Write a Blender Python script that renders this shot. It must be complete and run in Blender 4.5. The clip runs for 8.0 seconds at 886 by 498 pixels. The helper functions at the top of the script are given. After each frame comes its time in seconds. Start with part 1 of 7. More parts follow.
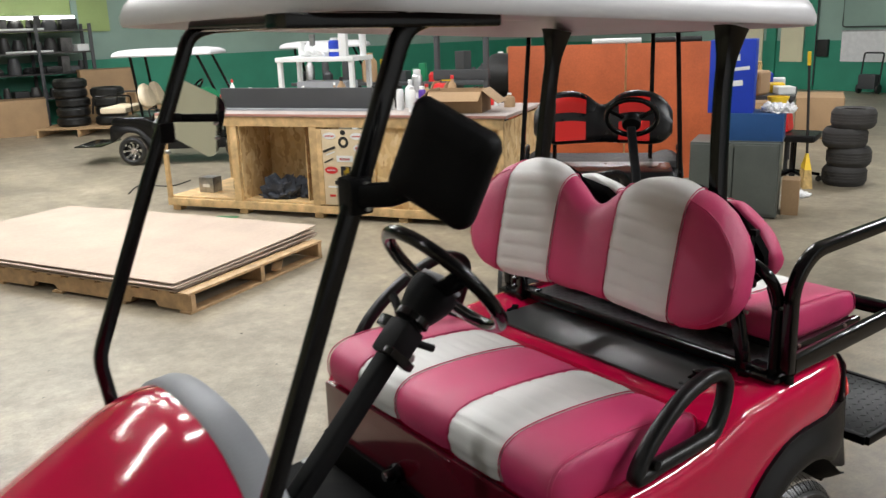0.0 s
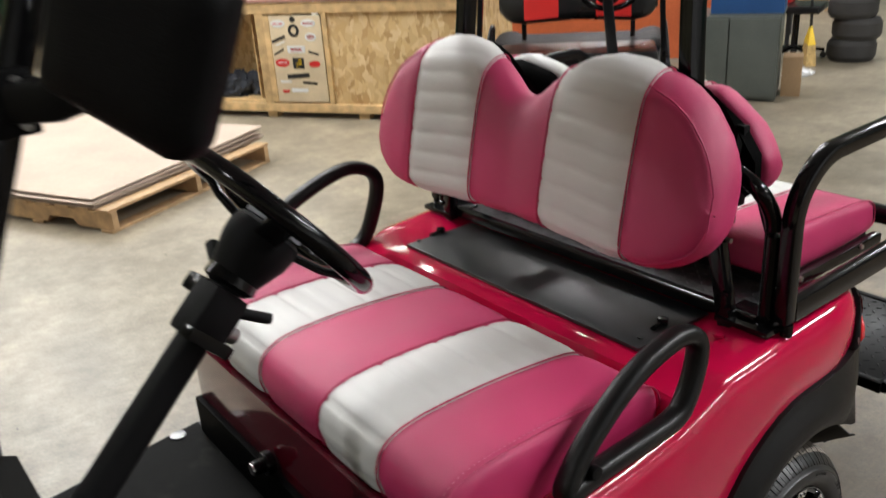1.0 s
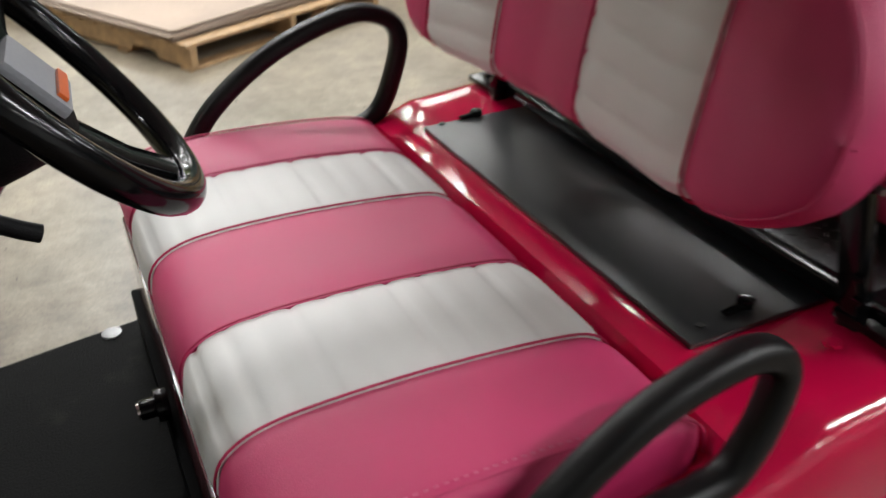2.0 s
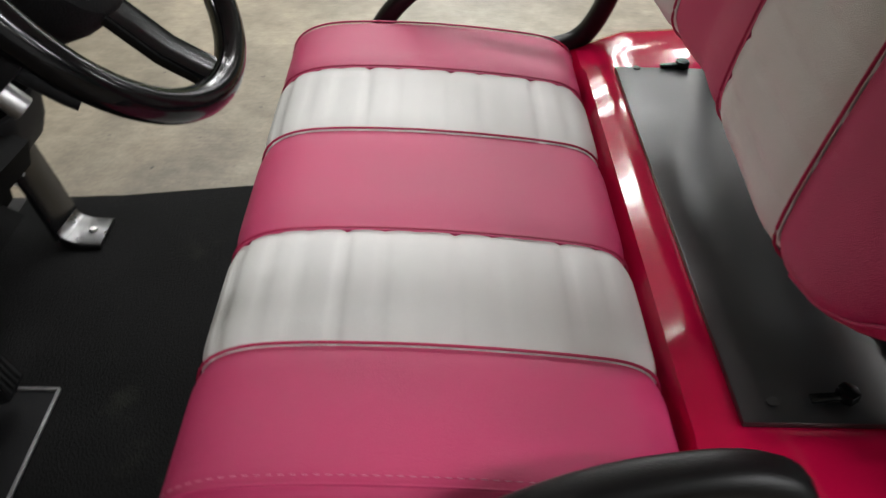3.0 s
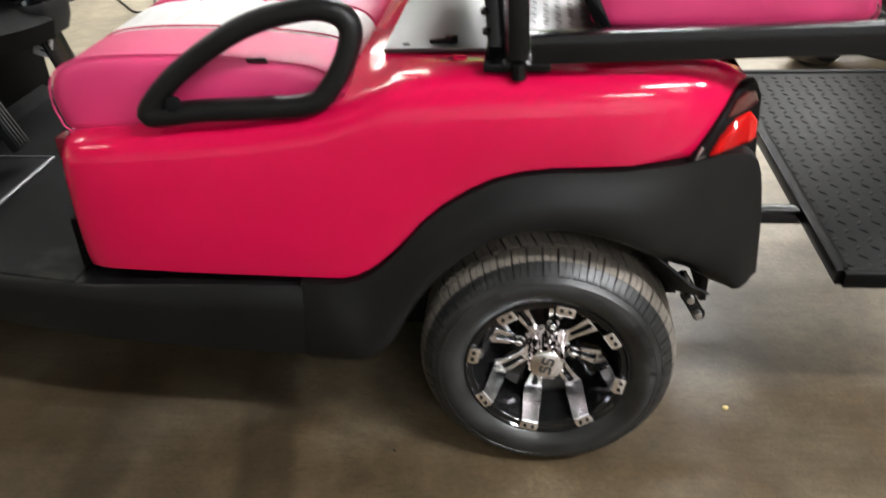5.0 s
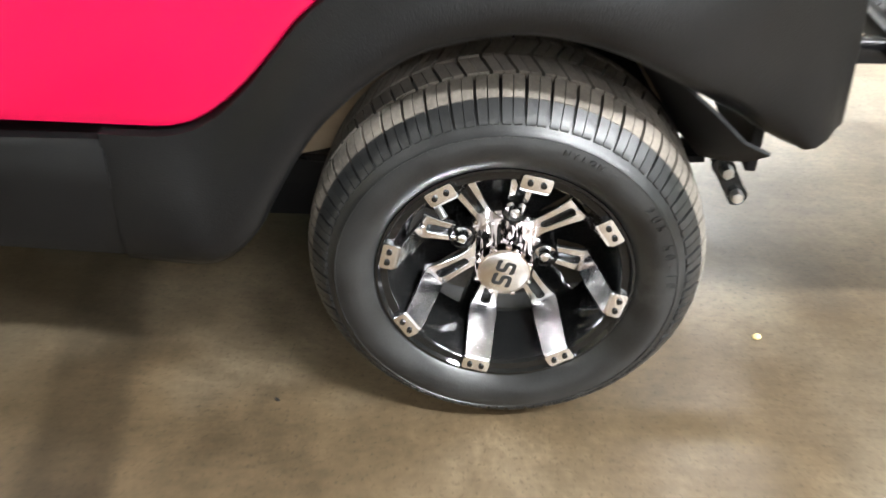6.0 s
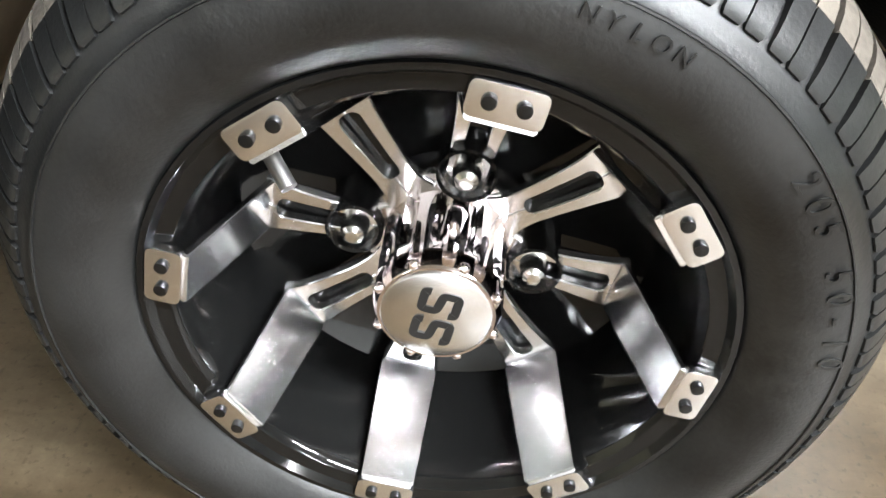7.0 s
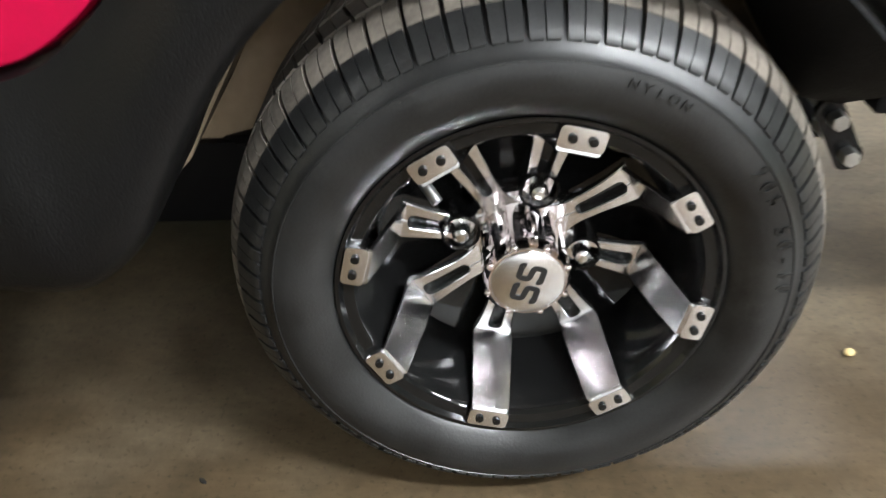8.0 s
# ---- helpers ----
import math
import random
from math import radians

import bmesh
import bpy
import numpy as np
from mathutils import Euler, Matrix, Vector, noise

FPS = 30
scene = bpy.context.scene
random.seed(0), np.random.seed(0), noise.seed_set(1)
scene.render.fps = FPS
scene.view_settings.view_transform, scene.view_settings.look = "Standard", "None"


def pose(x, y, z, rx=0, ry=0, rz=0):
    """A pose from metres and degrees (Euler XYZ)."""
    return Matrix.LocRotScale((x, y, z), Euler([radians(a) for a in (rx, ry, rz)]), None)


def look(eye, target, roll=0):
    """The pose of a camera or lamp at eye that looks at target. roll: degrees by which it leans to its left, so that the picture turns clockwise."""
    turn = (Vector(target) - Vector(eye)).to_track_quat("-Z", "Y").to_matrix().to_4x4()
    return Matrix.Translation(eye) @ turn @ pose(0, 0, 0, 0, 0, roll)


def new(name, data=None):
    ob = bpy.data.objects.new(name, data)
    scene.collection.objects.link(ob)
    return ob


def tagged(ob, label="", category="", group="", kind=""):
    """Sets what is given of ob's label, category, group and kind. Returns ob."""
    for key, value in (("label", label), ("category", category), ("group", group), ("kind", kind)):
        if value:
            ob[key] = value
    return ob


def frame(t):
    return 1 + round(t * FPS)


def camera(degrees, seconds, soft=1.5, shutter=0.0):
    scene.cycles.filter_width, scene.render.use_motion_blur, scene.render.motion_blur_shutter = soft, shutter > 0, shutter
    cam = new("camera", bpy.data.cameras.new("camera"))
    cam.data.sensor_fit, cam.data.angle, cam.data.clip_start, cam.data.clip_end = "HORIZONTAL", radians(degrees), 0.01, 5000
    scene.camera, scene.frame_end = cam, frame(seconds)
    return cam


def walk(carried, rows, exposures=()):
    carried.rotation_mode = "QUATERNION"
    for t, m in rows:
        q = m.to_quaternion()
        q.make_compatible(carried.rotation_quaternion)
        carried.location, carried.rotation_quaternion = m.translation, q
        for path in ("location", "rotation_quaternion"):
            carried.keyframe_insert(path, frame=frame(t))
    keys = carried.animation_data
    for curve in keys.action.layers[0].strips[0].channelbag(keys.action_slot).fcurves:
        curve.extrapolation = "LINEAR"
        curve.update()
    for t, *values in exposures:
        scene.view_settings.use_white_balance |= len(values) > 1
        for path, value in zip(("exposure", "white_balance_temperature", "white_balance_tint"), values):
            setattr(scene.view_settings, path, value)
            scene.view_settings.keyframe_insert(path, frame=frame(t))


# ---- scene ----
cam = camera(55.5, 8.0, soft=1.42, shutter=0.4)
PATH = [
    (0, (-1.941, -1.057, 1.677), (-0.791, 0.496, 1.160), -1.9),
    (0.2, (-1.844, -1.026, 1.686), (-0.697, 0.526, 1.162), -2.3),
    (0.5, (-1.677, -0.905, 1.664), (-0.534, 0.634, 1.094), -2.9),
    (1, (-1.387, -0.726, 1.551), (-0.294, 0.767, 0.792), -3.9),
    (1.5, (-1.088, -0.604, 1.495), (-0.141, 0.913, 0.600), -2.7),
    (2, (-0.870, -0.407, 1.358), (-0.149, 1.154, 0.336), -1.6),
    (2.2, (-0.833, -0.315, 1.373), (-0.217, 1.201, 0.224), -1.3),
    (3.3, (-0.464, -0.390, 1.381), (-0.587, 1.164, 0.128), 2.6),
    (3.4, (-0.425, -0.449, 1.380), (-0.574, 1.117, 0.145), 2.5),
    (3.5, (-0.406, -0.510, 1.395), (-0.551, 1.059, 0.164), 2.7),
    (3.7, (-0.346, -0.626, 1.414), (-0.514, 0.967, 0.215), 2.2),
    (4, (-0.264, -0.782, 1.427), (-0.465, 0.864, 0.309), 0.3),
    (4.2, (-0.211, -0.884, 1.420), (-0.421, 0.786, 0.339), -0.5),
    (4.4, (-0.139, -1.001, 1.390), (-0.368, 0.685, 0.339), -1.1),
    (4.5, (-0.123, -1.057, 1.354), (-0.336, 0.640, 0.318), -1.5),
    (4.7, (-0.070, -1.119, 1.277), (-0.300, 0.585, 0.256), -2.3),
    (5, (-0.031, -1.176, 1.179), (-0.238, 0.531, 0.157), -2.7),
    (5.2, (-0.012, -1.144, 1.118), (-0.161, 0.551, 0.066), -1.9),
    (6.3, (-0.022, -0.553, 0.710), (-0.127, 1.041, -0.494), -0.4),
    (6.5, (-0.001, -0.434, 0.651), (-0.124, 1.152, -0.562), 0.2),
    (6.8, (0.029, -0.327, 0.556), (-0.114, 1.265, -0.647), 0.1),
    (7, (0.029, -0.296, 0.518), (-0.100, 1.264, -0.727), 0.1),
    (7.5, (-0.001, -0.378, 0.543), (-0.189, 1.197, -0.675), -1.4),
    (8, (-0.062, -0.498, 0.616), (-0.068, 1.145, -0.524), -1.3),
]
walk(cam, [(t, look(eye, target, roll)) for t, eye, target, roll in PATH],
     exposures=[(0, 0.25, 6500, 10), (1.0, 0.35, 6500, 10), (1.5, 0.24, 6500, 10), (2.2, 0.12, 6500, 10), (3.5, 0.08, 6500, 10), (4.2, 0.33, 6500, 10), (4.6, 0.62, 6500, 10), (5.2, 1.58, 6500, 10), (6.3, 2.5, 6300, 8), (7.2, 2.33, 6300, 8), (8.0, 1.70, 6300, 8)])

# ---- light ----
world = bpy.data.worlds.new("world")
scene.world = world
world.use_nodes = True
world.node_tree.nodes["Background"].inputs[0].default_value = (0.9, 0.95, 1.0, 1)
world.node_tree.nodes["Background"].inputs[1].default_value = 0.02
scene.view_settings.exposure = 0.0

CEIL = 4.6
# fluorescent strips under the ceiling: x, y, along which axis, watts
STRIPS = [(-0.4, 3.4, "x", 75), (2.8, 3.4, "x", 45), (-2.9, 5.6, "x", 60), (0.2, 5.6, "x", 80), (0.2, 7.8, "x", 75), (-2.6, 8.8, "x", 26),
          (-0.1, 10.0, "x", 170), (3.6, 10.0, "x", 45), (-0.6, 12.4, "x", 20), (4.0, 12.4, "x", 40),
          (6.4, 6.4, "x", 60), (8.5, 3.0, "x", 120), (10.5, 10.0, "x", 150), (2.8, -2.5, "x", 185), (5.8, -1.9, "x", 175), (5.6, -5.6, "x", 70), (-5.6, 0.8, "x", 60), (-5.6, -2.6, "x", 10), (2.4, -6.6, "x", 90)]


# ---- materials ----
def mat(name, colour, rough=0.5, metal=0.0, vary=0.08, scale=8.0, bump=0.0, bump_scale=60.0, coat=0.0, spread=0.12, spec=0.5, worn=None, worn_at=0.62, random_tint=0.0, coords="Object", soft=0.08):
    """A surface with blotches, fine grain, uneven gloss and relief."""
    m = bpy.data.materials.new(name)
    m.use_nodes = True
    nt = m.node_tree
    n, l = nt.nodes, nt.links
    b = n["Principled BSDF"]
    b.inputs["Metallic"].default_value = metal
    b.inputs["Specular IOR Level"].default_value = spec
    b.inputs["Coat Weight"].default_value = coat
    b.inputs["Coat Roughness"].default_value = 0.06
    tc = n.new("ShaderNodeTexCoord")
    big = n.new("ShaderNodeTexNoise")
    big.inputs["Scale"].default_value, big.inputs["Detail"].default_value = scale, 5
    fine = n.new("ShaderNodeTexNoise")
    fine.inputs["Scale"].default_value, fine.inputs["Detail"].default_value = bump_scale, 3
    for t in (big, fine):
        l.new(tc.outputs[coords], t.inputs["Vector"])
    mix = n.new("ShaderNodeMix")
    mix.data_type = "RGBA"
    dark = tuple(c * (1 - 2.2 * vary) for c in colour)
    lite = tuple(min(1, c * (1 + 1.2 * vary) + 0.01 * vary) for c in colour)
    mix.inputs["A"].default_value, mix.inputs["B"].default_value = (*dark, 1), (*lite, 1)
    add = n.new("ShaderNodeMath")
    add.operation = "MULTIPLY_ADD"
    l.new(fine.outputs["Fac"], add.inputs[0])
    add.inputs[1].default_value = 0.35
    l.new(big.outputs["Fac"], add.inputs[2])
    ramp = n.new("ShaderNodeMapRange")
    ramp.inputs["From Min"].default_value, ramp.inputs["From Max"].default_value = 0.42, 0.92
    l.new(add.outputs[0], ramp.inputs["Value"])
    l.new(ramp.outputs[0], mix.inputs["Factor"])
    out = mix.outputs["Result"]
    if worn:
        w = n.new("ShaderNodeTexNoise")
        w.inputs["Scale"].default_value, w.inputs["Detail"].default_value, w.inputs["Roughness"].default_value = scale * 0.6, 9, 0.7
        l.new(tc.outputs[coords], w.inputs["Vector"])
        wr = n.new("ShaderNodeMapRange")
        wr.inputs["From Min"].default_value, wr.inputs["From Max"].default_value = worn_at, worn_at + soft
        l.new(w.outputs["Fac"], wr.inputs["Value"])
        wm = n.new("ShaderNodeMix")
        wm.data_type = "RGBA"
        l.new(wr.outputs[0], wm.inputs["Factor"])
        l.new(out, wm.inputs["A"])
        wm.inputs["B"].default_value = (*worn, 1)
        out = wm.outputs["Result"]
    if random_tint:
        info = n.new("ShaderNodeObjectInfo")
        hsv = n.new("ShaderNodeHueSaturation")
        mr = n.new("ShaderNodeMapRange")
        mr.inputs["To Min"].default_value, mr.inputs["To Max"].default_value = 1 - random_tint, 1 + random_tint
        l.new(info.outputs["Random"], mr.inputs["Value"])
        l.new(mr.outputs[0], hsv.inputs["Value"])
        l.new(out, hsv.inputs["Color"])
        out = hsv.outputs["Color"]
    l.new(out, b.inputs["Base Color"])
    rr = n.new("ShaderNodeMapRange")
    rr.inputs["To Min"].default_value, rr.inputs["To Max"].default_value = max(0.02, rough - spread), min(1, rough + spread)
    l.new(big.outputs["Fac"], rr.inputs["Value"])
    l.new(rr.outputs[0], b.inputs["Roughness"])
    if bump:
        bp = n.new("ShaderNodeBump")
        bp.inputs["Strength"].default_value, bp.inputs["Distance"].default_value = bump, 0.002
        l.new(fine.outputs["Fac"], bp.inputs["Height"])
        l.new(bp.outputs[0], b.inputs["Normal"])
    return m


def wood_mat(name, colour, grain=18.0, stretch=(1, 1, 14), rough=0.6, random_tint=0.15):
    """Sawn wood: long grain along one axis, knots and tone from board to board."""
    m = mat(name, colour, rough, 0, 0.18, 3.0, 0.3, 220, random_tint=random_tint)
    nt = m.node_tree
    n, l = nt.nodes, nt.links
    mp = n.new("ShaderNodeMapping")
    mp.inputs["Scale"].default_value = stretch
    tc = next(x for x in n if x.type == "TEX_COORD")
    l.new(tc.outputs["Object"], mp.inputs["Vector"])
    for t in [x for x in n if x.type == "TEX_NOISE"]:
        l.new(mp.outputs[0], t.inputs["Vector"])
    return m


def flake_mat(name, colours, scale=28.0, rough=0.65):
    """Oriented strand board: flat flakes of several tones."""
    m = bpy.data.materials.new(name)
    m.use_nodes = True
    n, l = m.node_tree.nodes, m.node_tree.links
    b = n["Principled BSDF"]
    tc = n.new("ShaderNodeTexCoord")
    warp = n.new("ShaderNodeTexNoise")
    warp.inputs["Scale"].default_value = 9
    l.new(tc.outputs["Object"], warp.inputs["Vector"])
    mixv = n.new("ShaderNodeMix")
    mixv.data_type = "VECTOR"
    mixv.inputs["Factor"].default_value = 0.12
    l.new(tc.outputs["Object"], mixv.inputs["A"])
    l.new(warp.outputs["Color"], mixv.inputs["B"])
    vor = n.new("ShaderNodeTexVoronoi")
    vor.inputs["Scale"].default_value, vor.inputs["Randomness"].default_value = scale, 1
    mp = n.new("ShaderNodeMapping")
    mp.inputs["Scale"].default_value = (1.0, 1.0, 0.45)
    mp.inputs["Rotation"].default_value = (0.5, 0.6, 0.4)
    l.new(mixv.outputs["Result"], mp.inputs["Vector"])
    l.new(mp.outputs[0], vor.inputs["Vector"])
    sep = n.new("ShaderNodeSeparateColor")
    l.new(vor.outputs["Color"], sep.inputs[0])
    ramp = n.new("ShaderNodeValToRGB")
    el = ramp.color_ramp.elements
    el[0].color, el[1].color = (*colours[0], 1), (*colours[-1], 1)
    for i, c in enumerate(colours[1:-1], 1):
        e = el.new(i / (len(colours) - 1))
        e.color = (*c, 1)
    l.new(sep.outputs[0], ramp.inputs[0])
    l.new(ramp.outputs[0], b.inputs["Base Color"])
    b.inputs["Roughness"].default_value = rough
    bp = n.new("ShaderNodeBump")
    bp.inputs["Strength"].default_value, bp.inputs["Distance"].default_value = 0.4, 0.002
    l.new(sep.outputs[1], bp.inputs["Height"])
    l.new(bp.outputs[0], b.inputs["Normal"])
    return m


SHADE_Y = 1.6


def floor_mat():
    """Old sealed concrete: cloudy, stained, speckled, with uneven polish."""
    m = mat("sealed_concrete", (0.33, 0.283, 0.205), 0.40, 0, 0.16, 0.9, 0.16, 90, spread=0.10, worn=(0.215, 0.175, 0.125), worn_at=0.52, soft=0.22)
    n, l = m.node_tree.nodes, m.node_tree.links
    b = n["Principled BSDF"]
    src = b.inputs["Base Color"].links[0].from_socket
    tc = next(x for x in n if x.type == "TEX_COORD")
    sp = n.new("ShaderNodeTexNoise")
    sp.inputs["Scale"].default_value, sp.inputs["Detail"].default_value = 160, 2
    l.new(tc.outputs["Object"], sp.inputs["Vector"])
    sr = n.new("ShaderNodeMapRange")
    sr.inputs["From Min"].default_value, sr.inputs["From Max"].default_value = 0.30, 0.42
    l.new(sp.outputs["Fac"], sr.inputs["Value"])
    streak = n.new("ShaderNodeTexNoise")
    streak.inputs["Scale"].default_value, streak.inputs["Detail"].default_value = 1.3, 8
    mp = n.new("ShaderNodeMapping")
    mp.inputs["Scale"].default_value = (3.2, 0.8, 1)
    mp.inputs["Rotation"].default_value = (0, 0, 0.25)
    l.new(tc.outputs["Object"], mp.inputs["Vector"])
    l.new(mp.outputs[0], streak.inputs["Vector"])
    st = n.new("ShaderNodeMapRange")
    st.inputs["From Min"].default_value, st.inputs["From Max"].default_value = 0.35, 0.7
    st.inputs["To Min"].default_value, st.inputs["To Max"].default_value = 0.82, 1.10
    l.new(streak.outputs["Fac"], st.inputs["Value"])
    mul = n.new("ShaderNodeMix")
    mul.data_type, mul.blend_type = "RGBA", "MULTIPLY"
    mul.inputs["Factor"].default_value = 1
    l.new(src, mul.inputs["A"])
    blot = n.new("ShaderNodeTexNoise")
    blot.inputs["Scale"].default_value, blot.inputs["Detail"].default_value, blot.inputs["Roughness"].default_value = 5.5, 9, 0.68
    l.new(tc.outputs["Object"], blot.inputs["Vector"])
    bt = n.new("ShaderNodeMapRange")
    bt.inputs["From Min"].default_value, bt.inputs["From Max"].default_value = 0.36, 0.60
    bt.inputs["To Min"].default_value, bt.inputs["To Max"].default_value = 0.76, 1.08
    l.new(blot.outputs["Fac"], bt.inputs["Value"])
    sb = n.new("ShaderNodeMath")
    sb.operation = "MULTIPLY"
    l.new(st.outputs[0], sb.inputs[0])
    l.new(bt.outputs[0], sb.inputs[1])
    st = sb
    mm = n.new("ShaderNodeMath")
    mm.operation = "MULTIPLY"
    lo = n.new("ShaderNodeMapRange")
    lo.inputs["To Min"].default_value = 0.66
    l.new(sr.outputs[0], lo.inputs["Value"])
    l.new(lo.outputs[0], mm.inputs[0])
    l.new(st.outputs[0], mm.inputs[1])
    # mottling a few centimetres across, with fine scratches
    for scale, stretch, low, high in ((18.0, (1, 1, 1), 0.86, 1.08), (7.0, (1, 12, 1), 0.92, 1.05), (75.0, (1, 1, 1), 0.91, 1.05)):
        mott = n.new("ShaderNodeTexNoise")
        mott.inputs["Scale"].default_value, mott.inputs["Detail"].default_value, mott.inputs["Roughness"].default_value = scale, 6, 0.65
        turn = n.new("ShaderNodeMapping")
        turn.inputs["Scale"].default_value = stretch
        turn.inputs["Rotation"].default_value = (0, 0, 0.6)
        l.new(tc.outputs["Object"], turn.inputs["Vector"])
        l.new(turn.outputs[0], mott.inputs["Vector"])
        mr = n.new("ShaderNodeMapRange")
        mr.inputs["From Min"].default_value, mr.inputs["From Max"].default_value = 0.36, 0.64
        mr.inputs["To Min"].default_value, mr.inputs["To Max"].default_value = low, high
        l.new(mott.outputs["Fac"], mr.inputs["Value"])
        worn = n.new("ShaderNodeMath")
        worn.operation = "MULTIPLY"
        l.new(mm.outputs[0], worn.inputs[0])
        l.new(mr.outputs[0], worn.inputs[1])
        mm = worn
    # floor beside the cart darkened: its shade painted in with the grime
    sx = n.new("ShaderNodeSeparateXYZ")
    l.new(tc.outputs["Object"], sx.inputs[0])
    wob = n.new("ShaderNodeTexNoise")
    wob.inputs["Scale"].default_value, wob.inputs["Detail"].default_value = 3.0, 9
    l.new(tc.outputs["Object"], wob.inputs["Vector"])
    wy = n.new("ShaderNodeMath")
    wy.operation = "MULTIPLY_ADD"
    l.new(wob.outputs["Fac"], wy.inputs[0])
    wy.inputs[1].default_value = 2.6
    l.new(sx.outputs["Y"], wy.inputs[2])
    shade_fade = n.new("ShaderNodeMapRange")
    shade_fade.inputs["From Min"].default_value, shade_fade.inputs["From Max"].default_value = SHADE_Y - 0.3, SHADE_Y + 1.7
    l.new(wy.outputs[0], shade_fade.inputs["Value"])
    # tyre tracks, and a wide patch of painted shade and soil, beside the cart
    def soil_shade_band(x0, x1, edge, low, slope, wobble):
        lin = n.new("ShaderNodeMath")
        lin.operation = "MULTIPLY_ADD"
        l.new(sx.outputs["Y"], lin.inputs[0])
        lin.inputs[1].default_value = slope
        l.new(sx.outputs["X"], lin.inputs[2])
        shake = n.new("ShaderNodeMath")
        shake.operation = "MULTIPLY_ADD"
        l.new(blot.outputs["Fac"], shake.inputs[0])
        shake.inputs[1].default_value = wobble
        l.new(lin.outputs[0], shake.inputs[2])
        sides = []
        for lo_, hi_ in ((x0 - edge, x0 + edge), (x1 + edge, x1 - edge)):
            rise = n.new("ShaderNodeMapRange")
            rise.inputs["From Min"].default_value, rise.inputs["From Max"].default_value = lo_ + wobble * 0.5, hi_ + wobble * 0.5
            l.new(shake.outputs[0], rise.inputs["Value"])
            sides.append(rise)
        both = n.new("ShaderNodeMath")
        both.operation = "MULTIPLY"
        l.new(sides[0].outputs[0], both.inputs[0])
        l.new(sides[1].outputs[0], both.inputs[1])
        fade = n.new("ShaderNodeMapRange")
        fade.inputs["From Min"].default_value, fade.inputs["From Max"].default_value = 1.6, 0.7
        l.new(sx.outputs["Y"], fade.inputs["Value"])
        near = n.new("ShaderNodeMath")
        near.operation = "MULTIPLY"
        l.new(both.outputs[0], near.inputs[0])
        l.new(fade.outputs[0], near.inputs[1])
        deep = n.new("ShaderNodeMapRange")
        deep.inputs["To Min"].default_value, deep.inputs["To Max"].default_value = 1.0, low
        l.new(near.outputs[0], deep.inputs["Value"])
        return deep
    # second band: weaker light ahead of the rear wheel, put into the colour
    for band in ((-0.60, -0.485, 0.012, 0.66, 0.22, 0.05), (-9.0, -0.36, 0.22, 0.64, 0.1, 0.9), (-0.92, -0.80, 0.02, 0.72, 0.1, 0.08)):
        soil_shade = n.new("ShaderNodeMath")
        soil_shade.operation = "MULTIPLY"
        l.new(mm.outputs[0], soil_shade.inputs[0])
        l.new(soil_shade_band(*band).outputs[0], soil_shade.inputs[1])
        mm = soil_shade
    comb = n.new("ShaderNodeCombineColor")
    for i, grime_shade in enumerate((0.345, 0.283, 0.215)):
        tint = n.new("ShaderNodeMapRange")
        tint.inputs["To Min"].default_value, tint.inputs["To Max"].default_value = grime_shade, 1.0
        l.new(shade_fade.outputs[0], tint.inputs["Value"])
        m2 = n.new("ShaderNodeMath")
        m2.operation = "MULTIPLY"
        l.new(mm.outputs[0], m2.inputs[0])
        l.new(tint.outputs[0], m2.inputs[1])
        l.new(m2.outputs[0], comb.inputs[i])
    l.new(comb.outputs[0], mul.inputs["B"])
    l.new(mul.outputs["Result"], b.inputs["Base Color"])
    return m


def plain_mirror(name):
    m = bpy.data.materials.new(name)
    m.use_nodes = True
    b = m.node_tree.nodes["Principled BSDF"]
    b.inputs["Base Color"].default_value = (0.85, 0.86, 0.85, 1)
    b.inputs["Metallic"].default_value, b.inputs["Roughness"].default_value = 1, 0.02
    return m


def glow(name, colour, strength):
    m = bpy.data.materials.new(name)
    m.use_nodes = True
    b = m.node_tree.nodes["Principled BSDF"]
    b.inputs["Emission Color"].default_value, b.inputs["Emission Strength"].default_value = (*colour, 1), strength
    return m


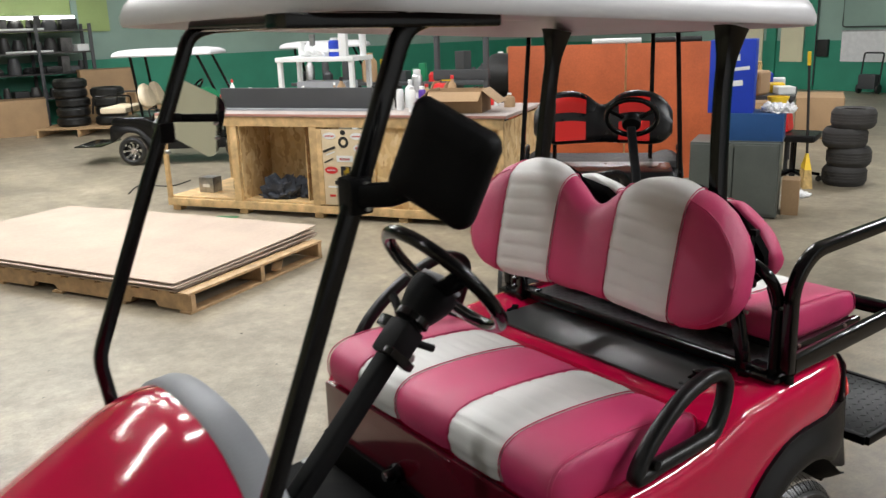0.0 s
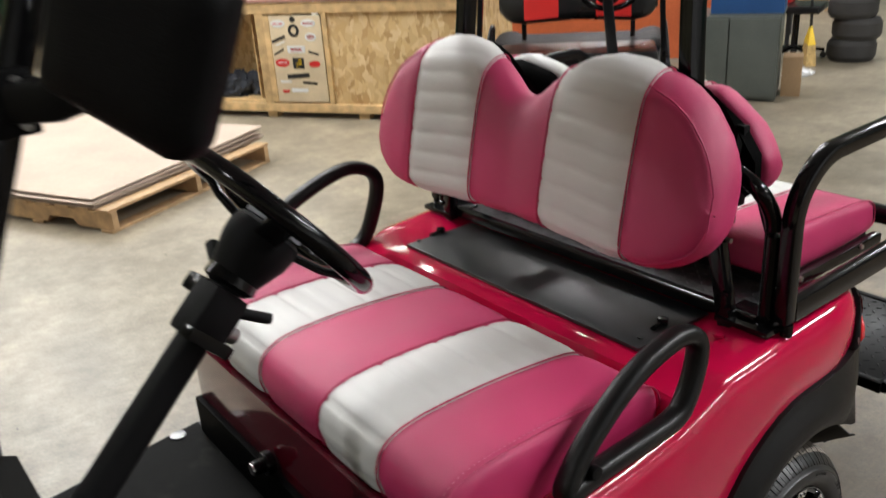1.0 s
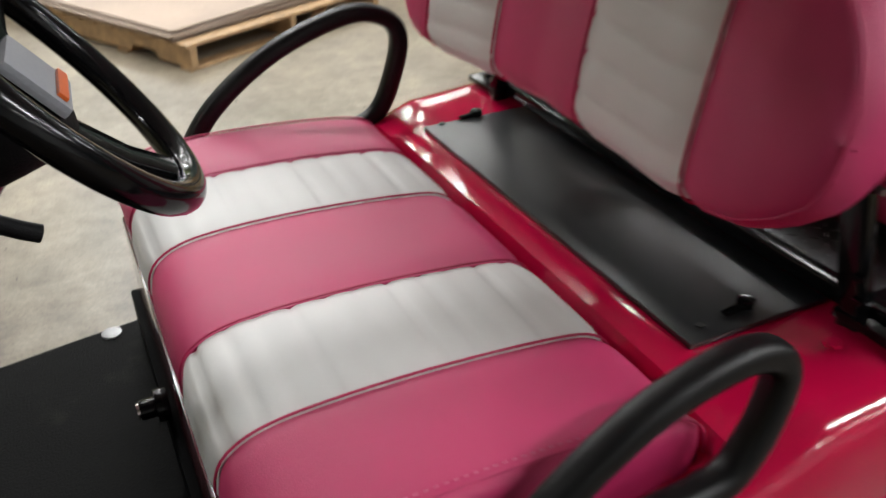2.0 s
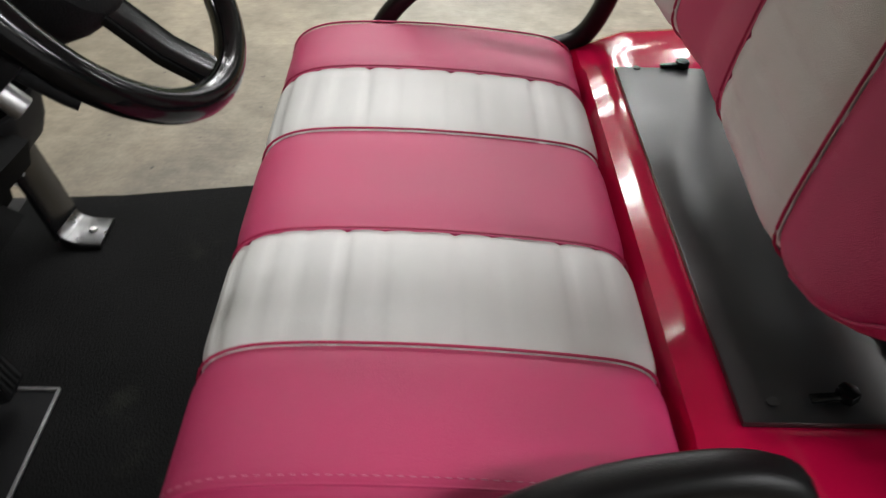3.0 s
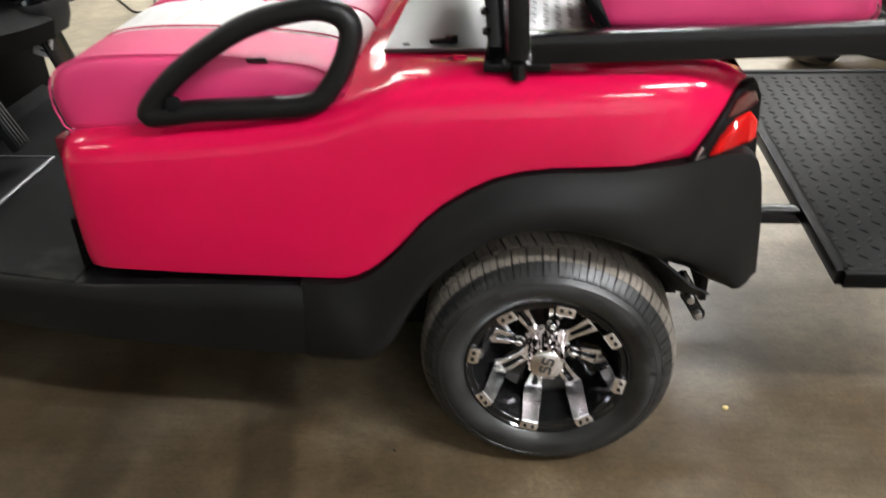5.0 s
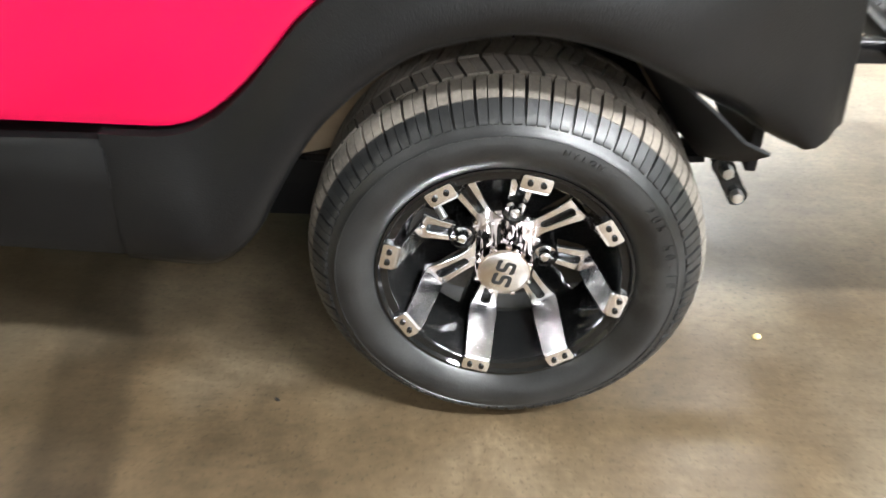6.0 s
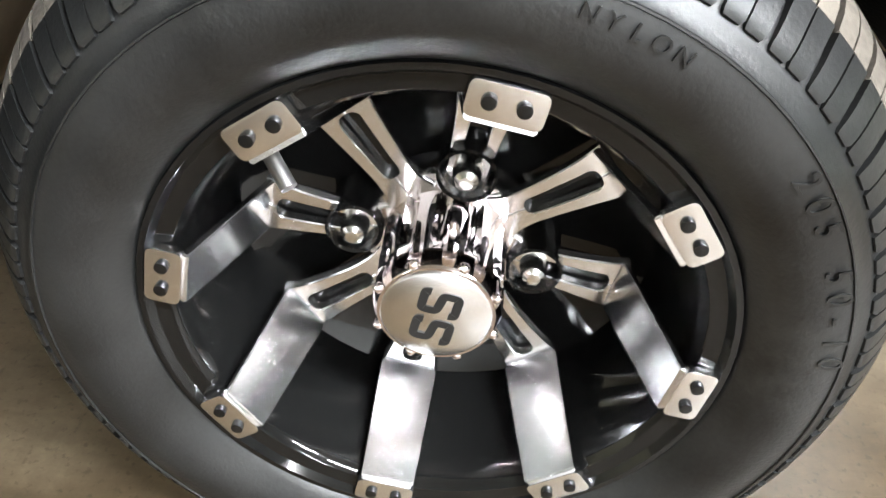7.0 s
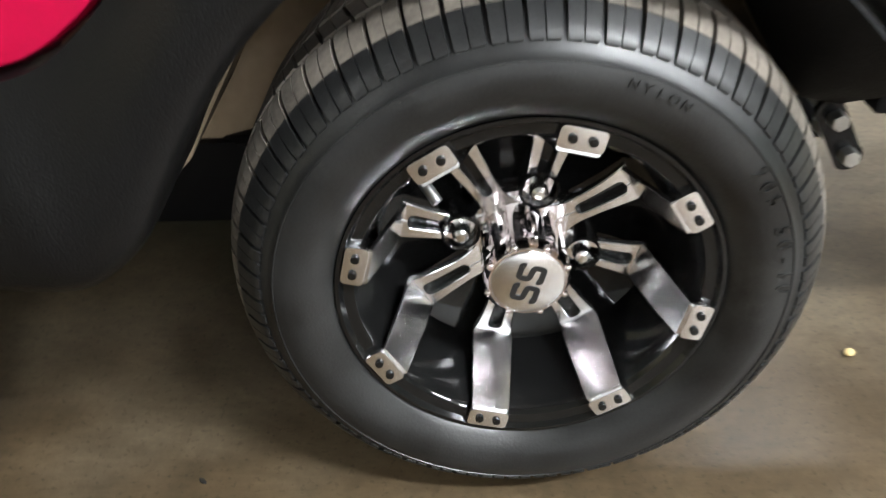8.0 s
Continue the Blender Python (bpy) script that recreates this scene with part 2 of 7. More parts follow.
M = dict(
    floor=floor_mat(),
    paint=mat("gloss_cerise_paint", (0.52, 0.0035, 0.050), 0.12, 0, 0.05, 3, 0.02, 400, coat=0.35, spread=0.04, spec=0.38),
    pink=mat("pink_marine_vinyl", (0.57, 0.022, 0.130), 0.48, 0, 0.06, 5, 0.5, 900, spread=0.08, spec=0.75),
    white=mat("white_marine_vinyl", (0.70, 0.695, 0.67), 0.42, 0, 0.04, 5, 0.35, 900, spread=0.05, worn=(0.62, 0.60, 0.56), worn_at=0.66),
    pinkpipe=mat("dark_pink_piping", (0.45, 0.012, 0.08), 0.5, 0, 0.05, 20),
    thread=mat("pale_pink_thread", (0.75, 0.25, 0.36), 0.8, 0, 0.05, 20),
    plastic=mat("black_textured_plastic", (0.006, 0.006, 0.0065), 0.5, 0, 0.12, 6, 0.35, 500, spread=0.1, spec=0.10),
    fender=mat("charcoal_moulded_plastic", (0.0042, 0.0042, 0.0044), 0.38, 0, 0.16, 4, 0.22, 520, spread=0.10, spec=0.30),
    gloss=mat("gloss_black_powder_coat", (0.004, 0.004, 0.0045), 0.14, 0, 0.1, 8, 0.05, 200, coat=0.0, spread=0.06, spec=0.3),
    rubber=mat("tyre_rubber", (0.0130, 0.0133, 0.0133), 0.37, 0, 0.34, 16, 0.10, 420, spread=0.14, worn=(0.030, 0.030, 0.028), worn_at=0.60, soft=0.14),
    tread=mat("dusty_tread_rubber", (0.165, 0.143, 0.118), 0.85, 0, 0.25, 14, 0.4, 240, worn=(0.085, 0.075, 0.064), worn_at=0.56, soft=0.16),
    matrub=mat("ribbed_rubber_mat", (0.004, 0.004, 0.004), 0.66, 0, 0.4, 5, 0.7, 260, spec=0.07, worn=(0.030, 0.030, 0.024), worn_at=0.56, soft=0.16),
    chrome=mat("chrome", (0.90, 0.82, 0.83), 0.07, 1, 0.03, 8, spread=0.03),
    brushed=mat("machined_aluminium", (0.93, 0.93, 0.95), 0.19, 1, 0.015, 6, 0.02, 700, spread=0.015),
    steel=mat("dull_steel", (0.42, 0.42, 0.42), 0.4, 1, 0.15, 20, 0.1, 200),
    darksteel=mat("dark_bent_steel", (0.16, 0.16, 0.16), 0.3, 1, 0.15, 20, 0.1, 200),
    black=mat("gloss_black_rim_paint", (0.006, 0.006, 0.006), 0.08, 0, 0.1, 8, coat=0.0, spread=0.03, spec=0.4),
    roof=mat("white_thermoformed_roof", (0.62, 0.61, 0.62), 0.35, 0, 0.04, 3, 0.05, 300, spread=0.06),
    trim=mat("grey_soft_plastic", (0.27, 0.28, 0.30), 0.55, 0, 0.08, 6, 0.2, 300),
    tail=mat("red_lens_plastic", (0.52, 0.006, 0.006), 0.10, 0, 0.06, 30, coat=0.5),
    smoke=mat("dark_red_lens_plastic", (0.06, 0.003, 0.004), 0.08, 0, 0.06, 30, coat=0.5),
    clear=mat("clear_lens_plastic", (0.36, 0.33, 0.31), 0.1, 0, 0.06, 30, coat=0.5),
    nut=mat("bright_zinc", (0.80, 0.80, 0.78), 0.22, 1, 0.05, 40, spread=0.05),
    tan=mat("unpainted_tan_moulding", (0.40, 0.31, 0.21), 0.7, 0, 0.16, 6, 0.5, 60, worn=(0.28, 0.21, 0.14), worn_at=0.58, soft=0.2),
    bolt=mat("zinc_bolt", (0.5, 0.5, 0.48), 0.35, 1, 0.1, 40),
    traymat=mat("smooth_black_tray_plastic", (0.011, 0.012, 0.013), 0.32, 0, 0.04, 2, 0.05, 400, spread=0.04, spec=1.0),
    stepplate=mat("black_step_plate_paint", (0.0025, 0.0025, 0.0025), 0.34, 0, 0.12, 6, 0.1, 200, spread=0.1, spec=0.06),
    darkcerise=mat("gloss_dark_cerise", (0.10, 0.003, 0.012), 0.14, 0, 0.06, 4, 0.02, 400, coat=0.5, spread=0.05),
    deepblack=mat("matt_black_moulding", (0.0018, 0.0018, 0.0018), 0.6, 0, 0.2, 6, 0.3, 400, spec=0.03),
    mirror=plain_mirror("mirror_glass"),
    pine=wood_mat("pine_stud", (0.62, 0.42, 0.20), stretch=(4, 4, 4)),
    palletwood=wood_mat("pallet_board", (0.48, 0.31, 0.16), stretch=(5, 5, 5)),
    osb=flake_mat("strand_board", [(0.42, 0.25, 0.10), (0.62, 0.42, 0.19), (0.70, 0.52, 0.27), (0.50, 0.31, 0.13), (0.74, 0.57, 0.32)]),
    card=mat("corrugated_cardboard", (0.45, 0.355, 0.28), 0.8, 0, 0.07, 2.2, 0.15, 40, worn=(0.42, 0.33, 0.255), worn_at=0.66),
    kraft=mat("brown_kraft_card", (0.35, 0.225, 0.12), 0.8, 0, 0.09, 3, 0.15, 60, random_tint=0.15),
    orangewall=mat("orange_painted_plywood", (0.52, 0.115, 0.035), 0.5, 0, 0.16, 1.6, 0.1, 60, worn=(0.36, 0.09, 0.035), worn_at=0.64),
    green=mat("green_wall_paint", (0.03, 0.25, 0.155), 0.55, 0, 0.10, 1.5, 0.1, 60),
    pale=mat("pale_green_wall_paint", (0.27, 0.39, 0.33), 0.6, 0, 0.08, 1.2, 0.1, 60),
    lime=mat("lime_wall_paint", (0.33, 0.44, 0.17), 0.6, 0, 0.08, 1.2, 0.1, 60),
    cream=mat("cream_wall_paint", (0.75, 0.70, 0.48), 0.6, 0, 0.06, 1.2, 0.1, 60),
    greysteel=mat("grey_green_cabinet_enamel", (0.085, 0.095, 0.085), 0.42, 0, 0.1, 3, 0.05, 90, worn=(0.06, 0.065, 0.058), worn_at=0.64),
    bluesteel=mat("blue_enamel", (0.015, 0.065, 0.19), 0.4, 0, 0.1, 3, 0.05, 90),
    bluecard=mat("blue_printed_card", (0.012, 0.045, 0.42), 0.45, 0, 0.08, 4, 0.05, 90),
    slate=mat("dark_grey_panel", (0.045, 0.047, 0.05), 0.55, 0, 0.1, 2, 0.1, 90),
    whiteenamel=mat("white_enamel", (0.72, 0.73, 0.72), 0.4, 0, 0.06, 4, 0.05, 90, random_tint=0.05),
    creamvinyl=mat("cream_vinyl", (0.66, 0.56, 0.40), 0.45, 0, 0.05, 4, 0.2, 500),
    redvinyl=mat("red_vinyl", (0.62, 0.015, 0.012), 0.4, 0, 0.05, 4, 0.2, 500),
    blackvinyl=mat("black_vinyl", (0.005, 0.005, 0.0055), 0.30, 0, 0.08, 4, 0.2, 500),
    yellow=mat("yellow_plastic", (0.75, 0.50, 0.02), 0.45, 0, 0.06, 8),
    red=mat("red_plastic", (0.60, 0.02, 0.02), 0.4, 0, 0.06, 8),
    purple=mat("violet_plastic", (0.09, 0.03, 0.32), 0.4, 0, 0.06, 8),
    greenp=mat("green_plastic", (0.01, 0.22, 0.09), 0.4, 0, 0.06, 8),
    straw=mat("straw_bristle", (0.50, 0.34, 0.13), 0.9, 0, 0.2, 40, 0.5, 300),
    paper=mat("white_paper", (0.74, 0.74, 0.74), 0.8, 0, 0.05, 10),
    denim=mat("dark_blue_cloth", (0.05, 0.056, 0.070), 0.9, 0, 0.25, 14, 0.6, 300),
    junk=mat("dark_mixed_metal", (0.06, 0.058, 0.055), 0.5, 0.4, 0.3, 9, 0.2, 90, random_tint=0.6),
    oldtyre=mat("used_tyre_rubber", (0.030, 0.028, 0.026), 0.75, 0, 0.2, 7, 0.4, 140, random_tint=0.15),
    ink=mat("black_ink", (0.012, 0.012, 0.012), 0.5, 0, 0.05, 10),
    ceiling=mat("ceiling_paint", (0.35, 0.36, 0.34), 0.8, 0, 0.1, 1.0, 0.1, 60),
    lamp=glow("fluorescent_tube", (1.0, 0.97, 0.9), 14),
)
rnd = random.Random(7)


# ---- mesh helpers ----
def link(name, me, parent=None, at=None):
    ob = new(name, me)
    if parent:
        ob.parent = parent
    if at is not None:
        ob.matrix_basis = at
    return ob


def mesh_of(name, bm, material, smooth=40):
    bm.normal_update()
    me = bpy.data.meshes.new(name)
    bm.to_mesh(me)
    bm.free()
    for m in (material if isinstance(material, (list, tuple)) else [material]):
        me.materials.append(m)
    if smooth:
        me.shade_smooth()
        me.set_sharp_from_angle(angle=radians(smooth))
    return me


def part(name, bm, material, parent=None, label="", at=None, smooth=40):
    """Links a bmesh as one mesh object under a thing or under a part."""
    ob = link(name, mesh_of(name, bm, material, smooth), parent, at)
    if label:
        tagged(ob, label)
    return ob


def thing(name, label, category, at=None, group="", kind=""):
    ob = new(name)
    if at is not None:
        ob.matrix_basis = at
    return tagged(ob, label, category, group, kind)


def box(size, at=(0, 0, 0), bevel=0.004, rot=(0, 0, 0), bm=None, seg=2):
    bm = bm or bmesh.new()
    m = Matrix.Translation(at) @ Euler([radians(a) for a in rot]).to_matrix().to_4x4() @ Matrix.Diagonal((*size, 1))
    g = bmesh.ops.create_cube(bm, size=1, matrix=m)
    if bevel:
        es = list({e for v in g["verts"] for e in v.link_edges})
        bmesh.ops.bevel(bm, geom=es, offset=bevel, segments=seg, profile=0.7, affect="EDGES")
    return bm


def cyl(r, depth, at=(0, 0, 0), axis="z", seg=24, bevel=0.0, r2=None, bm=None):
    bm = bm or bmesh.new()
    rot = {"z": Matrix(), "x": Matrix.Rotation(radians(90), 4, "Y"), "y": Matrix.Rotation(radians(-90), 4, "X")}[axis]
    g = bmesh.ops.create_cone(bm, cap_ends=True, segments=seg, radius1=r, radius2=r if r2 is None else r2, depth=depth, matrix=Matrix.Translation(at) @ rot)
    if bevel:
        es = list({e for v in g["verts"] for e in v.link_edges if e.calc_face_angle(0) > 0.8})
        bmesh.ops.bevel(bm, geom=es, offset=bevel, segments=2, profile=0.7, affect="EDGES")
    return bm


def smooth_path(pts, per=6, closed=False):
    """Catmull-Rom through the points."""
    p = [Vector(q) for q in pts]
    n = len(p)
    out = []
    for i in range(n if closed else n - 1):
        a, b, c, d = (p[(i + k) % n] if closed else p[min(max(i + k, 0), n - 1)] for k in (-1, 0, 1, 2))
        for s in range(per):
            t = s / per
            out.append(0.5 * ((2 * b) + (c - a) * t + (2 * a - 5 * b + 4 * c - d) * t * t + (3 * b - a - 3 * c + d) * t ** 3))
    if not closed:
        out.append(p[-1])
    return out


def corner_path(pts, radius, steps=5):
    """A polyline with rounded corners."""
    p = [Vector(q) for q in pts]
    out = [p[0]]
    for a, b, c in zip(p, p[1:], p[2:]):
        r = min(radius, (b - a).length * 0.49, (c - b).length * 0.49)
        s, e = b + (a - b).normalized() * r, b + (c - b).normalized() * r
        for i in range(steps + 1):
            t = i / steps
            out.append(s * (1 - t) ** 2 + b * 2 * t * (1 - t) + e * t * t)
    return out + [p[-1]]


def sweep(path, ring, closed=False, up=(0, 0, 1), scale=None, bm=None, cap=True):
    """Carries a ring of (side, up) offsets along a path."""
    bm = bm or bmesh.new()
    p = [Vector(q) for q in path]
    n, rows, upv = len(p), [], Vector(up)
    for i in range(n):
        a, b = (p[i - 1], p[(i + 1) % n]) if closed else (p[max(i - 1, 0)], p[min(i + 1, n - 1)])
        t = (b - a).normalized()
        s = t.cross(upv)
        if s.length < 1e-4:
            s = t.cross(Vector((0, 1, 0)) if abs(t.y) < 0.9 else Vector((1, 0, 0)))
        s.normalize()
        u = s.cross(t)
        k = scale(i / (n - 1)) if scale else 1
        rows.append([bm.verts.new(p[i] + s * x * k + u * y * k) for x, y in ring])
    m = len(ring)
    for i in range(n if closed else n - 1):
        a, b = rows[i], rows[(i + 1) % n]
        for j in range(m):
            bm.faces.new((a[j], a[(j + 1) % m], b[(j + 1) % m], b[j]))
    if cap and not closed:
        bm.faces.new(rows[0][::-1])
        bm.faces.new(rows[-1])
    return bm


def round_ring(r, seg=12, flat=1.0):
    return [(r * math.cos(2 * math.pi * i / seg), r * flat * math.sin(2 * math.pi * i / seg)) for i in range(seg)]


def square_ring(w, h, r, steps=3):
    out = []
    for cx, cy, a0 in ((w / 2 - r, h / 2 - r, 0), (-w / 2 + r, h / 2 - r, 90), (-w / 2 + r, -h / 2 + r, 180), (w / 2 - r, -h / 2 + r, 270)):
        for i in range(steps + 1):
            a = radians(a0 + 90 * i / steps)
            out.append((cx + r * math.cos(a), cy + r * math.sin(a)))
    return out


def tube(path, r, seg=12, closed=False, bm=None, scale=None):
    return sweep(path, round_ring(r, seg), closed, bm=bm, scale=scale)


def lathe(profile, seg=48, axis="y", bm=None, at=(0, 0, 0), full=True):
    """Spins a profile of (radius, along) round an axis."""
    bm = bm or bmesh.new()
    rows = []
    for i in range(seg):
        a = 2 * math.pi * i / seg
        c, s = math.cos(a), math.sin(a)
        row = []
        for r, h in profile:
            v = {"y": (r * c, h, r * s), "z": (r * c, r * s, h), "x": (h, r * c, r * s)}[axis]
            row.append(bm.verts.new(Vector(v) + Vector(at)))
        rows.append(row)
    for i in range(seg):
        a, b = rows[i], rows[(i + 1) % seg]
        for j in range(len(profile) - 1):
            bm.faces.new((a[j], a[j + 1], b[j + 1], b[j]))
    bmesh.ops.remove_doubles(bm, verts=bm.verts, dist=1e-6)
    bmesh.ops.recalc_face_normals(bm, faces=bm.faces)
    return bm


def loft(rings, closed=True, cap=True, bm=None):
    """Skins rings of points with equal counts."""
    bm = bm or bmesh.new()
    rows = [[bm.verts.new(p) for p in r] for r in rings]
    m = len(rows[0])
    for a, b in zip(rows, rows[1:]):
        for j in range(m if closed else m - 1):
            q = (a[j], a[(j + 1) % m], b[(j + 1) % m], b[j])
            bm.faces.new(q)
    if cap and closed:
        bm.faces.new(rows[0][::-1])
        bm.faces.new(rows[-1])
    bmesh.ops.recalc_face_normals(bm, faces=bm.faces)
    return bm


def prism(outline, depth, at=Matrix(), bevel=0.003, seg=2, bm=None):
    """A flat outline of (a, b) in the local xz plane, given depth along y from 0, with rounded edges."""
    bm = bm or bmesh.new()
    lo = [bm.verts.new(at @ Vector((x, 0, z))) for x, z in outline]
    hi = [bm.verts.new(at @ Vector((x, depth, z))) for x, z in outline]
    fs = [bm.faces.new(lo), bm.faces.new(hi[::-1])]
    n = len(lo)
    for i in range(n):
        fs.append(bm.faces.new((lo[i], hi[i], hi[(i + 1) % n], lo[(i + 1) % n])))
    bmesh.ops.recalc_face_normals(bm, faces=fs)
    if bevel:
        es = [e for f in fs[:2] for e in f.edges]
        bmesh.ops.bevel(bm, geom=es, offset=bevel, segments=seg, profile=0.7, affect="EDGES")
    return bm


def lerp(table, x):
    """Smooth value from a table of (x, value)."""
    if x <= table[0][0]:
        return table[0][1]
    for (a, va), (b, vb) in zip(table, table[1:]):
        if x <= b:
            t = (x - a) / (b - a)
            return va + (vb - va) * t
    return table[-1][1]


def span(a, b, n):
    return [a + (b - a) * i / (n - 1) for i in range(n)]


# ---- the building ----
def build_structure():
    bm = bmesh.new()
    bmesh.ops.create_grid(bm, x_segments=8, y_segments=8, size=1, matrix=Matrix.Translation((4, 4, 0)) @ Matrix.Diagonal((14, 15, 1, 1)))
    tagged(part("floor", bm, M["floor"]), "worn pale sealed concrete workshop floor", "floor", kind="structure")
    tagged(part("ceiling", box((28, 30, 0.2), (4, 6, CEIL + 0.1), 0), M["ceiling"]), "grey painted workshop ceiling", "ceiling", kind="structure")
    # south and west walls are unseen, coloured to reflect into wheels and mirror
    for name, size, at, m in (("wall_north", (28, 0.3, CEIL), (4, 17.15, CEIL / 2), M["pale"]), ("wall_south", (28, 0.3, CEIL), (4, -9.15, CEIL / 2), M["paper"]),
                              ("wall_east", (0.3, 30, CEIL), (16.15, 6, CEIL / 2), M["pale"]), ("wall_west", (0.3, 30, CEIL), (-10.15, 6, CEIL / 2), M["cream"])):
        tagged(part(name, box(size, at, 0), m), {"wall_west": "unseen cream wall, coloured for the mirror", "wall_south": "unseen white wall, coloured to brighten the wheels"}.get(name, "pale green painted block wall"), "wall", kind="structure")
    # dark green dado along the far walls
    tagged(part("trim", box((28, 0.02, 1.2), (4, 16.99, 0.6), 0), M["green"]), "dark green painted dado", "wall", kind="structure")
    tagged(part("trim", box((0.02, 30, 1.06), (15.99, 6, 0.53), 0), M["green"]), "dark green painted dado", "wall", kind="structure")


def ceiling_light(x, y, axis, watts):
    ob = thing("ceiling_light", "long white fluorescent strip light under the ceiling", "ceiling light", pose(x, y, CEIL - 0.12, 0, 0, 0 if axis == "x" else 90), "ceiling lights")
    part("housing", box((2.4, 0.3, 0.06), (0, 0, 0.06), 0.01), M["whiteenamel"], ob)
    for s in (-0.08, 0.08):
        part("tube", cyl(0.018, 2.3, (0, s, 0.0), "x", 10), M["lamp"], ob)
    lamp = bpy.data.lights.new("strip_lamp", "AREA")
    lamp.shape, lamp.size, lamp.size_y, lamp.energy, lamp.color = "RECTANGLE", 2.3, 0.25, watts, (0.965, 0.98, 1.0)
    lo = new("strip_lamp", lamp)
    lo.matrix_basis = pose(x, y, CEIL - 0.2, 0, 0, 0 if axis == "x" else 90)


build_structure()
for row in STRIPS:
    ceiling_light(*row)

# ---- the golf cart ----
YC = 0.565
cart = thing("golf_cart", "cerise golf cart with pink and white striped vinyl seats", "golf cart")


def other(y):
    return 2 * YC - y


# spoke petals: half width and depth along the radius
PETAL_X = [0.031, 0.036, 0.040, 0.045, 0.050, 0.0506, 0.0515, 0.053, 0.0545, 0.060, 0.066, 0.072, 0.078, 0.084, 0.089, 0.0900, 0.0920, 0.0935, 0.0941, 0.0945, 0.098, 0.1015]
PETAL_W = [(0.031, 0.0150), (0.036, 0.0146), (0.040, 0.0128), (0.045, 0.0117), (0.052, 0.0112), (0.062, 0.0116), (0.075, 0.0129), (0.088, 0.0147), (0.1015, 0.0172)]
PETAL_Y = [(0.031, 0.0725), (0.045, 0.0705), (0.06, 0.0690), (0.078, 0.0680), (0.092, 0.0680), (0.1015, 0.0688)]

# tread surface over the shoulder: distance across the tyre, radius
SHOULDER = [(0.0075, 0.2130), (0.012, 0.2172), (0.018, 0.2213), (0.026, 0.2252), (0.036, 0.2276), (0.05, 0.2290), (0.09, 0.2295)]


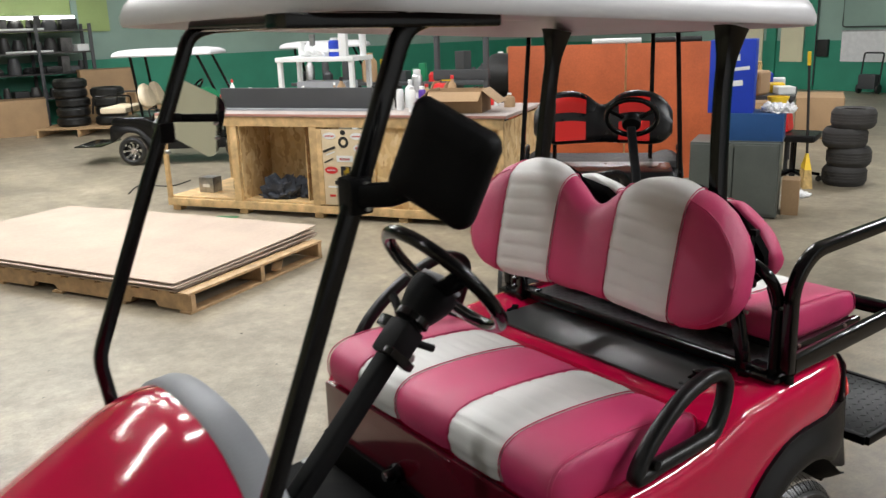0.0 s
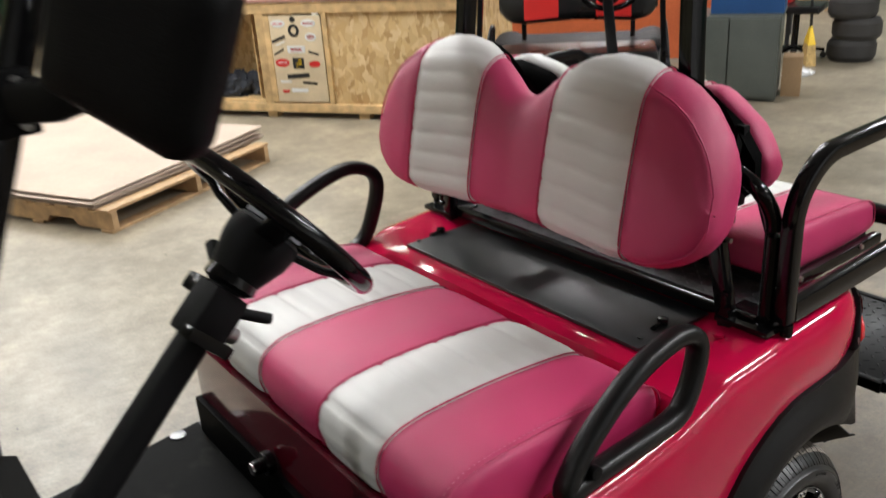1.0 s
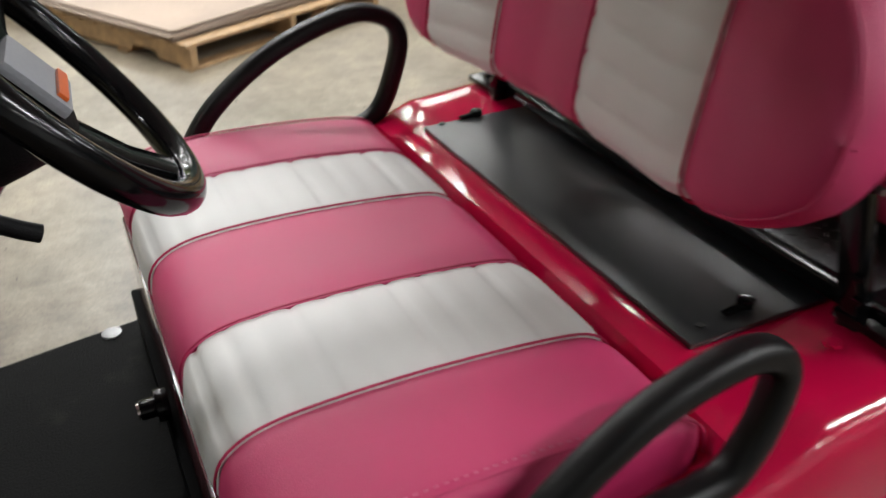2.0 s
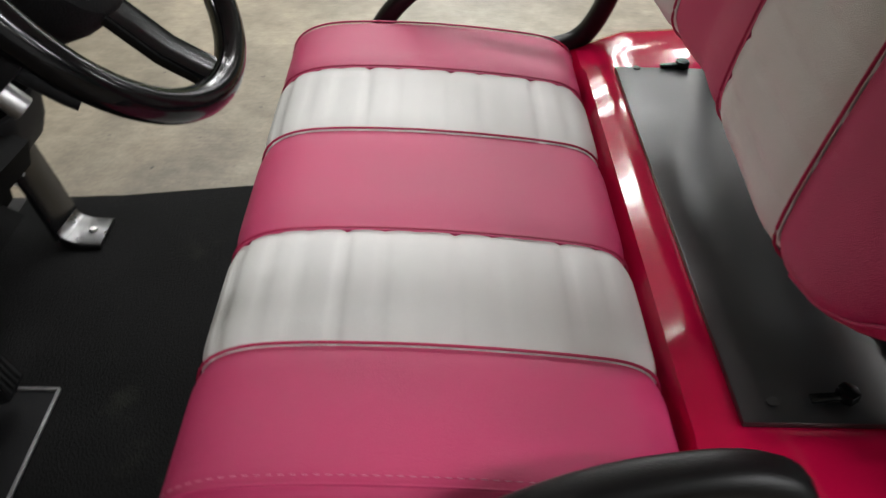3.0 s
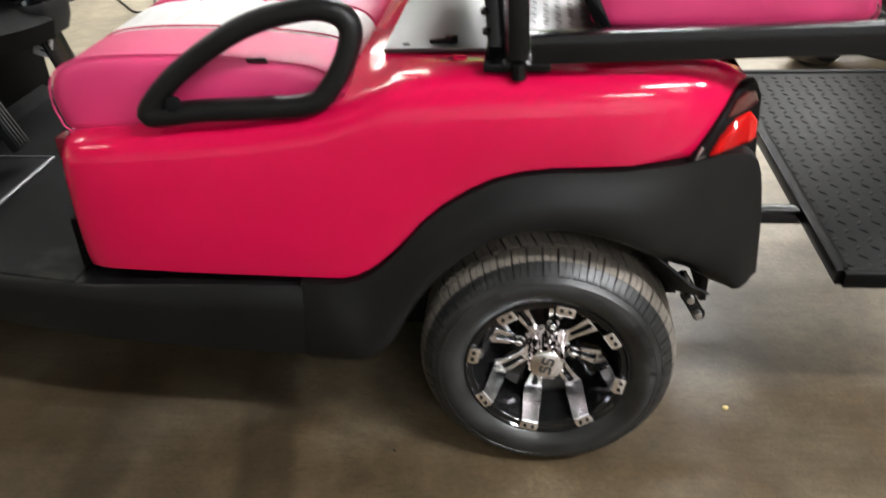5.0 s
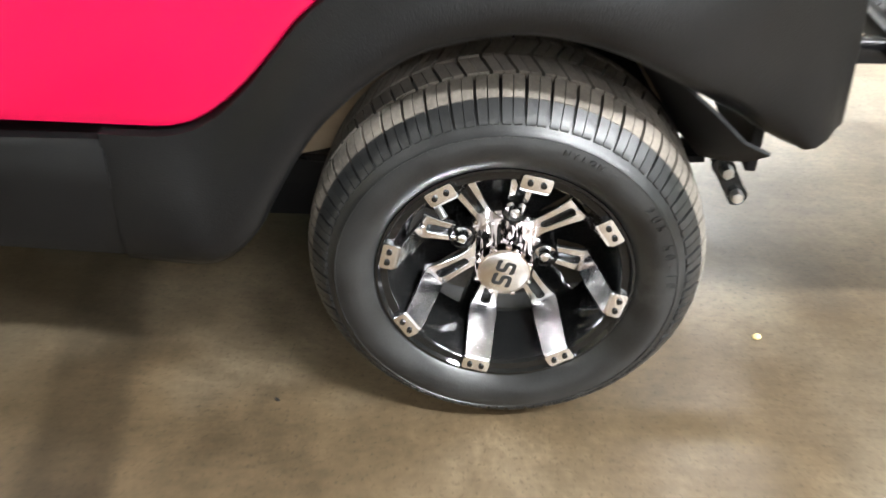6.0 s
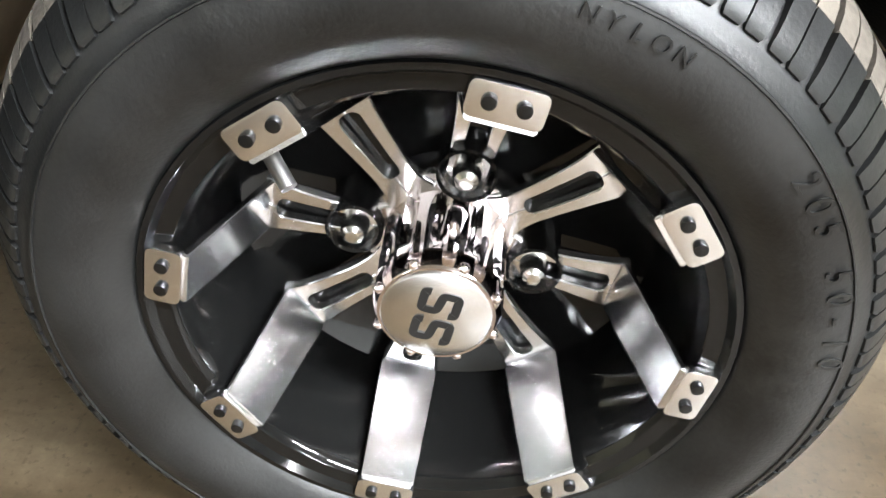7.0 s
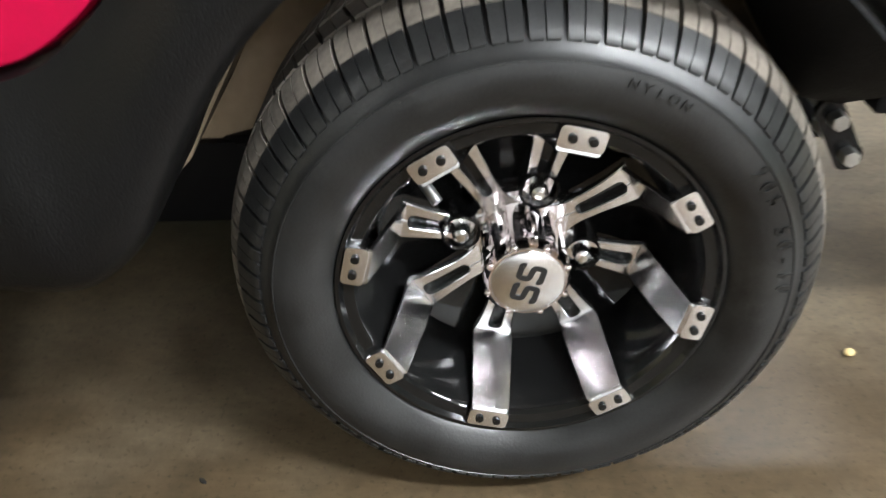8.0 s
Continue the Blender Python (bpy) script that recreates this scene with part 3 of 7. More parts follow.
def wheel_meshes():
    """Parts of one wheel round its axle: outer face towards -y, rim face at y = 0."""
    out = []
    rim = [(0.1450, 0.006), (0.1460, 0.0), (0.1450, -0.003), (0.142, -0.003), (0.139, 0.001), (0.131, 0.002), (0.1275, 0.006), (0.1265, 0.02), (0.122, 0.05), (0.118, 0.085), (0.10, 0.098),
           (0.05, 0.10), (0.0, 0.10), (0.0, 0.11), (0.118, 0.112), (0.127, 0.18), (0.146, 0.19), (0.148, 0.18)]
    out.append(("rim", mesh_of("rim", lathe(rim, 72), M["black"]), "gloss black alloy rim"))
    prof = [(0.1435, 0.012), (0.1445, 0.001), (0.1470, -0.0030), (0.1500, -0.0060), (0.1560, -0.0108), (0.1620, -0.0142), (0.1690, -0.0162), (0.1755, -0.0168), (0.1820, -0.0160), (0.1880, -0.0138), (0.1885, -0.0146), (0.1893, -0.0143), (0.1897, -0.0131),
            (0.1950, -0.0095), (0.2010, -0.0040), (0.2065, 0.0025), (0.2115, 0.0100), (0.2155, 0.0190), (0.2190, 0.0320), (0.2205, 0.05),
            (0.2215, 0.09), (0.2205, 0.14), (0.2175, 0.165), (0.2090, 0.182), (0.190, 0.196), (0.160, 0.192), (0.143, 0.182)]
    bm = lathe(prof, 96)
    out.append(("tyre", mesh_of("tyre", bm, M["rubber"]), "black low-profile road tyre"))
    # tread: two shoulder rows that wrap the edge, two middle rows, each block split by a sipe
    bm = bmesh.new()
    n = 54
    for k in range(n):
        a0 = 2 * math.pi * k / n
        da = 2 * math.pi / n
        for row, (ya, yb, off, slant) in enumerate(((0.0135, 0.0450, 0, 0.0), (0.0505, 0.0900, 0.35, 0.45), (0.0950, 0.1330, 0.8, -0.45), (0.1385, 0.180, 0.45, 0.0))):
            for h in (0, 1):
                s0, s1 = (0.0, 0.41) if h == 0 else (0.45, 0.86)

                def pt(s, y, r):
                    a = a0 + da * (s + off + slant * (y - ya) / (yb - ya))
                    return (r * math.cos(a), y, r * math.sin(a))
                ys = span(ya, yb, 5)
                vs = []
                for y in ys:
                    R = lerp(SHOULDER, y if y < 0.09 else 0.188 - y)
                    vs.append([bm.verts.new(pt(q, y, r)) for q, r in ((s0, R - 0.009), (s0, R), (s1, R), (s1, R - 0.009))])
                for a, b in zip(vs, vs[1:]):
                    for j in range(3):
                        bm.faces.new((a[j], a[j + 1], b[j + 1], b[j]))
                bm.faces.new(vs[0])
                bm.faces.new(vs[-1][::-1])
    bmesh.ops.recalc_face_normals(bm, faces=bm.faces)
    out.append(("tread", mesh_of("tread", bm, M["tread"], 30), "dusty blocked tread"))
    bm = lathe([(0.0, 0.074), (0.044, 0.074), (0.047, 0.078), (0.047, 0.092), (0.0, 0.092)], 48)
    out.append(("hub_plate", mesh_of("hub_plate", bm, M["brushed"]), "machined aluminium hub face"))
    for k in range(8):
        a = radians(77 + 45 * k)
        rot = Matrix.Rotation(-a, 4, "Y")          # local x outwards along the spoke
        bm = bmesh.new()
        for s in (-1, 1):                          # two bars of the fork, joined at the hub and at the bend
            rows = []
            for x in PETAL_X:
                w, y = lerp(PETAL_W, x), lerp(PETAL_Y, x)
                q = min(1, max(0, (x - 0.0500) / 0.0045), max(0, (0.0945 - x) / 0.0045))
                zi = lerp([(0.05, 0.0046), (0.0945, 0.0062)], x) * math.sqrt(max(0, 1 - (1 - q) ** 2))
                rows.append([rot @ Vector((x, y + dy, s * z)) for dy, z in ((0.0006, zi), (0.0, zi + 0.0006), (0.0, w - 0.0008), (0.0008, w), (0.0065, w - 0.0006), (0.0065, zi))])
            loft(rows, bm=bm)
        def plate(x0, y0, w0, x1, y1, w1, th):
            v = []
            d = Vector((x1 - x0, y1 - y0, 0)).normalized()
            nrm = Vector((-d.y, d.x, 0)) * th
            for x, y, w in ((x0, y0, w0), (x1, y1, w1)):
                for z in (-w / 2, w / 2):
                    for q in (Vector((x, y, z)), Vector((x, y, z)) + nrm):
                        v.append(bm.verts.new(rot @ q))
            fs = [bm.faces.new([v[i] for i in f]) for f in ((0, 1, 3, 2), (4, 6, 7, 5), (0, 4, 5, 1), (2, 3, 7, 6), (0, 2, 6, 4), (1, 5, 7, 3))]
            bmesh.ops.bevel(bm, geom=list({e for f in fs for e in f.edges}), offset=0.0008, segments=2, affect="EDGES")
        plate(0.1008, 0.0690, 0.0345, 0.1245, -0.002, 0.0305, -0.004)
        # tab on the rim's lip
        ol = []
        for c, s0 in (((0.1370, 0.0130), 0), ((0.1370, -0.0130), 270), ((0.1268, -0.0130), 180), ((0.1268, 0.0130), 90)):
            for i in range(4):
                b = radians(s0 + 30 * (3 - i))
                ol.append((c[0] + 0.0035 * math.cos(b), c[1] + 0.0035 * math.sin(b)))
        prism([(x, z) for x, z in ol], 0.0055, rot @ Matrix.Translation((0, -0.0045, 0)), 0.0008, 2, bm)
        bmesh.ops.recalc_face_normals(bm, faces=bm.faces)
        out.append(("spoke", mesh_of("spoke", bm, M["brushed"], 35), "machined aluminium forked spoke"))
        bm = box((0.058, 0.005, 0.0185), (0, 0, 0), 0.001)
        bmesh.ops.transform(bm, matrix=rot @ Matrix.Translation((0.0725, 0.0785, 0)), verts=bm.verts)
        out.append(("slot_floor", mesh_of("slot_floor", bm, M["black"]), "gloss black slot in the spoke"))
        for s in (-1, 1):
            bm = cyl(0.0034, 0.003, (0, 0, 0), "y", 12, 0.0008)
            bmesh.ops.transform(bm, matrix=Matrix.Translation(rot @ Vector((0.1322, -0.0055, s * 0.0072))), verts=bm.verts)
            out.append(("bolt", mesh_of("bolt", bm, M["black"]), "small black bolt head"))
    for k in range(4):
        a = radians(77 + 90 * k)
        c = Vector((0.0508 * math.cos(a), 0, 0.0508 * math.sin(a)))
        bm = lathe([(0.0138, 0.0640), (0.0150, 0.0628), (0.0160, 0.0638), (0.0160, 0.095), (0.0, 0.095), (0.0, 0.0745), (0.0138, 0.0745), (0.0138, 0.0640)], 28, at=c)
        out.append(("lug_cup", mesh_of("lug_cup", bm, M["black"]), "black lug recess"))
        bm = lathe([(0.0, 0.0565), (0.0036, 0.0570), (0.0062, 0.0590), (0.0074, 0.0630), (0.0080, 0.069), (0.0080, 0.082), (0.0, 0.082)], 18, at=c)
        out.append(("lug_nut", mesh_of("lug_nut", bm, M["nut"], 25), "bright zinc lug nut"))
    # tall chrome cap with flutes and a flat face
    bm = bmesh.new()
    rows = []
    for y, r, fl in ((0.078, 0.0345, 0), (0.070, 0.0345, 0.2), (0.062, 0.0342, 1), (0.040, 0.0340, 1), (0.030, 0.0338, 0.9), (0.024, 0.0336, 0), (0.019, 0.0332, 0), (0.0140, 0.0312, 0), (0.0125, 0.0300, 0)):
        row = []
        for i in range(96):
            a = 2 * math.pi * i / 96
            f = max(0, math.cos(a * 12)) ** 0.6 * 0.0042 * fl
            row.append((math.cos(a) * (r - f), y, math.sin(a) * (r - f)))
        rows.append(row)
    loft(rows, bm=bm)
    out.append(("centre_cap", mesh_of("centre_cap", bm, M["chrome"], 30), "tall fluted chrome centre cap"))
    out.append(("cap_face", mesh_of("cap_face", lathe([(0.0, 0.0108), (0.0272, 0.0108), (0.0284, 0.0118), (0.0284, 0.015), (0, 0.015)], 48), M["brushed"]), "satin cap face with a dark double emblem"))
    for i in range(8):
        a = radians(20 + 45 * i)
        bm = bmesh.new()
        bmesh.ops.create_uvsphere(bm, u_segments=10, v_segments=6, radius=0.0032, matrix=Matrix.Translation((0.0318 * math.cos(a), 0.0152, 0.0318 * math.sin(a))))
        out.append(("cap_screw", mesh_of("cap_screw", bm, M["chrome"]), "chrome cap screw"))
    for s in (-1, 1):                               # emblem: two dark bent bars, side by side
        rot = Matrix.Rotation(radians(-76), 4, "Y")
        c = s * 0.0094
        pts = [(c + 0.0066, 0.0058), (c + 0.0066, 0.0088), (c - 0.0052, 0.0088), (c - 0.0052, 0.0008), (c + 0.0056, -0.0008), (c + 0.0056, -0.0088), (c - 0.0066, -0.0088), (c - 0.0066, -0.0058)]
        path = corner_path([rot @ Vector((x, 0.0106, z)) for x, z in pts], 0.0022, 3)
        bm = sweep(path, square_ring(0.0046, 0.0008, 0.0002, 1), up=(0, -1, 0))
        out.append(("emblem", mesh_of("emblem", bm, M["ink"]), "dark bent emblem bar"))
    a = radians(133)
    d = Vector((math.cos(a), 0, math.sin(a)))
    path = [d * 0.124 + Vector((0, 0.035, 0)), d * 0.112 + Vector((0, 0.024, 0)), d * 0.098 + Vector((0, 0.014, 0))]
    out.append(("valve", mesh_of("valve", tube(smooth_path(path, 3), 0.0042, 10), M["steel"]), "short metal tyre valve"))
    # raised size letters on the sidewall, bar by bar round the tyre
    for word, mid, R in (("205 50-10", 20, 0.1765), ("NYLON", 66, 0.1785)):
        for i, ch in enumerate(word):
            if ch == " ":
                continue
            cu = bpy.data.curves.new("size_letter", "FONT")
            cu.body, cu.size, cu.extrude, cu.align_x = ch, 0.0155 if R < 0.178 else 0.0095, 0.00045, "CENTER"
            tmp = bpy.data.objects.new("tmp", cu)
            scene.collection.objects.link(tmp)
            me = bpy.data.meshes.new_from_object(tmp.evaluated_get(bpy.context.evaluated_depsgraph_get()))
            bpy.data.objects.remove(tmp)
            step = 4.1 if R < 0.178 else 3.0
            a = radians(mid + step * ((len(word) - 1) / 2 - i))
            m = Matrix.Translation((R * math.cos(a), -0.0172, R * math.sin(a))) @ Matrix.Rotation(-(a - math.pi / 2), 4, "Y") @ Matrix.Rotation(radians(90), 4, "X")
            me.transform(m)
            me.materials.append(M["rubber"])
            out.append(("size_letter", me, "raised sidewall letter"))
    return out


WHEEL = wheel_meshes()


def lug_meshes():
    """Two shapes of shoulder lug that run from the tread down the sidewall, a little proud of it."""
    out = []
    rows = [(0.0130, 0.2176), (0.0070, 0.2125), (0.0018, 0.2082), (-0.0030, 0.2040), (-0.0066, 0.2006), (-0.0080, 0.1992)]
    for s0, s1, deep in ((0.0, 0.41, 6), (0.45, 0.86, 6)):
        def pw(s, y, r):
            a = 2 * math.pi / 54 * s
            return (r * math.cos(a), y, r * math.sin(a))
        bm = bmesh.new()
        vs = []
        for i, (y, r) in enumerate(rows[:deep]):
            k = 0.0 if i < deep - 1 else 0.04
            lift = (0.0010, 0.0012, 0.0012, 0.0010, 0.0005, -0.0004)[i]
            vs.append([bm.verts.new(pw(q, y + dy, r + dr)) for q, dy, dr in ((s0 + k, 0.006, -0.005), (s0 + k, -lift, lift * 0.6), (s1 - k, -lift, lift * 0.6), (s1 - k, 0.006, -0.005))])
        for a, b in zip(vs, vs[1:]):
            for j in range(3):
                bm.faces.new((a[j], a[j + 1], b[j + 1], b[j]))
        bm.faces.new(vs[-1][::-1])
        bmesh.ops.recalc_face_normals(bm, faces=bm.faces)
        out.append(mesh_of("shoulder_lug", bm, M["rubber"], 50))
    return out


LUGS = lug_meshes()


def add_wheel(at, spin=0.0):
    root = None
    for name, me, label in WHEEL:
        if root is None:
            root = link("wheel", me, cart, at @ Matrix.Rotation(radians(spin), 4, "Y"))
            tagged(root, "black and machined alloy wheel with a low-profile tyre")
        else:
            tagged(link(name, me, root), label)
    for k in range(54):
        for me in LUGS:
            link("shoulder_lug", me, root, Matrix.Rotation(-2 * math.pi * k / 54, 4, "Y"))


WB, RT = 1.665, 0.2295
add_wheel(pose(0, 0, RT))
add_wheel(pose(0, other(0), RT, 0, 0, 180), 30)
add_wheel(pose(-WB, 0.02, RT), 15)
add_wheel(pose(-WB, other(0.02), RT, 0, 0, 180), 50)

# -- painted rear body --
Z_LOW = [(-0.815, 0.43), (-0.80, 0.414), (-0.60, 0.410), (-0.40, 0.407), (-0.35, 0.406), (-0.32, 0.414), (-0.29, 0.432), (-0.26, 0.459), (-0.235, 0.485), (-0.205, 0.521), (-0.17, 0.552), (-0.13, 0.578), (-0.093, 0.597), (-0.05, 0.609), (0.0, 0.615), (0.06, 0.616), (0.12, 0.618), (0.2, 0.625), (0.31, 0.634)]
Z_TOP = [(-0.815, 0.640), (-0.80, 0.654), (-0.78, 0.661), (-0.5, 0.682), (-0.36, 0.703), (-0.30, 0.725), (-0.24, 0.748), (-0.1, 0.758), (0.18, 0.764), (0.25, 0.757), (0.29, 0.735), (0.31, 0.705)]
Y_OUT = [(-0.815, 0.035), (-0.80, 0.018), (-0.77, 0.008), (-0.6, 0.002), (-0.1, -0.004), (0.12, 0.0), (0.20, 0.016), (0.26, 0.046), (0.31, 0.092)]


def body_section(x):
    zb, zt, y0 = lerp(Z_LOW, x), lerp(Z_TOP, x), lerp(Y_OUT, x)
    h = zt - zb
    half = [(y0 + 0.016, zb), (y0 + 0.004, zb + 0.006), (y0 + 0.001, zb + 0.02), (y0, zb + h * 0.35), (y0 + 0.001, zb + h * 0.6), (y0 + 0.004, zt - 0.045), (y0 + 0.009, zt - 0.028), (y0 + 0.018, zt - 0.014), (y0 + 0.032, zt - 0.005), (y0 + 0.055, zt)]
    inner = lerp([(-0.815, 0.630), (-0.36, 0.638), (-0.335, 0.66), (-0.325, 0.735), (-0.30, 0.742), (0.2, 0.742), (0.31, 0.69)], x)
    half += [(0.125, zt + (inner - zt) * 0.15 if x > -0.33 else inner), (0.18, inner), (0.35, inner)]
    return [Vector((x, y, z)) for y, z in half] + [Vector((x, other(y), z)) for y, z in half[::-1]]


xs = [-0.815, -0.811, -0.80, -0.785, -0.76, -0.70, -0.6, -0.5, -0.42, -0.38, -0.363, -0.345, -0.335, -0.325, -0.31, -0.30, -0.28, -0.26, -0.24, -0.226, -0.205, -0.19, -0.17, -0.15, -0.13, -0.11, -0.09, -0.07, -0.05, -0.025, 0.0, 0.06, 0.12, 0.18, 0.21, 0.24, 0.265, 0.285, 0.30, 0.31]
body = part("body", loft([body_section(x) for x in xs], closed=True, cap=True), M["paint"], cart, "glossy cerise moulded rear body", smooth=50)
# kick panel under the seat, in a darker cerise than the body
part("kick_panel", box((0.02, 1.00, 0.235), (-0.822, YC, 0.525), 0.008), M["darkcerise"], body, "glossy dark cerise panel under the seat")
part("kick_trim", box((0.02, 1.00, 0.10), (-0.838, YC, 0.437), 0.006), M["deepblack"], body, "black trim along the panel foot")
kn = cyl(0.026, 0.02, (-0.850, 0.665, 0.515), "x", 20, 0.005)
cyl(0.016, 0.03, (-0.868, 0.665, 0.515), "x", 16, 0.004, bm=kn)
part("direction_knob", kn, M["gloss"], body, "glossy black drive selector knob")
part("knob_tip", cyl(0.013, 0.006, (-0.884, 0.665, 0.515), "x", 16, 0.002), M["chrome"], body, "chrome knob tip")

# -- charcoal fender and rocker, both sides --
ARCH = [((-0.42, 0.406), (-0.42, 0.248)), ((-0.36, 0.405), (-0.335, 0.250)), ((-0.32, 0.413), (-0.300, 0.261)), ((-0.29, 0.431), (-0.268, 0.292)), ((-0.255, 0.463), (-0.243, 0.337)), ((-0.225, 0.498), (-0.215, 0.384)), ((-0.185, 0.540), (-0.180, 0.430)),
        ((-0.13, 0.577), (-0.125, 0.479)), ((-0.07, 0.604), (-0.075, 0.506)), ((0.0, 0.614), (0.0, 0.521)), ((0.06, 0.616), (0.055, 0.515)), ((0.12, 0.618), (0.105, 0.498)), ((0.20, 0.625), (0.150, 0.472)), ((0.27, 0.632), (0.195, 0.441)),
        ((0.318, 0.610), (0.232, 0.415)), ((0.338, 0.52), (0.265, 0.391)), ((0.347, 0.40), (0.302, 0.377))]


def fender(flip):
    rows = []
    for (ox, oz), (ix, iz) in ARCH:
        y0 = lerp([(-0.42, -0.004), (0.1, -0.002), (0.20, 0.012), (0.27, 0.034), (0.34, 0.068)], ox)
        row = []
        for t, y in ((0.0, 0.03), (0.0, -0.003), (0.05, -0.0045), (0.2, -0.010), (0.42, -0.023), (0.7, -0.030), (0.9, -0.025), (0.975, -0.016), (1.0, -0.002), (0.99, 0.05), (0.99, 0.12)):
            k = 0.35 if ox < -0.40 else 1
            p = Vector((ox + (ix - ox) * t, y0 + y * (k if y < 0 else 1), oz + (iz - oz) * t))
            if flip:
                p.y = other(p.y)
            row.append(p)
        rows.append(row)
    sm = [smooth_path([r[j] for r in rows], 3) for j in range(len(rows[0]))]
    return loft([[c[i] for c in sm] for i in range(len(sm[0]))], closed=False, cap=False)


for flip in (0, 1):
    part("fender", fender(flip), M["fender"], cart, "charcoal plastic rear fender flare", smooth=60)
    y = other(0.015) if flip else 0.015
    sg = -1 if flip else 1
    ring = [(0.03, 0.148), (-0.015, 0.15), (-0.024, 0.14), (-0.027, 0.10), (-0.026, 0.03), (-0.020, 0.006), (-0.005, 0.0), (0.05, 0.0), (0.05, 0.148)]
    rows = [[Vector((x, y + sg * (a + tp), 0.247 + b - 0.012 * (b > 0.12 and x < -0.7) + 0.045 * max(0, -0.42 - x) * (1 - b / 0.15))) for a, b in ring] for x, tp in ((-1.42, 0.09), (-1.2, 0.075), (-0.95, 0.03), (-0.8, 0.01), (-0.6, 0.0), (-0.418, 0.0))]
    part("rocker", loft(rows), M["fender"], cart, "charcoal plastic rocker panel")
    # inner wheel well
    bm = bmesh.new()
    rows = []
    for (ox, oz), (ix, iz) in ARCH[1:-1]:
        rows.append([Vector((ix, other(v) if flip else v, iz + 0.004)) for v in (0.10, 0.28)])
    loft(rows, closed=False, cap=False, bm=bm)
    bmesh.ops.solidify(bm, geom=bm.faces[:], thickness=0.004)
    part("wheel_well", bm, M["tan"], cart, "unpainted tan inner wheel well")
    edge = (((0.120, 0.505), (0.130, 0.462)), ((0.145, 0.487), (0.152, 0.430)), ((0.17, 0.463), (0.172, 0.398)), ((0.20, 0.438), (0.196, 0.362)), ((0.235, 0.405), (0.220, 0.336)), ((0.262, 0.392), (0.250, 0.330)))
    rows = [[Vector((a[0] + (b[0] - a[0]) * t, other(v) if flip else v, a[1] + (b[1] - a[1]) * t)) for t, v in ((0, 0.012), (0.5, 0.055), (1, 0.11))] for a, b in edge]
    bm = loft(rows, closed=False, cap=False)
    bmesh.ops.solidify(bm, geom=bm.faces[:], thickness=0.004)
    part("well_flap", bm, M["plastic"], cart, "black liner behind the wheel")
    rows = [[Vector((b[0], other(v) if flip else v, b[1] - d)) for v, d in ((0.112, 0.0), (0.20, 0.012), (0.30, 0.035))] for a, b in edge[:5]]
    bm = loft(rows, closed=False, cap=False)
    bmesh.ops.solidify(bm, geom=bm.faces[:], thickness=0.004)
    part("well_liner", bm, M["tan"], cart, "unpainted tan edge of the wheel house")
    part("well_wall", box((0.276, 0.006, 0.375), (0.108, other(0.304) if flip else 0.304, 0.447), 0.002), M["deepblack"], cart, "black inner wheel house wall")
    # tail lamp
    ol = [(0.203, 0.627), (0.232, 0.668), (0.252, 0.700), (0.268, 0.722), (0.288, 0.730), (0.306, 0.726), (0.316, 0.705), (0.320, 0.648), (0.314, 0.628)]
    bm = bmesh.new()
    cx, cz = 0.272, 0.672
    rings = []
    for dy, k in ((0.02, 1.0), (-0.004, 1.0), (-0.009, 0.94), (-0.011, 0.80)):
        rings.append([Vector((cx + (x - cx) * k, (other(lerp(Y_OUT, x) + dy) if flip else lerp(Y_OUT, x) + dy), cz + (z - cz) * k)) for x, z in ol])
    lampob = part("tail_lamp", loft(rings, bm=bm), M["plastic"], cart, "black bezelled red tail lamp")
    lens = [(0.234, 0.634), (0.250, 0.662), (0.272, 0.682), (0.300, 0.684), (0.314, 0.668), (0.316, 0.640), (0.306, 0.633)]
    rings = []
    for dy, k in ((0.0, 1.0), (-0.013, 1.0), (-0.017, 0.93), (-0.019, 0.7)):
        rings.append([Vector((0.282 + (x - 0.282) * k, (other(lerp(Y_OUT, x) + dy) if flip else lerp(Y_OUT, x) + dy), 0.657 + (z - 0.657) * k)) for x, z in lens])
    part("red_lens", loft(rings), M["tail"], lampob, "glossy red lens")
    lens = [(0.254, 0.690), (0.268, 0.714), (0.287, 0.721), (0.304, 0.716), (0.312, 0.698), (0.300, 0.691), (0.272, 0.690)]
    rings = []
    for dy, k in ((0.0, 1.0), (-0.011, 1.0), (-0.014, 0.9)):
        rings.append([Vector((0.285 + (x - 0.285) * k, (other(lerp(Y_OUT, x) + dy) if flip else lerp(Y_OUT, x) + dy), 0.703 + (z - 0.703) * k)) for x, z in lens])
    part("dark_lens", loft(rings), M["smoke"], lampob, "dark red upper lens")
    lens = [(0.211, 0.631), (0.222, 0.650), (0.234, 0.652), (0.228, 0.633)]
    rings = []
    for dy, k in ((0.0, 1.0), (-0.012, 1.0), (-0.015, 0.8)):
        rings.append([Vector((0.223 + (x - 0.223) * k, (other(lerp(Y_OUT, x) + dy) if flip else lerp(Y_OUT, x) + dy), 0.641 + (z - 0.641) * k)) for x, z in lens])
    part("clear_lens", loft(rings), M["clear"], lampob, "clear reflector lens")

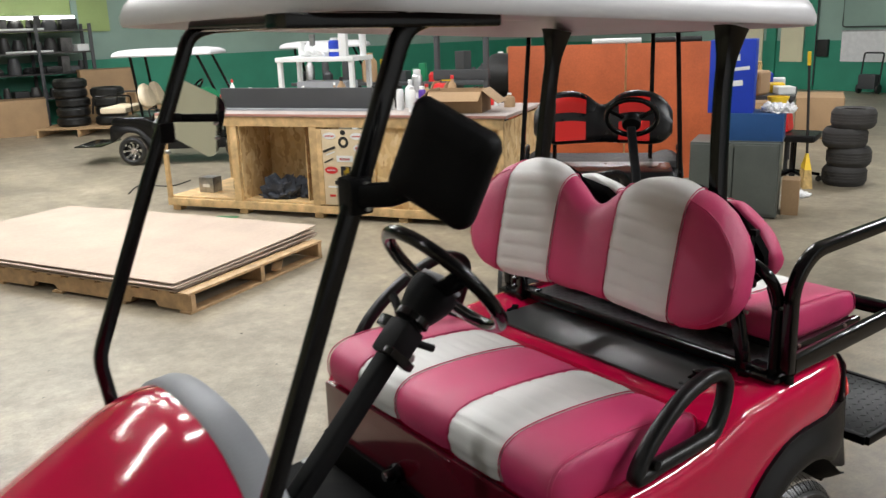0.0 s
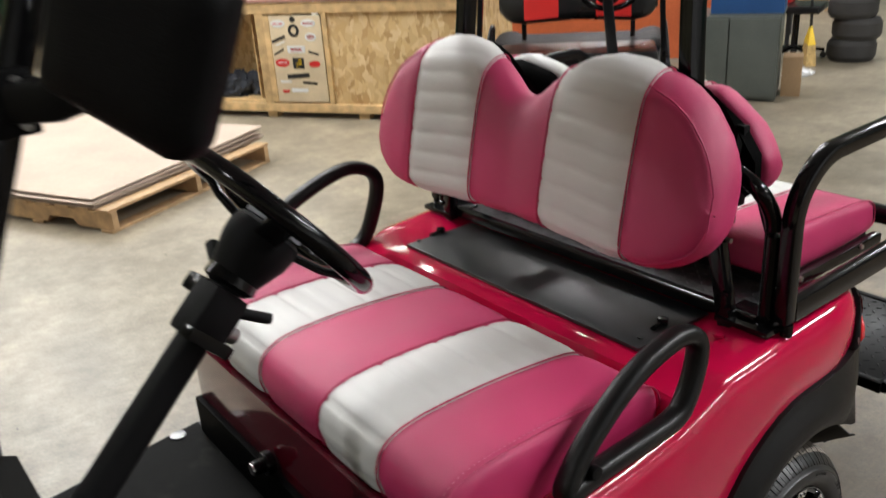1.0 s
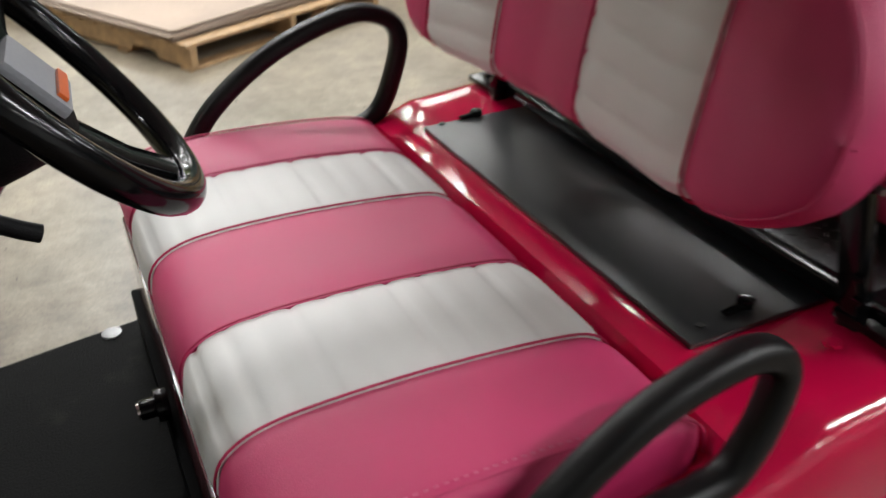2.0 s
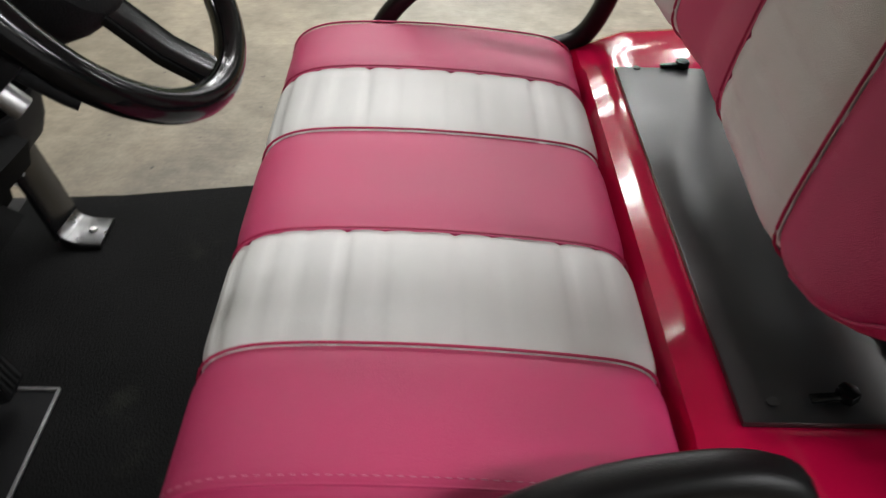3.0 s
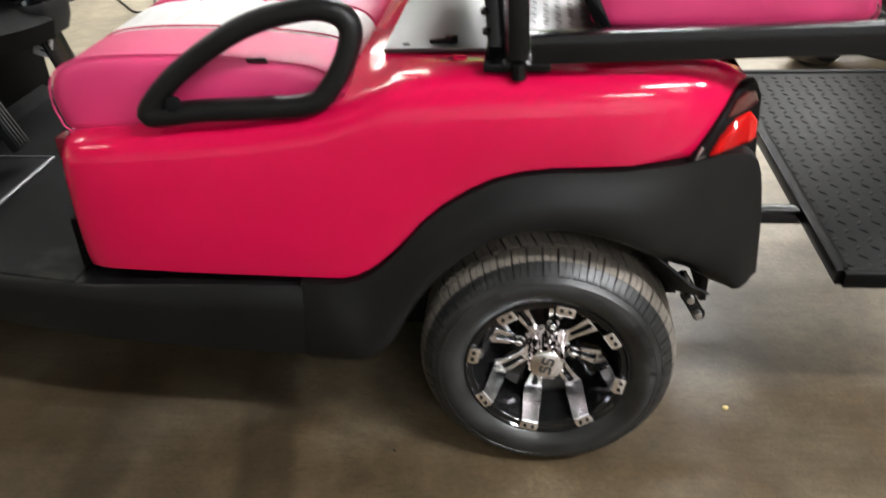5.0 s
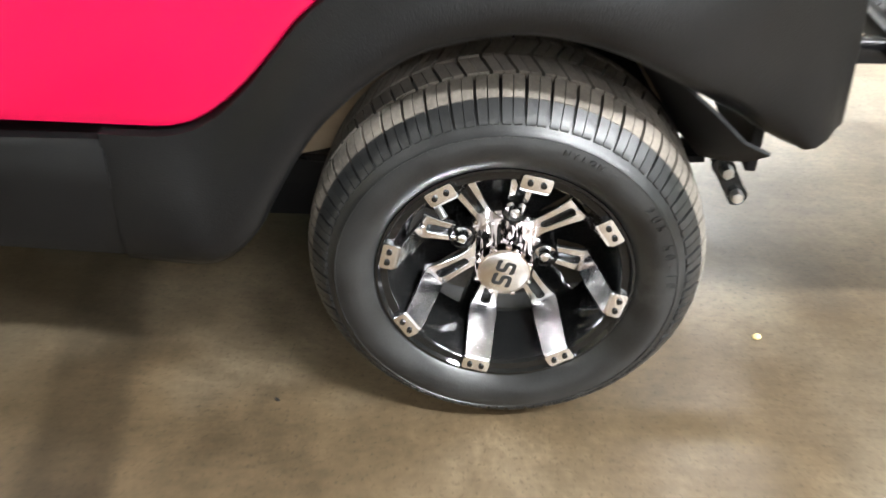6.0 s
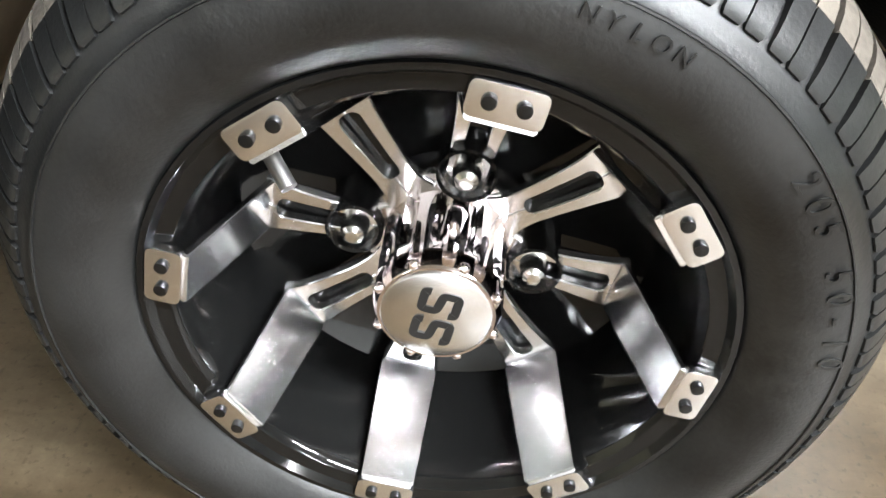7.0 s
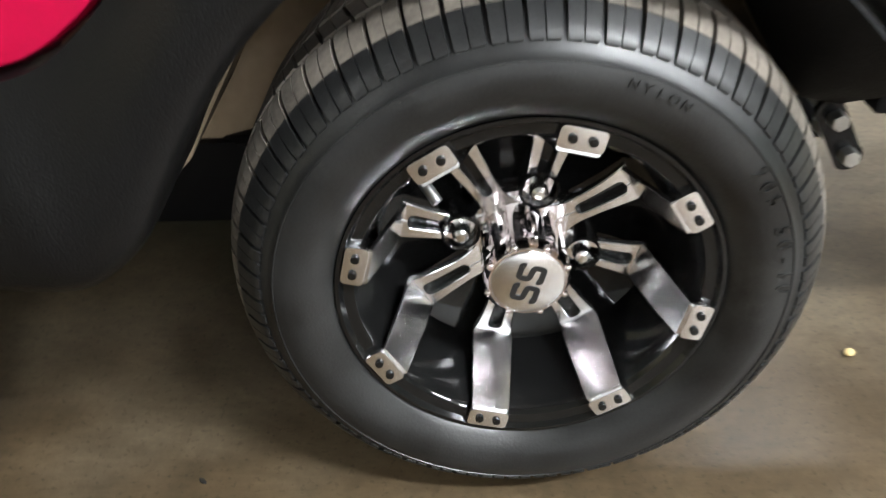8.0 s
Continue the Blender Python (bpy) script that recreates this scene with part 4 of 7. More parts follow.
bm = loft([[Vector((0.305 + dx, y, z)) for dx, z in ((0, 0.40), (0.035 - 0.03 * abs(y - YC) ** 4 * 8, 0.41), (0.04 - 0.03 * abs(y - YC) ** 4 * 8, 0.5), (0.03 - 0.03 * abs(y - YC) ** 4 * 8, 0.63), (0, 0.64))] for y in span(0.105, other(0.105), 14)])
part("rear_bumper", bm, M["fender"], cart, "charcoal plastic rear bumper")
for y in (0.325, other(0.325)):
    part("frame_rail", box((1.55, 0.07, 0.042), (-0.60, y, 0.189), 0.006), M["plastic"], cart, "black chassis rail")
    part("well_panel", box((0.40, 0.006, 0.32), (-0.235, y - 0.022 if y < YC else y + 0.022, 0.37), 0.002), M["tan"], cart, "unpainted tan inner body panel")
part("axle", cyl(0.035, 0.86, (0, YC, RT), "y", 20, 0.004), M["plastic"], cart, "black rear axle tube")
part("underbody", box((1.75, 0.46, 0.17), (-0.90, YC, 0.165), 0.02), M["plastic"], cart, "black underbody and battery tray")
part("floor_pan", box((0.62, 0.86, 0.05), (-1.14, YC, 0.335), 0.01), M["plastic"], cart, "black floor pan")
part("rear_valance", box((0.012, 0.98, 0.31), (0.268, YC, 0.488), 0.003), M["plastic"], cart, "black inner rear panel")
for y in (0.12, other(0.12)):
    sg = 1 if y < YC else -1
    part("leaf_spring", sweep(smooth_path([(0.235, y + sg * 0.03, 0.318), (0.12, y + sg * 0.05, 0.30), (0.0, y + sg * 0.06, 0.285), (-0.12, y + sg * 0.10, 0.262), (-0.30, y + sg * 0.21, 0.20)], 5), square_ring(0.045, 0.012, 0.002, 1), up=(0, 0, 1)), M["plastic"], cart, "dark steel leaf spring")
    for dy in (0.0, 0.06):
        ol = []
        for cx, cz, a0 in ((0.252, 0.313, 45), (0.275, 0.272, 225)):
            ol += [(cx + 0.013 * math.cos(radians(a0 + 15 + d)), cz + 0.013 * math.sin(radians(a0 + 15 + d))) for d in range(0, 181, 22)]
        part("shackle", prism(ol, 0.006, Matrix.Translation((0, y + sg * dy, 0)), 0.001, 1), M["gloss"], cart, "black spring shackle plate")
    for x, z in ((0.256, 0.309), (0.273, 0.276)):
        part("spring_bolt", cyl(0.0075, 0.085, (x, y + sg * 0.03, z), "y", 6, 0.0015), M["bolt"], cart, "zinc spring bolt")

# -- floor, toe board, dash and cowl --
bm = loft([[Vector((x, a, z)) for a, z in ((y0, 0.368), (y0, 0.385), (y0 + 0.003, 0.388), (other(y0) - 0.003, 0.388), (other(y0), 0.385), (other(y0), 0.368))] for x, y0 in ((-1.385, 0.090), (-1.2, 0.074), (-0.95, 0.030), (-0.84, 0.014))])
part("floor_mat", bm, M["matrub"], cart, "worn black rubber floor mat")
tb = loft([[Vector((x, y, z)) for x, z in ((-1.37, 0.388), (-1.42, 0.42), (-1.46, 0.50), (-1.475, 0.60), (-1.48, 0.66), (-1.51, 0.66), (-1.50, 0.40), (-1.40, 0.36))] for y in span(0.15, other(0.15), 6)])
part("toe_board", tb, M["deepblack"], cart, "black rubber toe board")
dash = part("dash", loft([[Vector((-1.36 + dx, y, z - 1.0 * (y - YC) ** 2 * (z > 0.75))) for dx, z in ((-0.11, 0.92), (-0.03, 0.905), (0.02, 0.87), (0.035, 0.80), (0.0, 0.70), (-0.03, 0.645), (-0.11, 0.64))] for y in span(0.13, other(0.13), 14)]), M["deepblack"], cart, "black moulded dashboard", smooth=60)
for y in (0.90, 0.995):
    bm = lathe([(0.039, 0.0), (0.042, 0.003), (0.044, -0.004), (0.040, -0.07), (0.036, -0.085), (0.0, -0.085), (0.0, -0.080), (0.034, -0.078), (0.039, 0.0)], 28, "z", at=(-1.335, y, 0.655))
    part("cup_holder", bm, M["plastic"], dash, "black round cup holder")
walls = []
for z, r in ((0.565, -0.016), (0.60, -0.004), (0.652, 0.0), (0.658, -0.003), (0.652, -0.007), (0.61, -0.012)):
    row = []
    for cx, cy, a0 in ((-1.335, 0.995, 0), (-1.335, 0.90, 180)):
        for k in range(13):
            a = radians(a0 + 15 * k)
            row.append(Vector((cx + (0.056 + r) * math.cos(a), cy + (0.056 + r) * math.sin(a), z)))
    walls.append(row)
part("cup_tray", loft(walls, cap=True), M["plastic"], dash, "black oval cup tray", smooth=60)
bm = loft([[Vector((-1.375 + dx, y, z + 0.03 * math.cos((y - 0.33) / 0.62 * math.pi))) for dx, z in ((0.0, 0.70), (0.10, 0.655), (0.115, 0.648), (0.105, 0.60), (0.08, 0.60), (0.0, 0.66))] for y in span(0.36, 0.88, 12)])
part("parcel_shelf", bm, M["deepblack"], dash, "black moulded parcel shelf")
part("bulkhead", box((0.012, 0.80, 0.36), (-1.418, YC, 0.58), 0.003), M["deepblack"], dash, "black panel under the dash")
part("bulkhead", box((0.012, 0.92, 0.25), (-1.412, YC, 0.52), 0.003), M["deepblack"], dash, "black panel under the dash")
for flip in (0, 1):
    p = [(-1.345, 0.935, 0.66), (-1.285, 0.930, 0.47), (-1.265, 0.925, 0.405), (-1.235, 0.92, 0.394)]
    p = [(x, other(y) if flip else y, z) for x, y, z in p]
    leg = part("dash_support", sweep(corner_path(p[:3], 0.03, 4), square_ring(0.010, 0.10, 0.003, 2), up=(0, 1, 0)), M["gloss"], dash, "broad dark metal dash support")
    part("support_toe", sweep(corner_path([p[1], p[2], p[3], (p[3][0] + 0.045, p[3][1], p[3][2] - 0.001)], 0.035, 5)[2:], square_ring(0.012, 0.085, 0.003, 2), up=(0, 1, 0)), M["darksteel"], leg, "bright bent metal toe")
    part("toe_bolt", cyl(0.008, 0.006, (p[3][0] + 0.02, p[3][1], p[3][2] + 0.008), "z", 6, 0.001), M["bolt"], leg, "zinc bolt head")
bm = box((0.05, 0.004, 0.09), (-1.318, 0.90, 0.56), 0.001, (0, 17, 0))
part("caution_label", bm, M["whiteenamel"], dash, "small white printed label")
for i in range(5):
    part("label_line", box((0.003 + 0.03, 0.002, 0.004), (-1.316, 0.8972, 0.53 + i * 0.014), 0, (0, 17, 0)), M["ink"], dash)

# pedals on a pale-edged floor plate
plate = part("pedal_plate", box((0.20, 0.285, 0.006), (-1.245, 0.39, 0.390), 0.002), M["plastic"], cart, "black pedal plate with a pale metal edge")
for a, b in (((-1.145, 0.25, 0.393), (-1.145, 0.53, 0.393)), ((-1.145, 0.53, 0.393), (-1.33, 0.53, 0.393)), ((-1.145, 0.25, 0.393), (-1.33, 0.25, 0.393))):
    part("plate_edge", sweep([a, b], square_ring(0.006, 0.006, 0.001, 1)), M["steel"], plate, "pale metal edge strip")
for name, y, w, x, z in (("accelerator", 0.492, 0.052, -1.215, 0.490), ("brake_pedal", 0.335, 0.100, -1.235, 0.462)):
    m = pose(x, y, z, 0, -24 if name == "accelerator" else -40, 0)
    bm = box((0.022, w, 0.125), (0, 0, 0), 0.006)
    pd = part(name, bm, M["plastic"], cart, "black ribbed rubber pedal", at=m)
    for k in range(int(w / 0.011)):
        part("rib", box((0.006, 0.005, 0.108), (0.0125, -w / 2 + 0.008 + k * 0.011, 0), 0.0015), M["rubber"], pd)
    arm = tube([(x, y, z - 0.01), (x - 0.05, y, z - 0.05), (x - 0.08, y, 0.395)], 0.012, 10)
    part("pedal_arm", arm, M["gloss"], pd, at=m.inverted())

# hood: domed, falling to the nose and to the sides
bm_rows = []
HOOD = [(-1.425, 0.935, 0.445, 0.70), (-1.47, 0.932, 0.455, 0.69), (-1.55, 0.895, 0.47, 0.665), (-1.65, 0.83, 0.48, 0.63), (-1.78, 0.745, 0.48, 0.585), (-1.90, 0.65, 0.47, 0.53), (-1.99, 0.54, 0.44, 0.47), (-2.03, 0.42, 0.40, 0.40)]
for x, zc, w, zs in HOOD:
    row = []
    for i in range(25):
        u = -1 + 2 * i / 24
        s = abs(u)
        z = zs + (zc - zs) * (1 - s ** 2.8) - 0.04 * max(0, s - 0.86) / 0.14
        row.append(Vector((x, YC + w * u * (1 - 0.02 * s), z)))
    lowz = lerp([(-2.03, 0.30), (-1.9, 0.34), (-1.78, 0.46), (-1.65, 0.49), (-1.5, 0.46), (-1.42, 0.32)], x)
    row = [Vector((x, YC - w * 1.03, lowz))] + row + [Vector((x, YC + w * 1.03, lowz))]
    bm_rows.append(row)
hood = part("cowl", loft(bm_rows, closed=True, cap=True), M["paint"], cart, "glossy cerise front cowl", smooth=55)
edge = []
x, zc, w, zs = HOOD[0]
for i in range(25):
    u = -1 + 2 * i / 24
    s = abs(u)
    edge.append(Vector((-1.405, YC + w * u, zs + (zc - zs) * (1 - s ** 2.8) - 0.04 * max(0, s - 0.86) / 0.14 + 0.002)))
part("cowl_trim", sweep(edge, [(0.048, -0.012), (0.050, 0.002), (0.03, 0.010), (-0.02, 0.006), (-0.03, -0.012)], up=(0, 0, 1)), M["trim"], cart, "soft grey trim round the cowl edge", smooth=60)

# -- struts, roof, mirrors --
for flip in (0, 1):
    p = [(-1.440, 0.110, 0.74), (-1.463, 0.110, 0.890), (-1.132, 0.125, 1.676), (-1.03, 0.135, 1.700)]
    if flip:
        p = [(-1.452, 0.110, 0.74), (-1.472, 0.110, 0.905), (-1.158, 0.120, 1.676), (-1.04, 0.135, 1.700)]
    p = [(x, other(y) if flip else y, z) for x, y, z in p]
    part("front_strut", sweep(corner_path(p, 0.035, 5), square_ring(0.033, 0.026, 0.006, 2), up=(0, 1, 0)), M["gloss"], cart, "black square steel roof strut")
    p = [(-0.100, 0.185, 1.00), (-0.098, 0.225, 1.14), (-0.075, 0.250, 1.46), (-0.045, 0.255, 1.645)]
    p = [(x, other(y) if flip else y, z) for x, y, z in p]
    part("rear_strut", sweep(smooth_path(p, 6), square_ring(0.046, 0.032, 0.008, 2), up=(0, 1, 0), scale=lambda t: 1 + 0.9 * max(0, t - 0.8) / 0.2), M["gloss"], cart, "black rear roof support flaring at the top")
part("crossbar", tube([(-1.13, 0.13, 1.692), (-1.15, other(0.13), 1.690)], 0.014, 12), M["gloss"], cart, "black steel crossbar")
part("roof_bracket", box((0.42, 0.07, 0.024), (-1.145, 0.14, 1.685), 0.006, (0, 1, 0)), M["gloss"], cart, "black roof mounting bracket")
part("roof_bracket", box((0.22, 0.05, 0.03), (-1.00, other(0.14), 1.690), 0.006, (0, -2, 0)), M["gloss"], cart, "black roof mounting bracket")


def rounded_rect(x0, x1, y0, y1, r, n=8):
    out = []
    for cx, cy, a0 in ((x1 - r, y1 - r, 0), (x0 + r, y1 - r, 90), (x0 + r, y0 + r, 180), (x1 - r, y0 + r, 270)):
        for i in range(n + 1):
            a = radians(a0 + 90 * i / n)
            out.append((cx + r * math.cos(a), cy + r * math.sin(a)))
    return out


rings = []
for z, ins in ((1.668, 0.05), (1.655, 0.012), (1.652, 0.004), (1.658, 0.0), (1.675, 0.0), (1.70, 0.010), (1.722, 0.03), (1.742, 0.075), (1.757, 0.15), (1.768, 0.26), (1.774, 0.40)):
    r = max(0.02, 0.13 - ins * 0.3)
    rings.append([Vector((x, y, z + 0.012 * (1 - ((x + 0.62) / 0.7) ** 2) * (z > 1.7))) for x, y in rounded_rect(-1.325 + ins, 0.035 - ins, 0.02 + ins, 1.11 - ins, r)])
inner = [[Vector((x, y, z)) for x, y in rounded_rect(-1.325 + i, 0.035 - i, 0.02 + i, 1.11 - i, 0.1)] for z, i in ((1.712, 0.20), (1.705, 0.12), (1.676, 0.07))]


def sag(p):
    """The canopy falls a little towards the rear."""
    u, v = (p.x + 1.32) / 1.36, (p.y - 0.02) / 1.09
    return Vector((p.x, p.y, p.z + (1 - v) * (0.050 - 0.060 * u) + v * (0.040 - 0.070 * u)))


inner, rings = [[sag(p) for p in r] for r in inner], [[sag(p) for p in r] for r in rings]
roof = part("roof", loft(inner + rings), M["roof"], cart, "white moulded canopy roof", smooth=60)
for y in (0.30, 0.83):
    part("roof_rib", loft([[sag(Vector((x, y + w, z))) for w, z in ((-0.09, 1.71), (-0.06, 1.69), (0.06, 1.69), (0.09, 1.71))] for x in (-1.0, -0.97, -0.25, -0.22)]), M["roof"], roof, "moulded stiffening rib")


def side_mirror(flip):
    y = other(0.05) if flip else 0.05
    sg = -1 if flip else 1
    # the driver's glass faces the seat; the other one is folded round, its glass to the front
    m = pose(-1.128, 1.11, 1.462, 0, 14, -50) if flip else pose(-1.150, 0.0, 1.468, 0, 19, -47)
    ol = []
    for cx, cz, a0, r in ((0.062, 0.045, 0, 0.03), (-0.055, 0.075, 90, 0.022), (-0.062, -0.055, 180, 0.022), (0.055, -0.075, 270, 0.03)):
        for i in range(6):
            a = radians(a0 + 18 * i)
            ol.append((cx + r * math.cos(a), cz + r * math.sin(a)))
    ol = [(x * (0.88 if flip else 0.9), z * (0.90 if flip else 0.92)) for x, z in ol]
    f = -1 if not flip else 1
    rings = [[Vector((x * k, d * f, z * k)) for x, z in ol] for d, k in (((0.0, 0.99), (0.004, 0.985), (0.010, 0.95), (0.016, 0.84), (0.018, 0.5)) if flip else ((0.0, 1.0), (0.014, 1.0), (0.030, 0.95), (0.038, 0.84), (0.041, 0.5)))]
    ob = part("side_mirror", loft(rings), M["plastic"], cart, "black plastic side mirror", at=m)
    rings = [[Vector((x * (1.0 if flip else 0.975), d * -f, z * (1.0 if flip else 0.975))) for x, z in ol] for d in (0.0005, 0.003)]
    part("mirror_glass", loft(rings), M["mirror"], ob, "clear mirror glass")
    inv = ob.matrix_basis.inverted()
    bend = [(-1.240, 1.02, 1.445), (-1.238, 1.10, 1.450), (-1.200, 1.165, 1.458), (-1.120, 1.130, 1.465)] if flip else [(-1.245, 0.11, 1.41), (-1.215, 0.06, 1.415), (-1.165, 0.022, 1.435)]
    arm = sweep(bend, square_ring(0.016, 0.022, 0.005, 2) if flip else square_ring(0.026, 0.04, 0.008, 2))
    part("mirror_arm", arm, M["plastic"], ob, at=inv)
    part("mirror_clamp", box((0.038, 0.036, 0.05) if flip else (0.044, 0.044, 0.062), (-1.245, y + sg * 0.07, 1.44 if flip else 1.41), 0.008), M["plastic"], ob, at=inv)
    for dz in (-0.05, 0.05):
        part("clamp_bolt", cyl(0.005, 0.02, (-1.238, y + sg * 0.05, 1.41 + dz * 0.4), "y", 10, 0.002), M["bolt"], ob, at=inv)


side_mirror(0)
side_mirror(1)

# -- steering --
A = Vector((-0.883, 0.374, 1.130))
nrm = Vector((0.770, -0.04, 0.637)).normalized()          # wheel's axis, towards the driver
sw_m = Matrix.Translation(A) @ nrm.to_track_quat("Z", "Y").to_matrix().to_4x4()
ring = [Vector((0.159 * math.cos(2 * math.pi * i / 56), 0.159 * math.sin(2 * math.pi * i / 56), 0)) for i in range(56)]
wheel_ob = part("steering_wheel", tube(ring, 0.0155, 14, True), M["gloss"], cart, "glossy black steering wheel", at=sw_m)
hub = lathe([(0.0, 0.012), (0.046, 0.012), (0.054, 0.006), (0.057, -0.010), (0.055, -0.030), (0.047, -0.055), (0.040, -0.075), (0.034, -0.095), (0.0, -0.095)], 32, "z", at=(0, 0, -0.028))
part("hub", hub, M["plastic"], wheel_ob, "black steering hub")
for a in (25, 155, 270):
    d = Vector((math.cos(radians(a)), math.sin(radians(a)), 0))
    part("wheel_spoke", sweep([d * 0.05 + Vector((0, 0, -0.03)), d * 0.105 + Vector((0, 0, -0.02)), d * 0.156], square_ring(0.042, 0.014, 0.004, 2), up=(0, 0, 1)), M["gloss"], wheel_ob, "flat black wheel spoke")
part("scorecard_clip", box((0.085, 0.065, 0.012), (0, 0.0, -0.008), 0.005), M["trim"], wheel_ob, "grey scorecard holder")
part("clip_band", box((0.07, 0.010, 0.004), (0, -0.02, 0.0), 0.001), mat("orange_plastic", (0.65, 0.12, 0.02), 0.4), wheel_ob, "orange strip")
B = Vector((-1.36, 0.335, 0.70))
col = A - nrm * 0.10
part("steering_column", sweep([col, col + (B - col) * 0.4, B], square_ring(0.042, 0.046, 0.010, 3), up=(0, 1, 0)), M["plastic"], cart, "black steering column shroud")
cm = Matrix.Translation(col + (B - col) * 0.13) @ (B - col).to_track_quat("Z", "Y").to_matrix().to_4x4()
sw = part("switch_pod", box((0.060, 0.066, 0.085), (0, 0, 0), 0.012), M["plastic"], cart, "black ignition and light switch pod", at=cm)
part("stalk", tube([(0.0, -0.03, -0.02), (0.01, -0.075, -0.035), (0.01, -0.09, -0.04)], 0.009, 10), M["plastic"], sw, "black indicator stalk")
part("stalk", tube([(-0.02, 0.0, -0.04), (-0.06, 0.0, -0.075), (-0.095, 0.0, -0.095)], 0.011, 10), M["plastic"], sw, "black lever")
part("switch_cap", box((0.05, 0.05, 0.03), (-0.045, 0.0, -0.03), 0.008), M["gloss"], sw, "glossy switch cap")
part("collar", lathe([(0.022, -0.075), (0.040, -0.072), (0.042, -0.052), (0.030, -0.045)], 24, "z"), M["gloss"], sw, "glossy black collar")
part("key_barrel", cyl(0.013, 0.03, (0.0, -0.045, 0.01), "y", 16, 0.003), M["steel"], sw, "metal key barrel")
part("lock_plate", box((0.03, 0.08, 0.02), (0.03, 0.0, 0.035), 0.005), M["gloss"], sw, "glossy switch plate")


# -- cushions --
def ring_points(ctrl, n):
    """A closed ring through the control points, evenly spaced along its length."""
    p = smooth_path([Vector((a, 0, b)) for a, b in ctrl], 10, True)
    p.append(p[0])
    d = [0]
    for a, b in zip(p, p[1:]):
        d.append(d[-1] + (b - a).length)
    out, j = [], 0
    for i in range(n):
        s = d[-1] * i / n
        while d[j + 1] < s:
            j += 1
        t = (s - d[j]) / max(1e-9, d[j + 1] - d[j])
        out.append(p[j].lerp(p[j + 1], t))
    nr = []
    for i in range(n):
        t = (out[(i + 1) % n] - out[i - 1]).normalized()
        nr.append(Vector((t.z, 0, -t.x)))
    c = sum(out, Vector()) / n
    if sum(1 for o, v in zip(out, nr) if (o - c).dot(v) > 0) < n / 2:
        nr = [-v for v in nr]
    return out, nr, d[-1]


def cushion(parent, bounds, mats, ring_at, place, pleat=0.043, end=0.022, n=150, puff=0.006, pipes=True, edge_pipe=True, pleat_from=0.0, pleat_to=1.0):
    """Panels side by side: ring_at(v) gives the control ring at v; place(v, a, b) its point in space. White panels are pleated."""
    cols = 12
    for k, (v0, v1) in enumerate(zip(bounds, bounds[1:])):
        first, last = k == 0, k == len(bounds) - 2
        rings = []
        steps = []
        if first:
            steps += [(v0 - 0.0040, -0.03), (v0 - 0.0038, -0.2), (v0 - 0.0030, -0.45), (v0 - 0.0015, -0.68), (v0 + 0.001, -0.82), (v0 + 0.005, -0.92), (v0 + 0.011, -0.975)]
            a = v0 + 0.018
        else:
            a = v0 + 0.0008
        if last:
            b, tail = v1 - 0.018, [(v1 - 0.011, -0.975), (v1 - 0.005, -0.92), (v1 - 0.001, -0.82), (v1 + 0.0015, -0.68), (v1 + 0.0030, -0.45), (v1 + 0.0038, -0.2), (v1 + 0.0040, -0.03)]
        else:
            b, tail = v1 - 0.0008, []
        for i in range(cols + 1):
            t = i / cols
            e = min(1 if first else t, 1 if last else 1 - t) * 2
            steps.append((a + (b - a) * t, puff * (1 - min(1, e * 2.2)) ** 2))
        steps += tail
        pleated = mats[k] is M["white"]
        for v, inset in steps:
            pts, nr, length = ring_points(ring_at(v), n)
            row = []
            mid = sum(pts, Vector()) / n
            for i, (p, q) in enumerate(zip(pts, nr)):
                off = -max(0, inset)
                if inset < 0:
                    p = mid + (p - mid) * -inset
                if pleated:
                    s = length * i / n
                    if pleat_from * length <= s <= pleat_to * length:
                        g = abs((s / pleat) % 1 - 0.5) * 2
                        off -= 0.0036 * max(0, (g - 0.82) / 0.18) ** 1.2
                        off += 0.0010 * (1 - g)
                q2 = p + q * off
                row.append(place(v, q2.x, q2.z))
            rings.append(row)
        part("panel", loft(rings), mats[k], parent, "pleated white vinyl panel" if pleated else "smooth pink vinyl panel", smooth=70)
        if pipes and not last:
            pts, nr, _ = ring_points(ring_at(v1), 90)
            part("piping", tube([place(v1, (p + q * -0.0015).x, (p + q * -0.0015).z) for p, q in zip(pts, nr)], 0.0017, 6, True), M["pinkpipe"], parent, "thin dark pink piping")
        for flag, vv in ((first, v0 + 0.010), (last, v1 - 0.010)):
            if pipes and flag and edge_pipe:
                pts, nr, _ = ring_points(ring_at(vv), 90)
                part("piping", tube([place(vv, (p + q * 0.001).x, (p + q * 0.001).z) for p, q in zip(pts, nr)], 0.0018, 6, True), M["pink"], parent, "stitched pink edge piping")
                vs = vv + (0.010 if first else -0.010)
                pts, nr, _ = ring_points(ring_at(vs), 220)
                bm = bmesh.new()
                for i in range(0, 219, 2):
                    a, b = pts[i] + nr[i] * 0.0006, pts[i + 1] + nr[i + 1] * 0.0006
                    tube([place(vs, a.x, a.z), place(vs, b.x, b.z)], 0.0007, 4, bm=bm)
                tagged(part("stitching", bm, M["thread"], parent, "pale pink thread stitches"), kind="stuff")


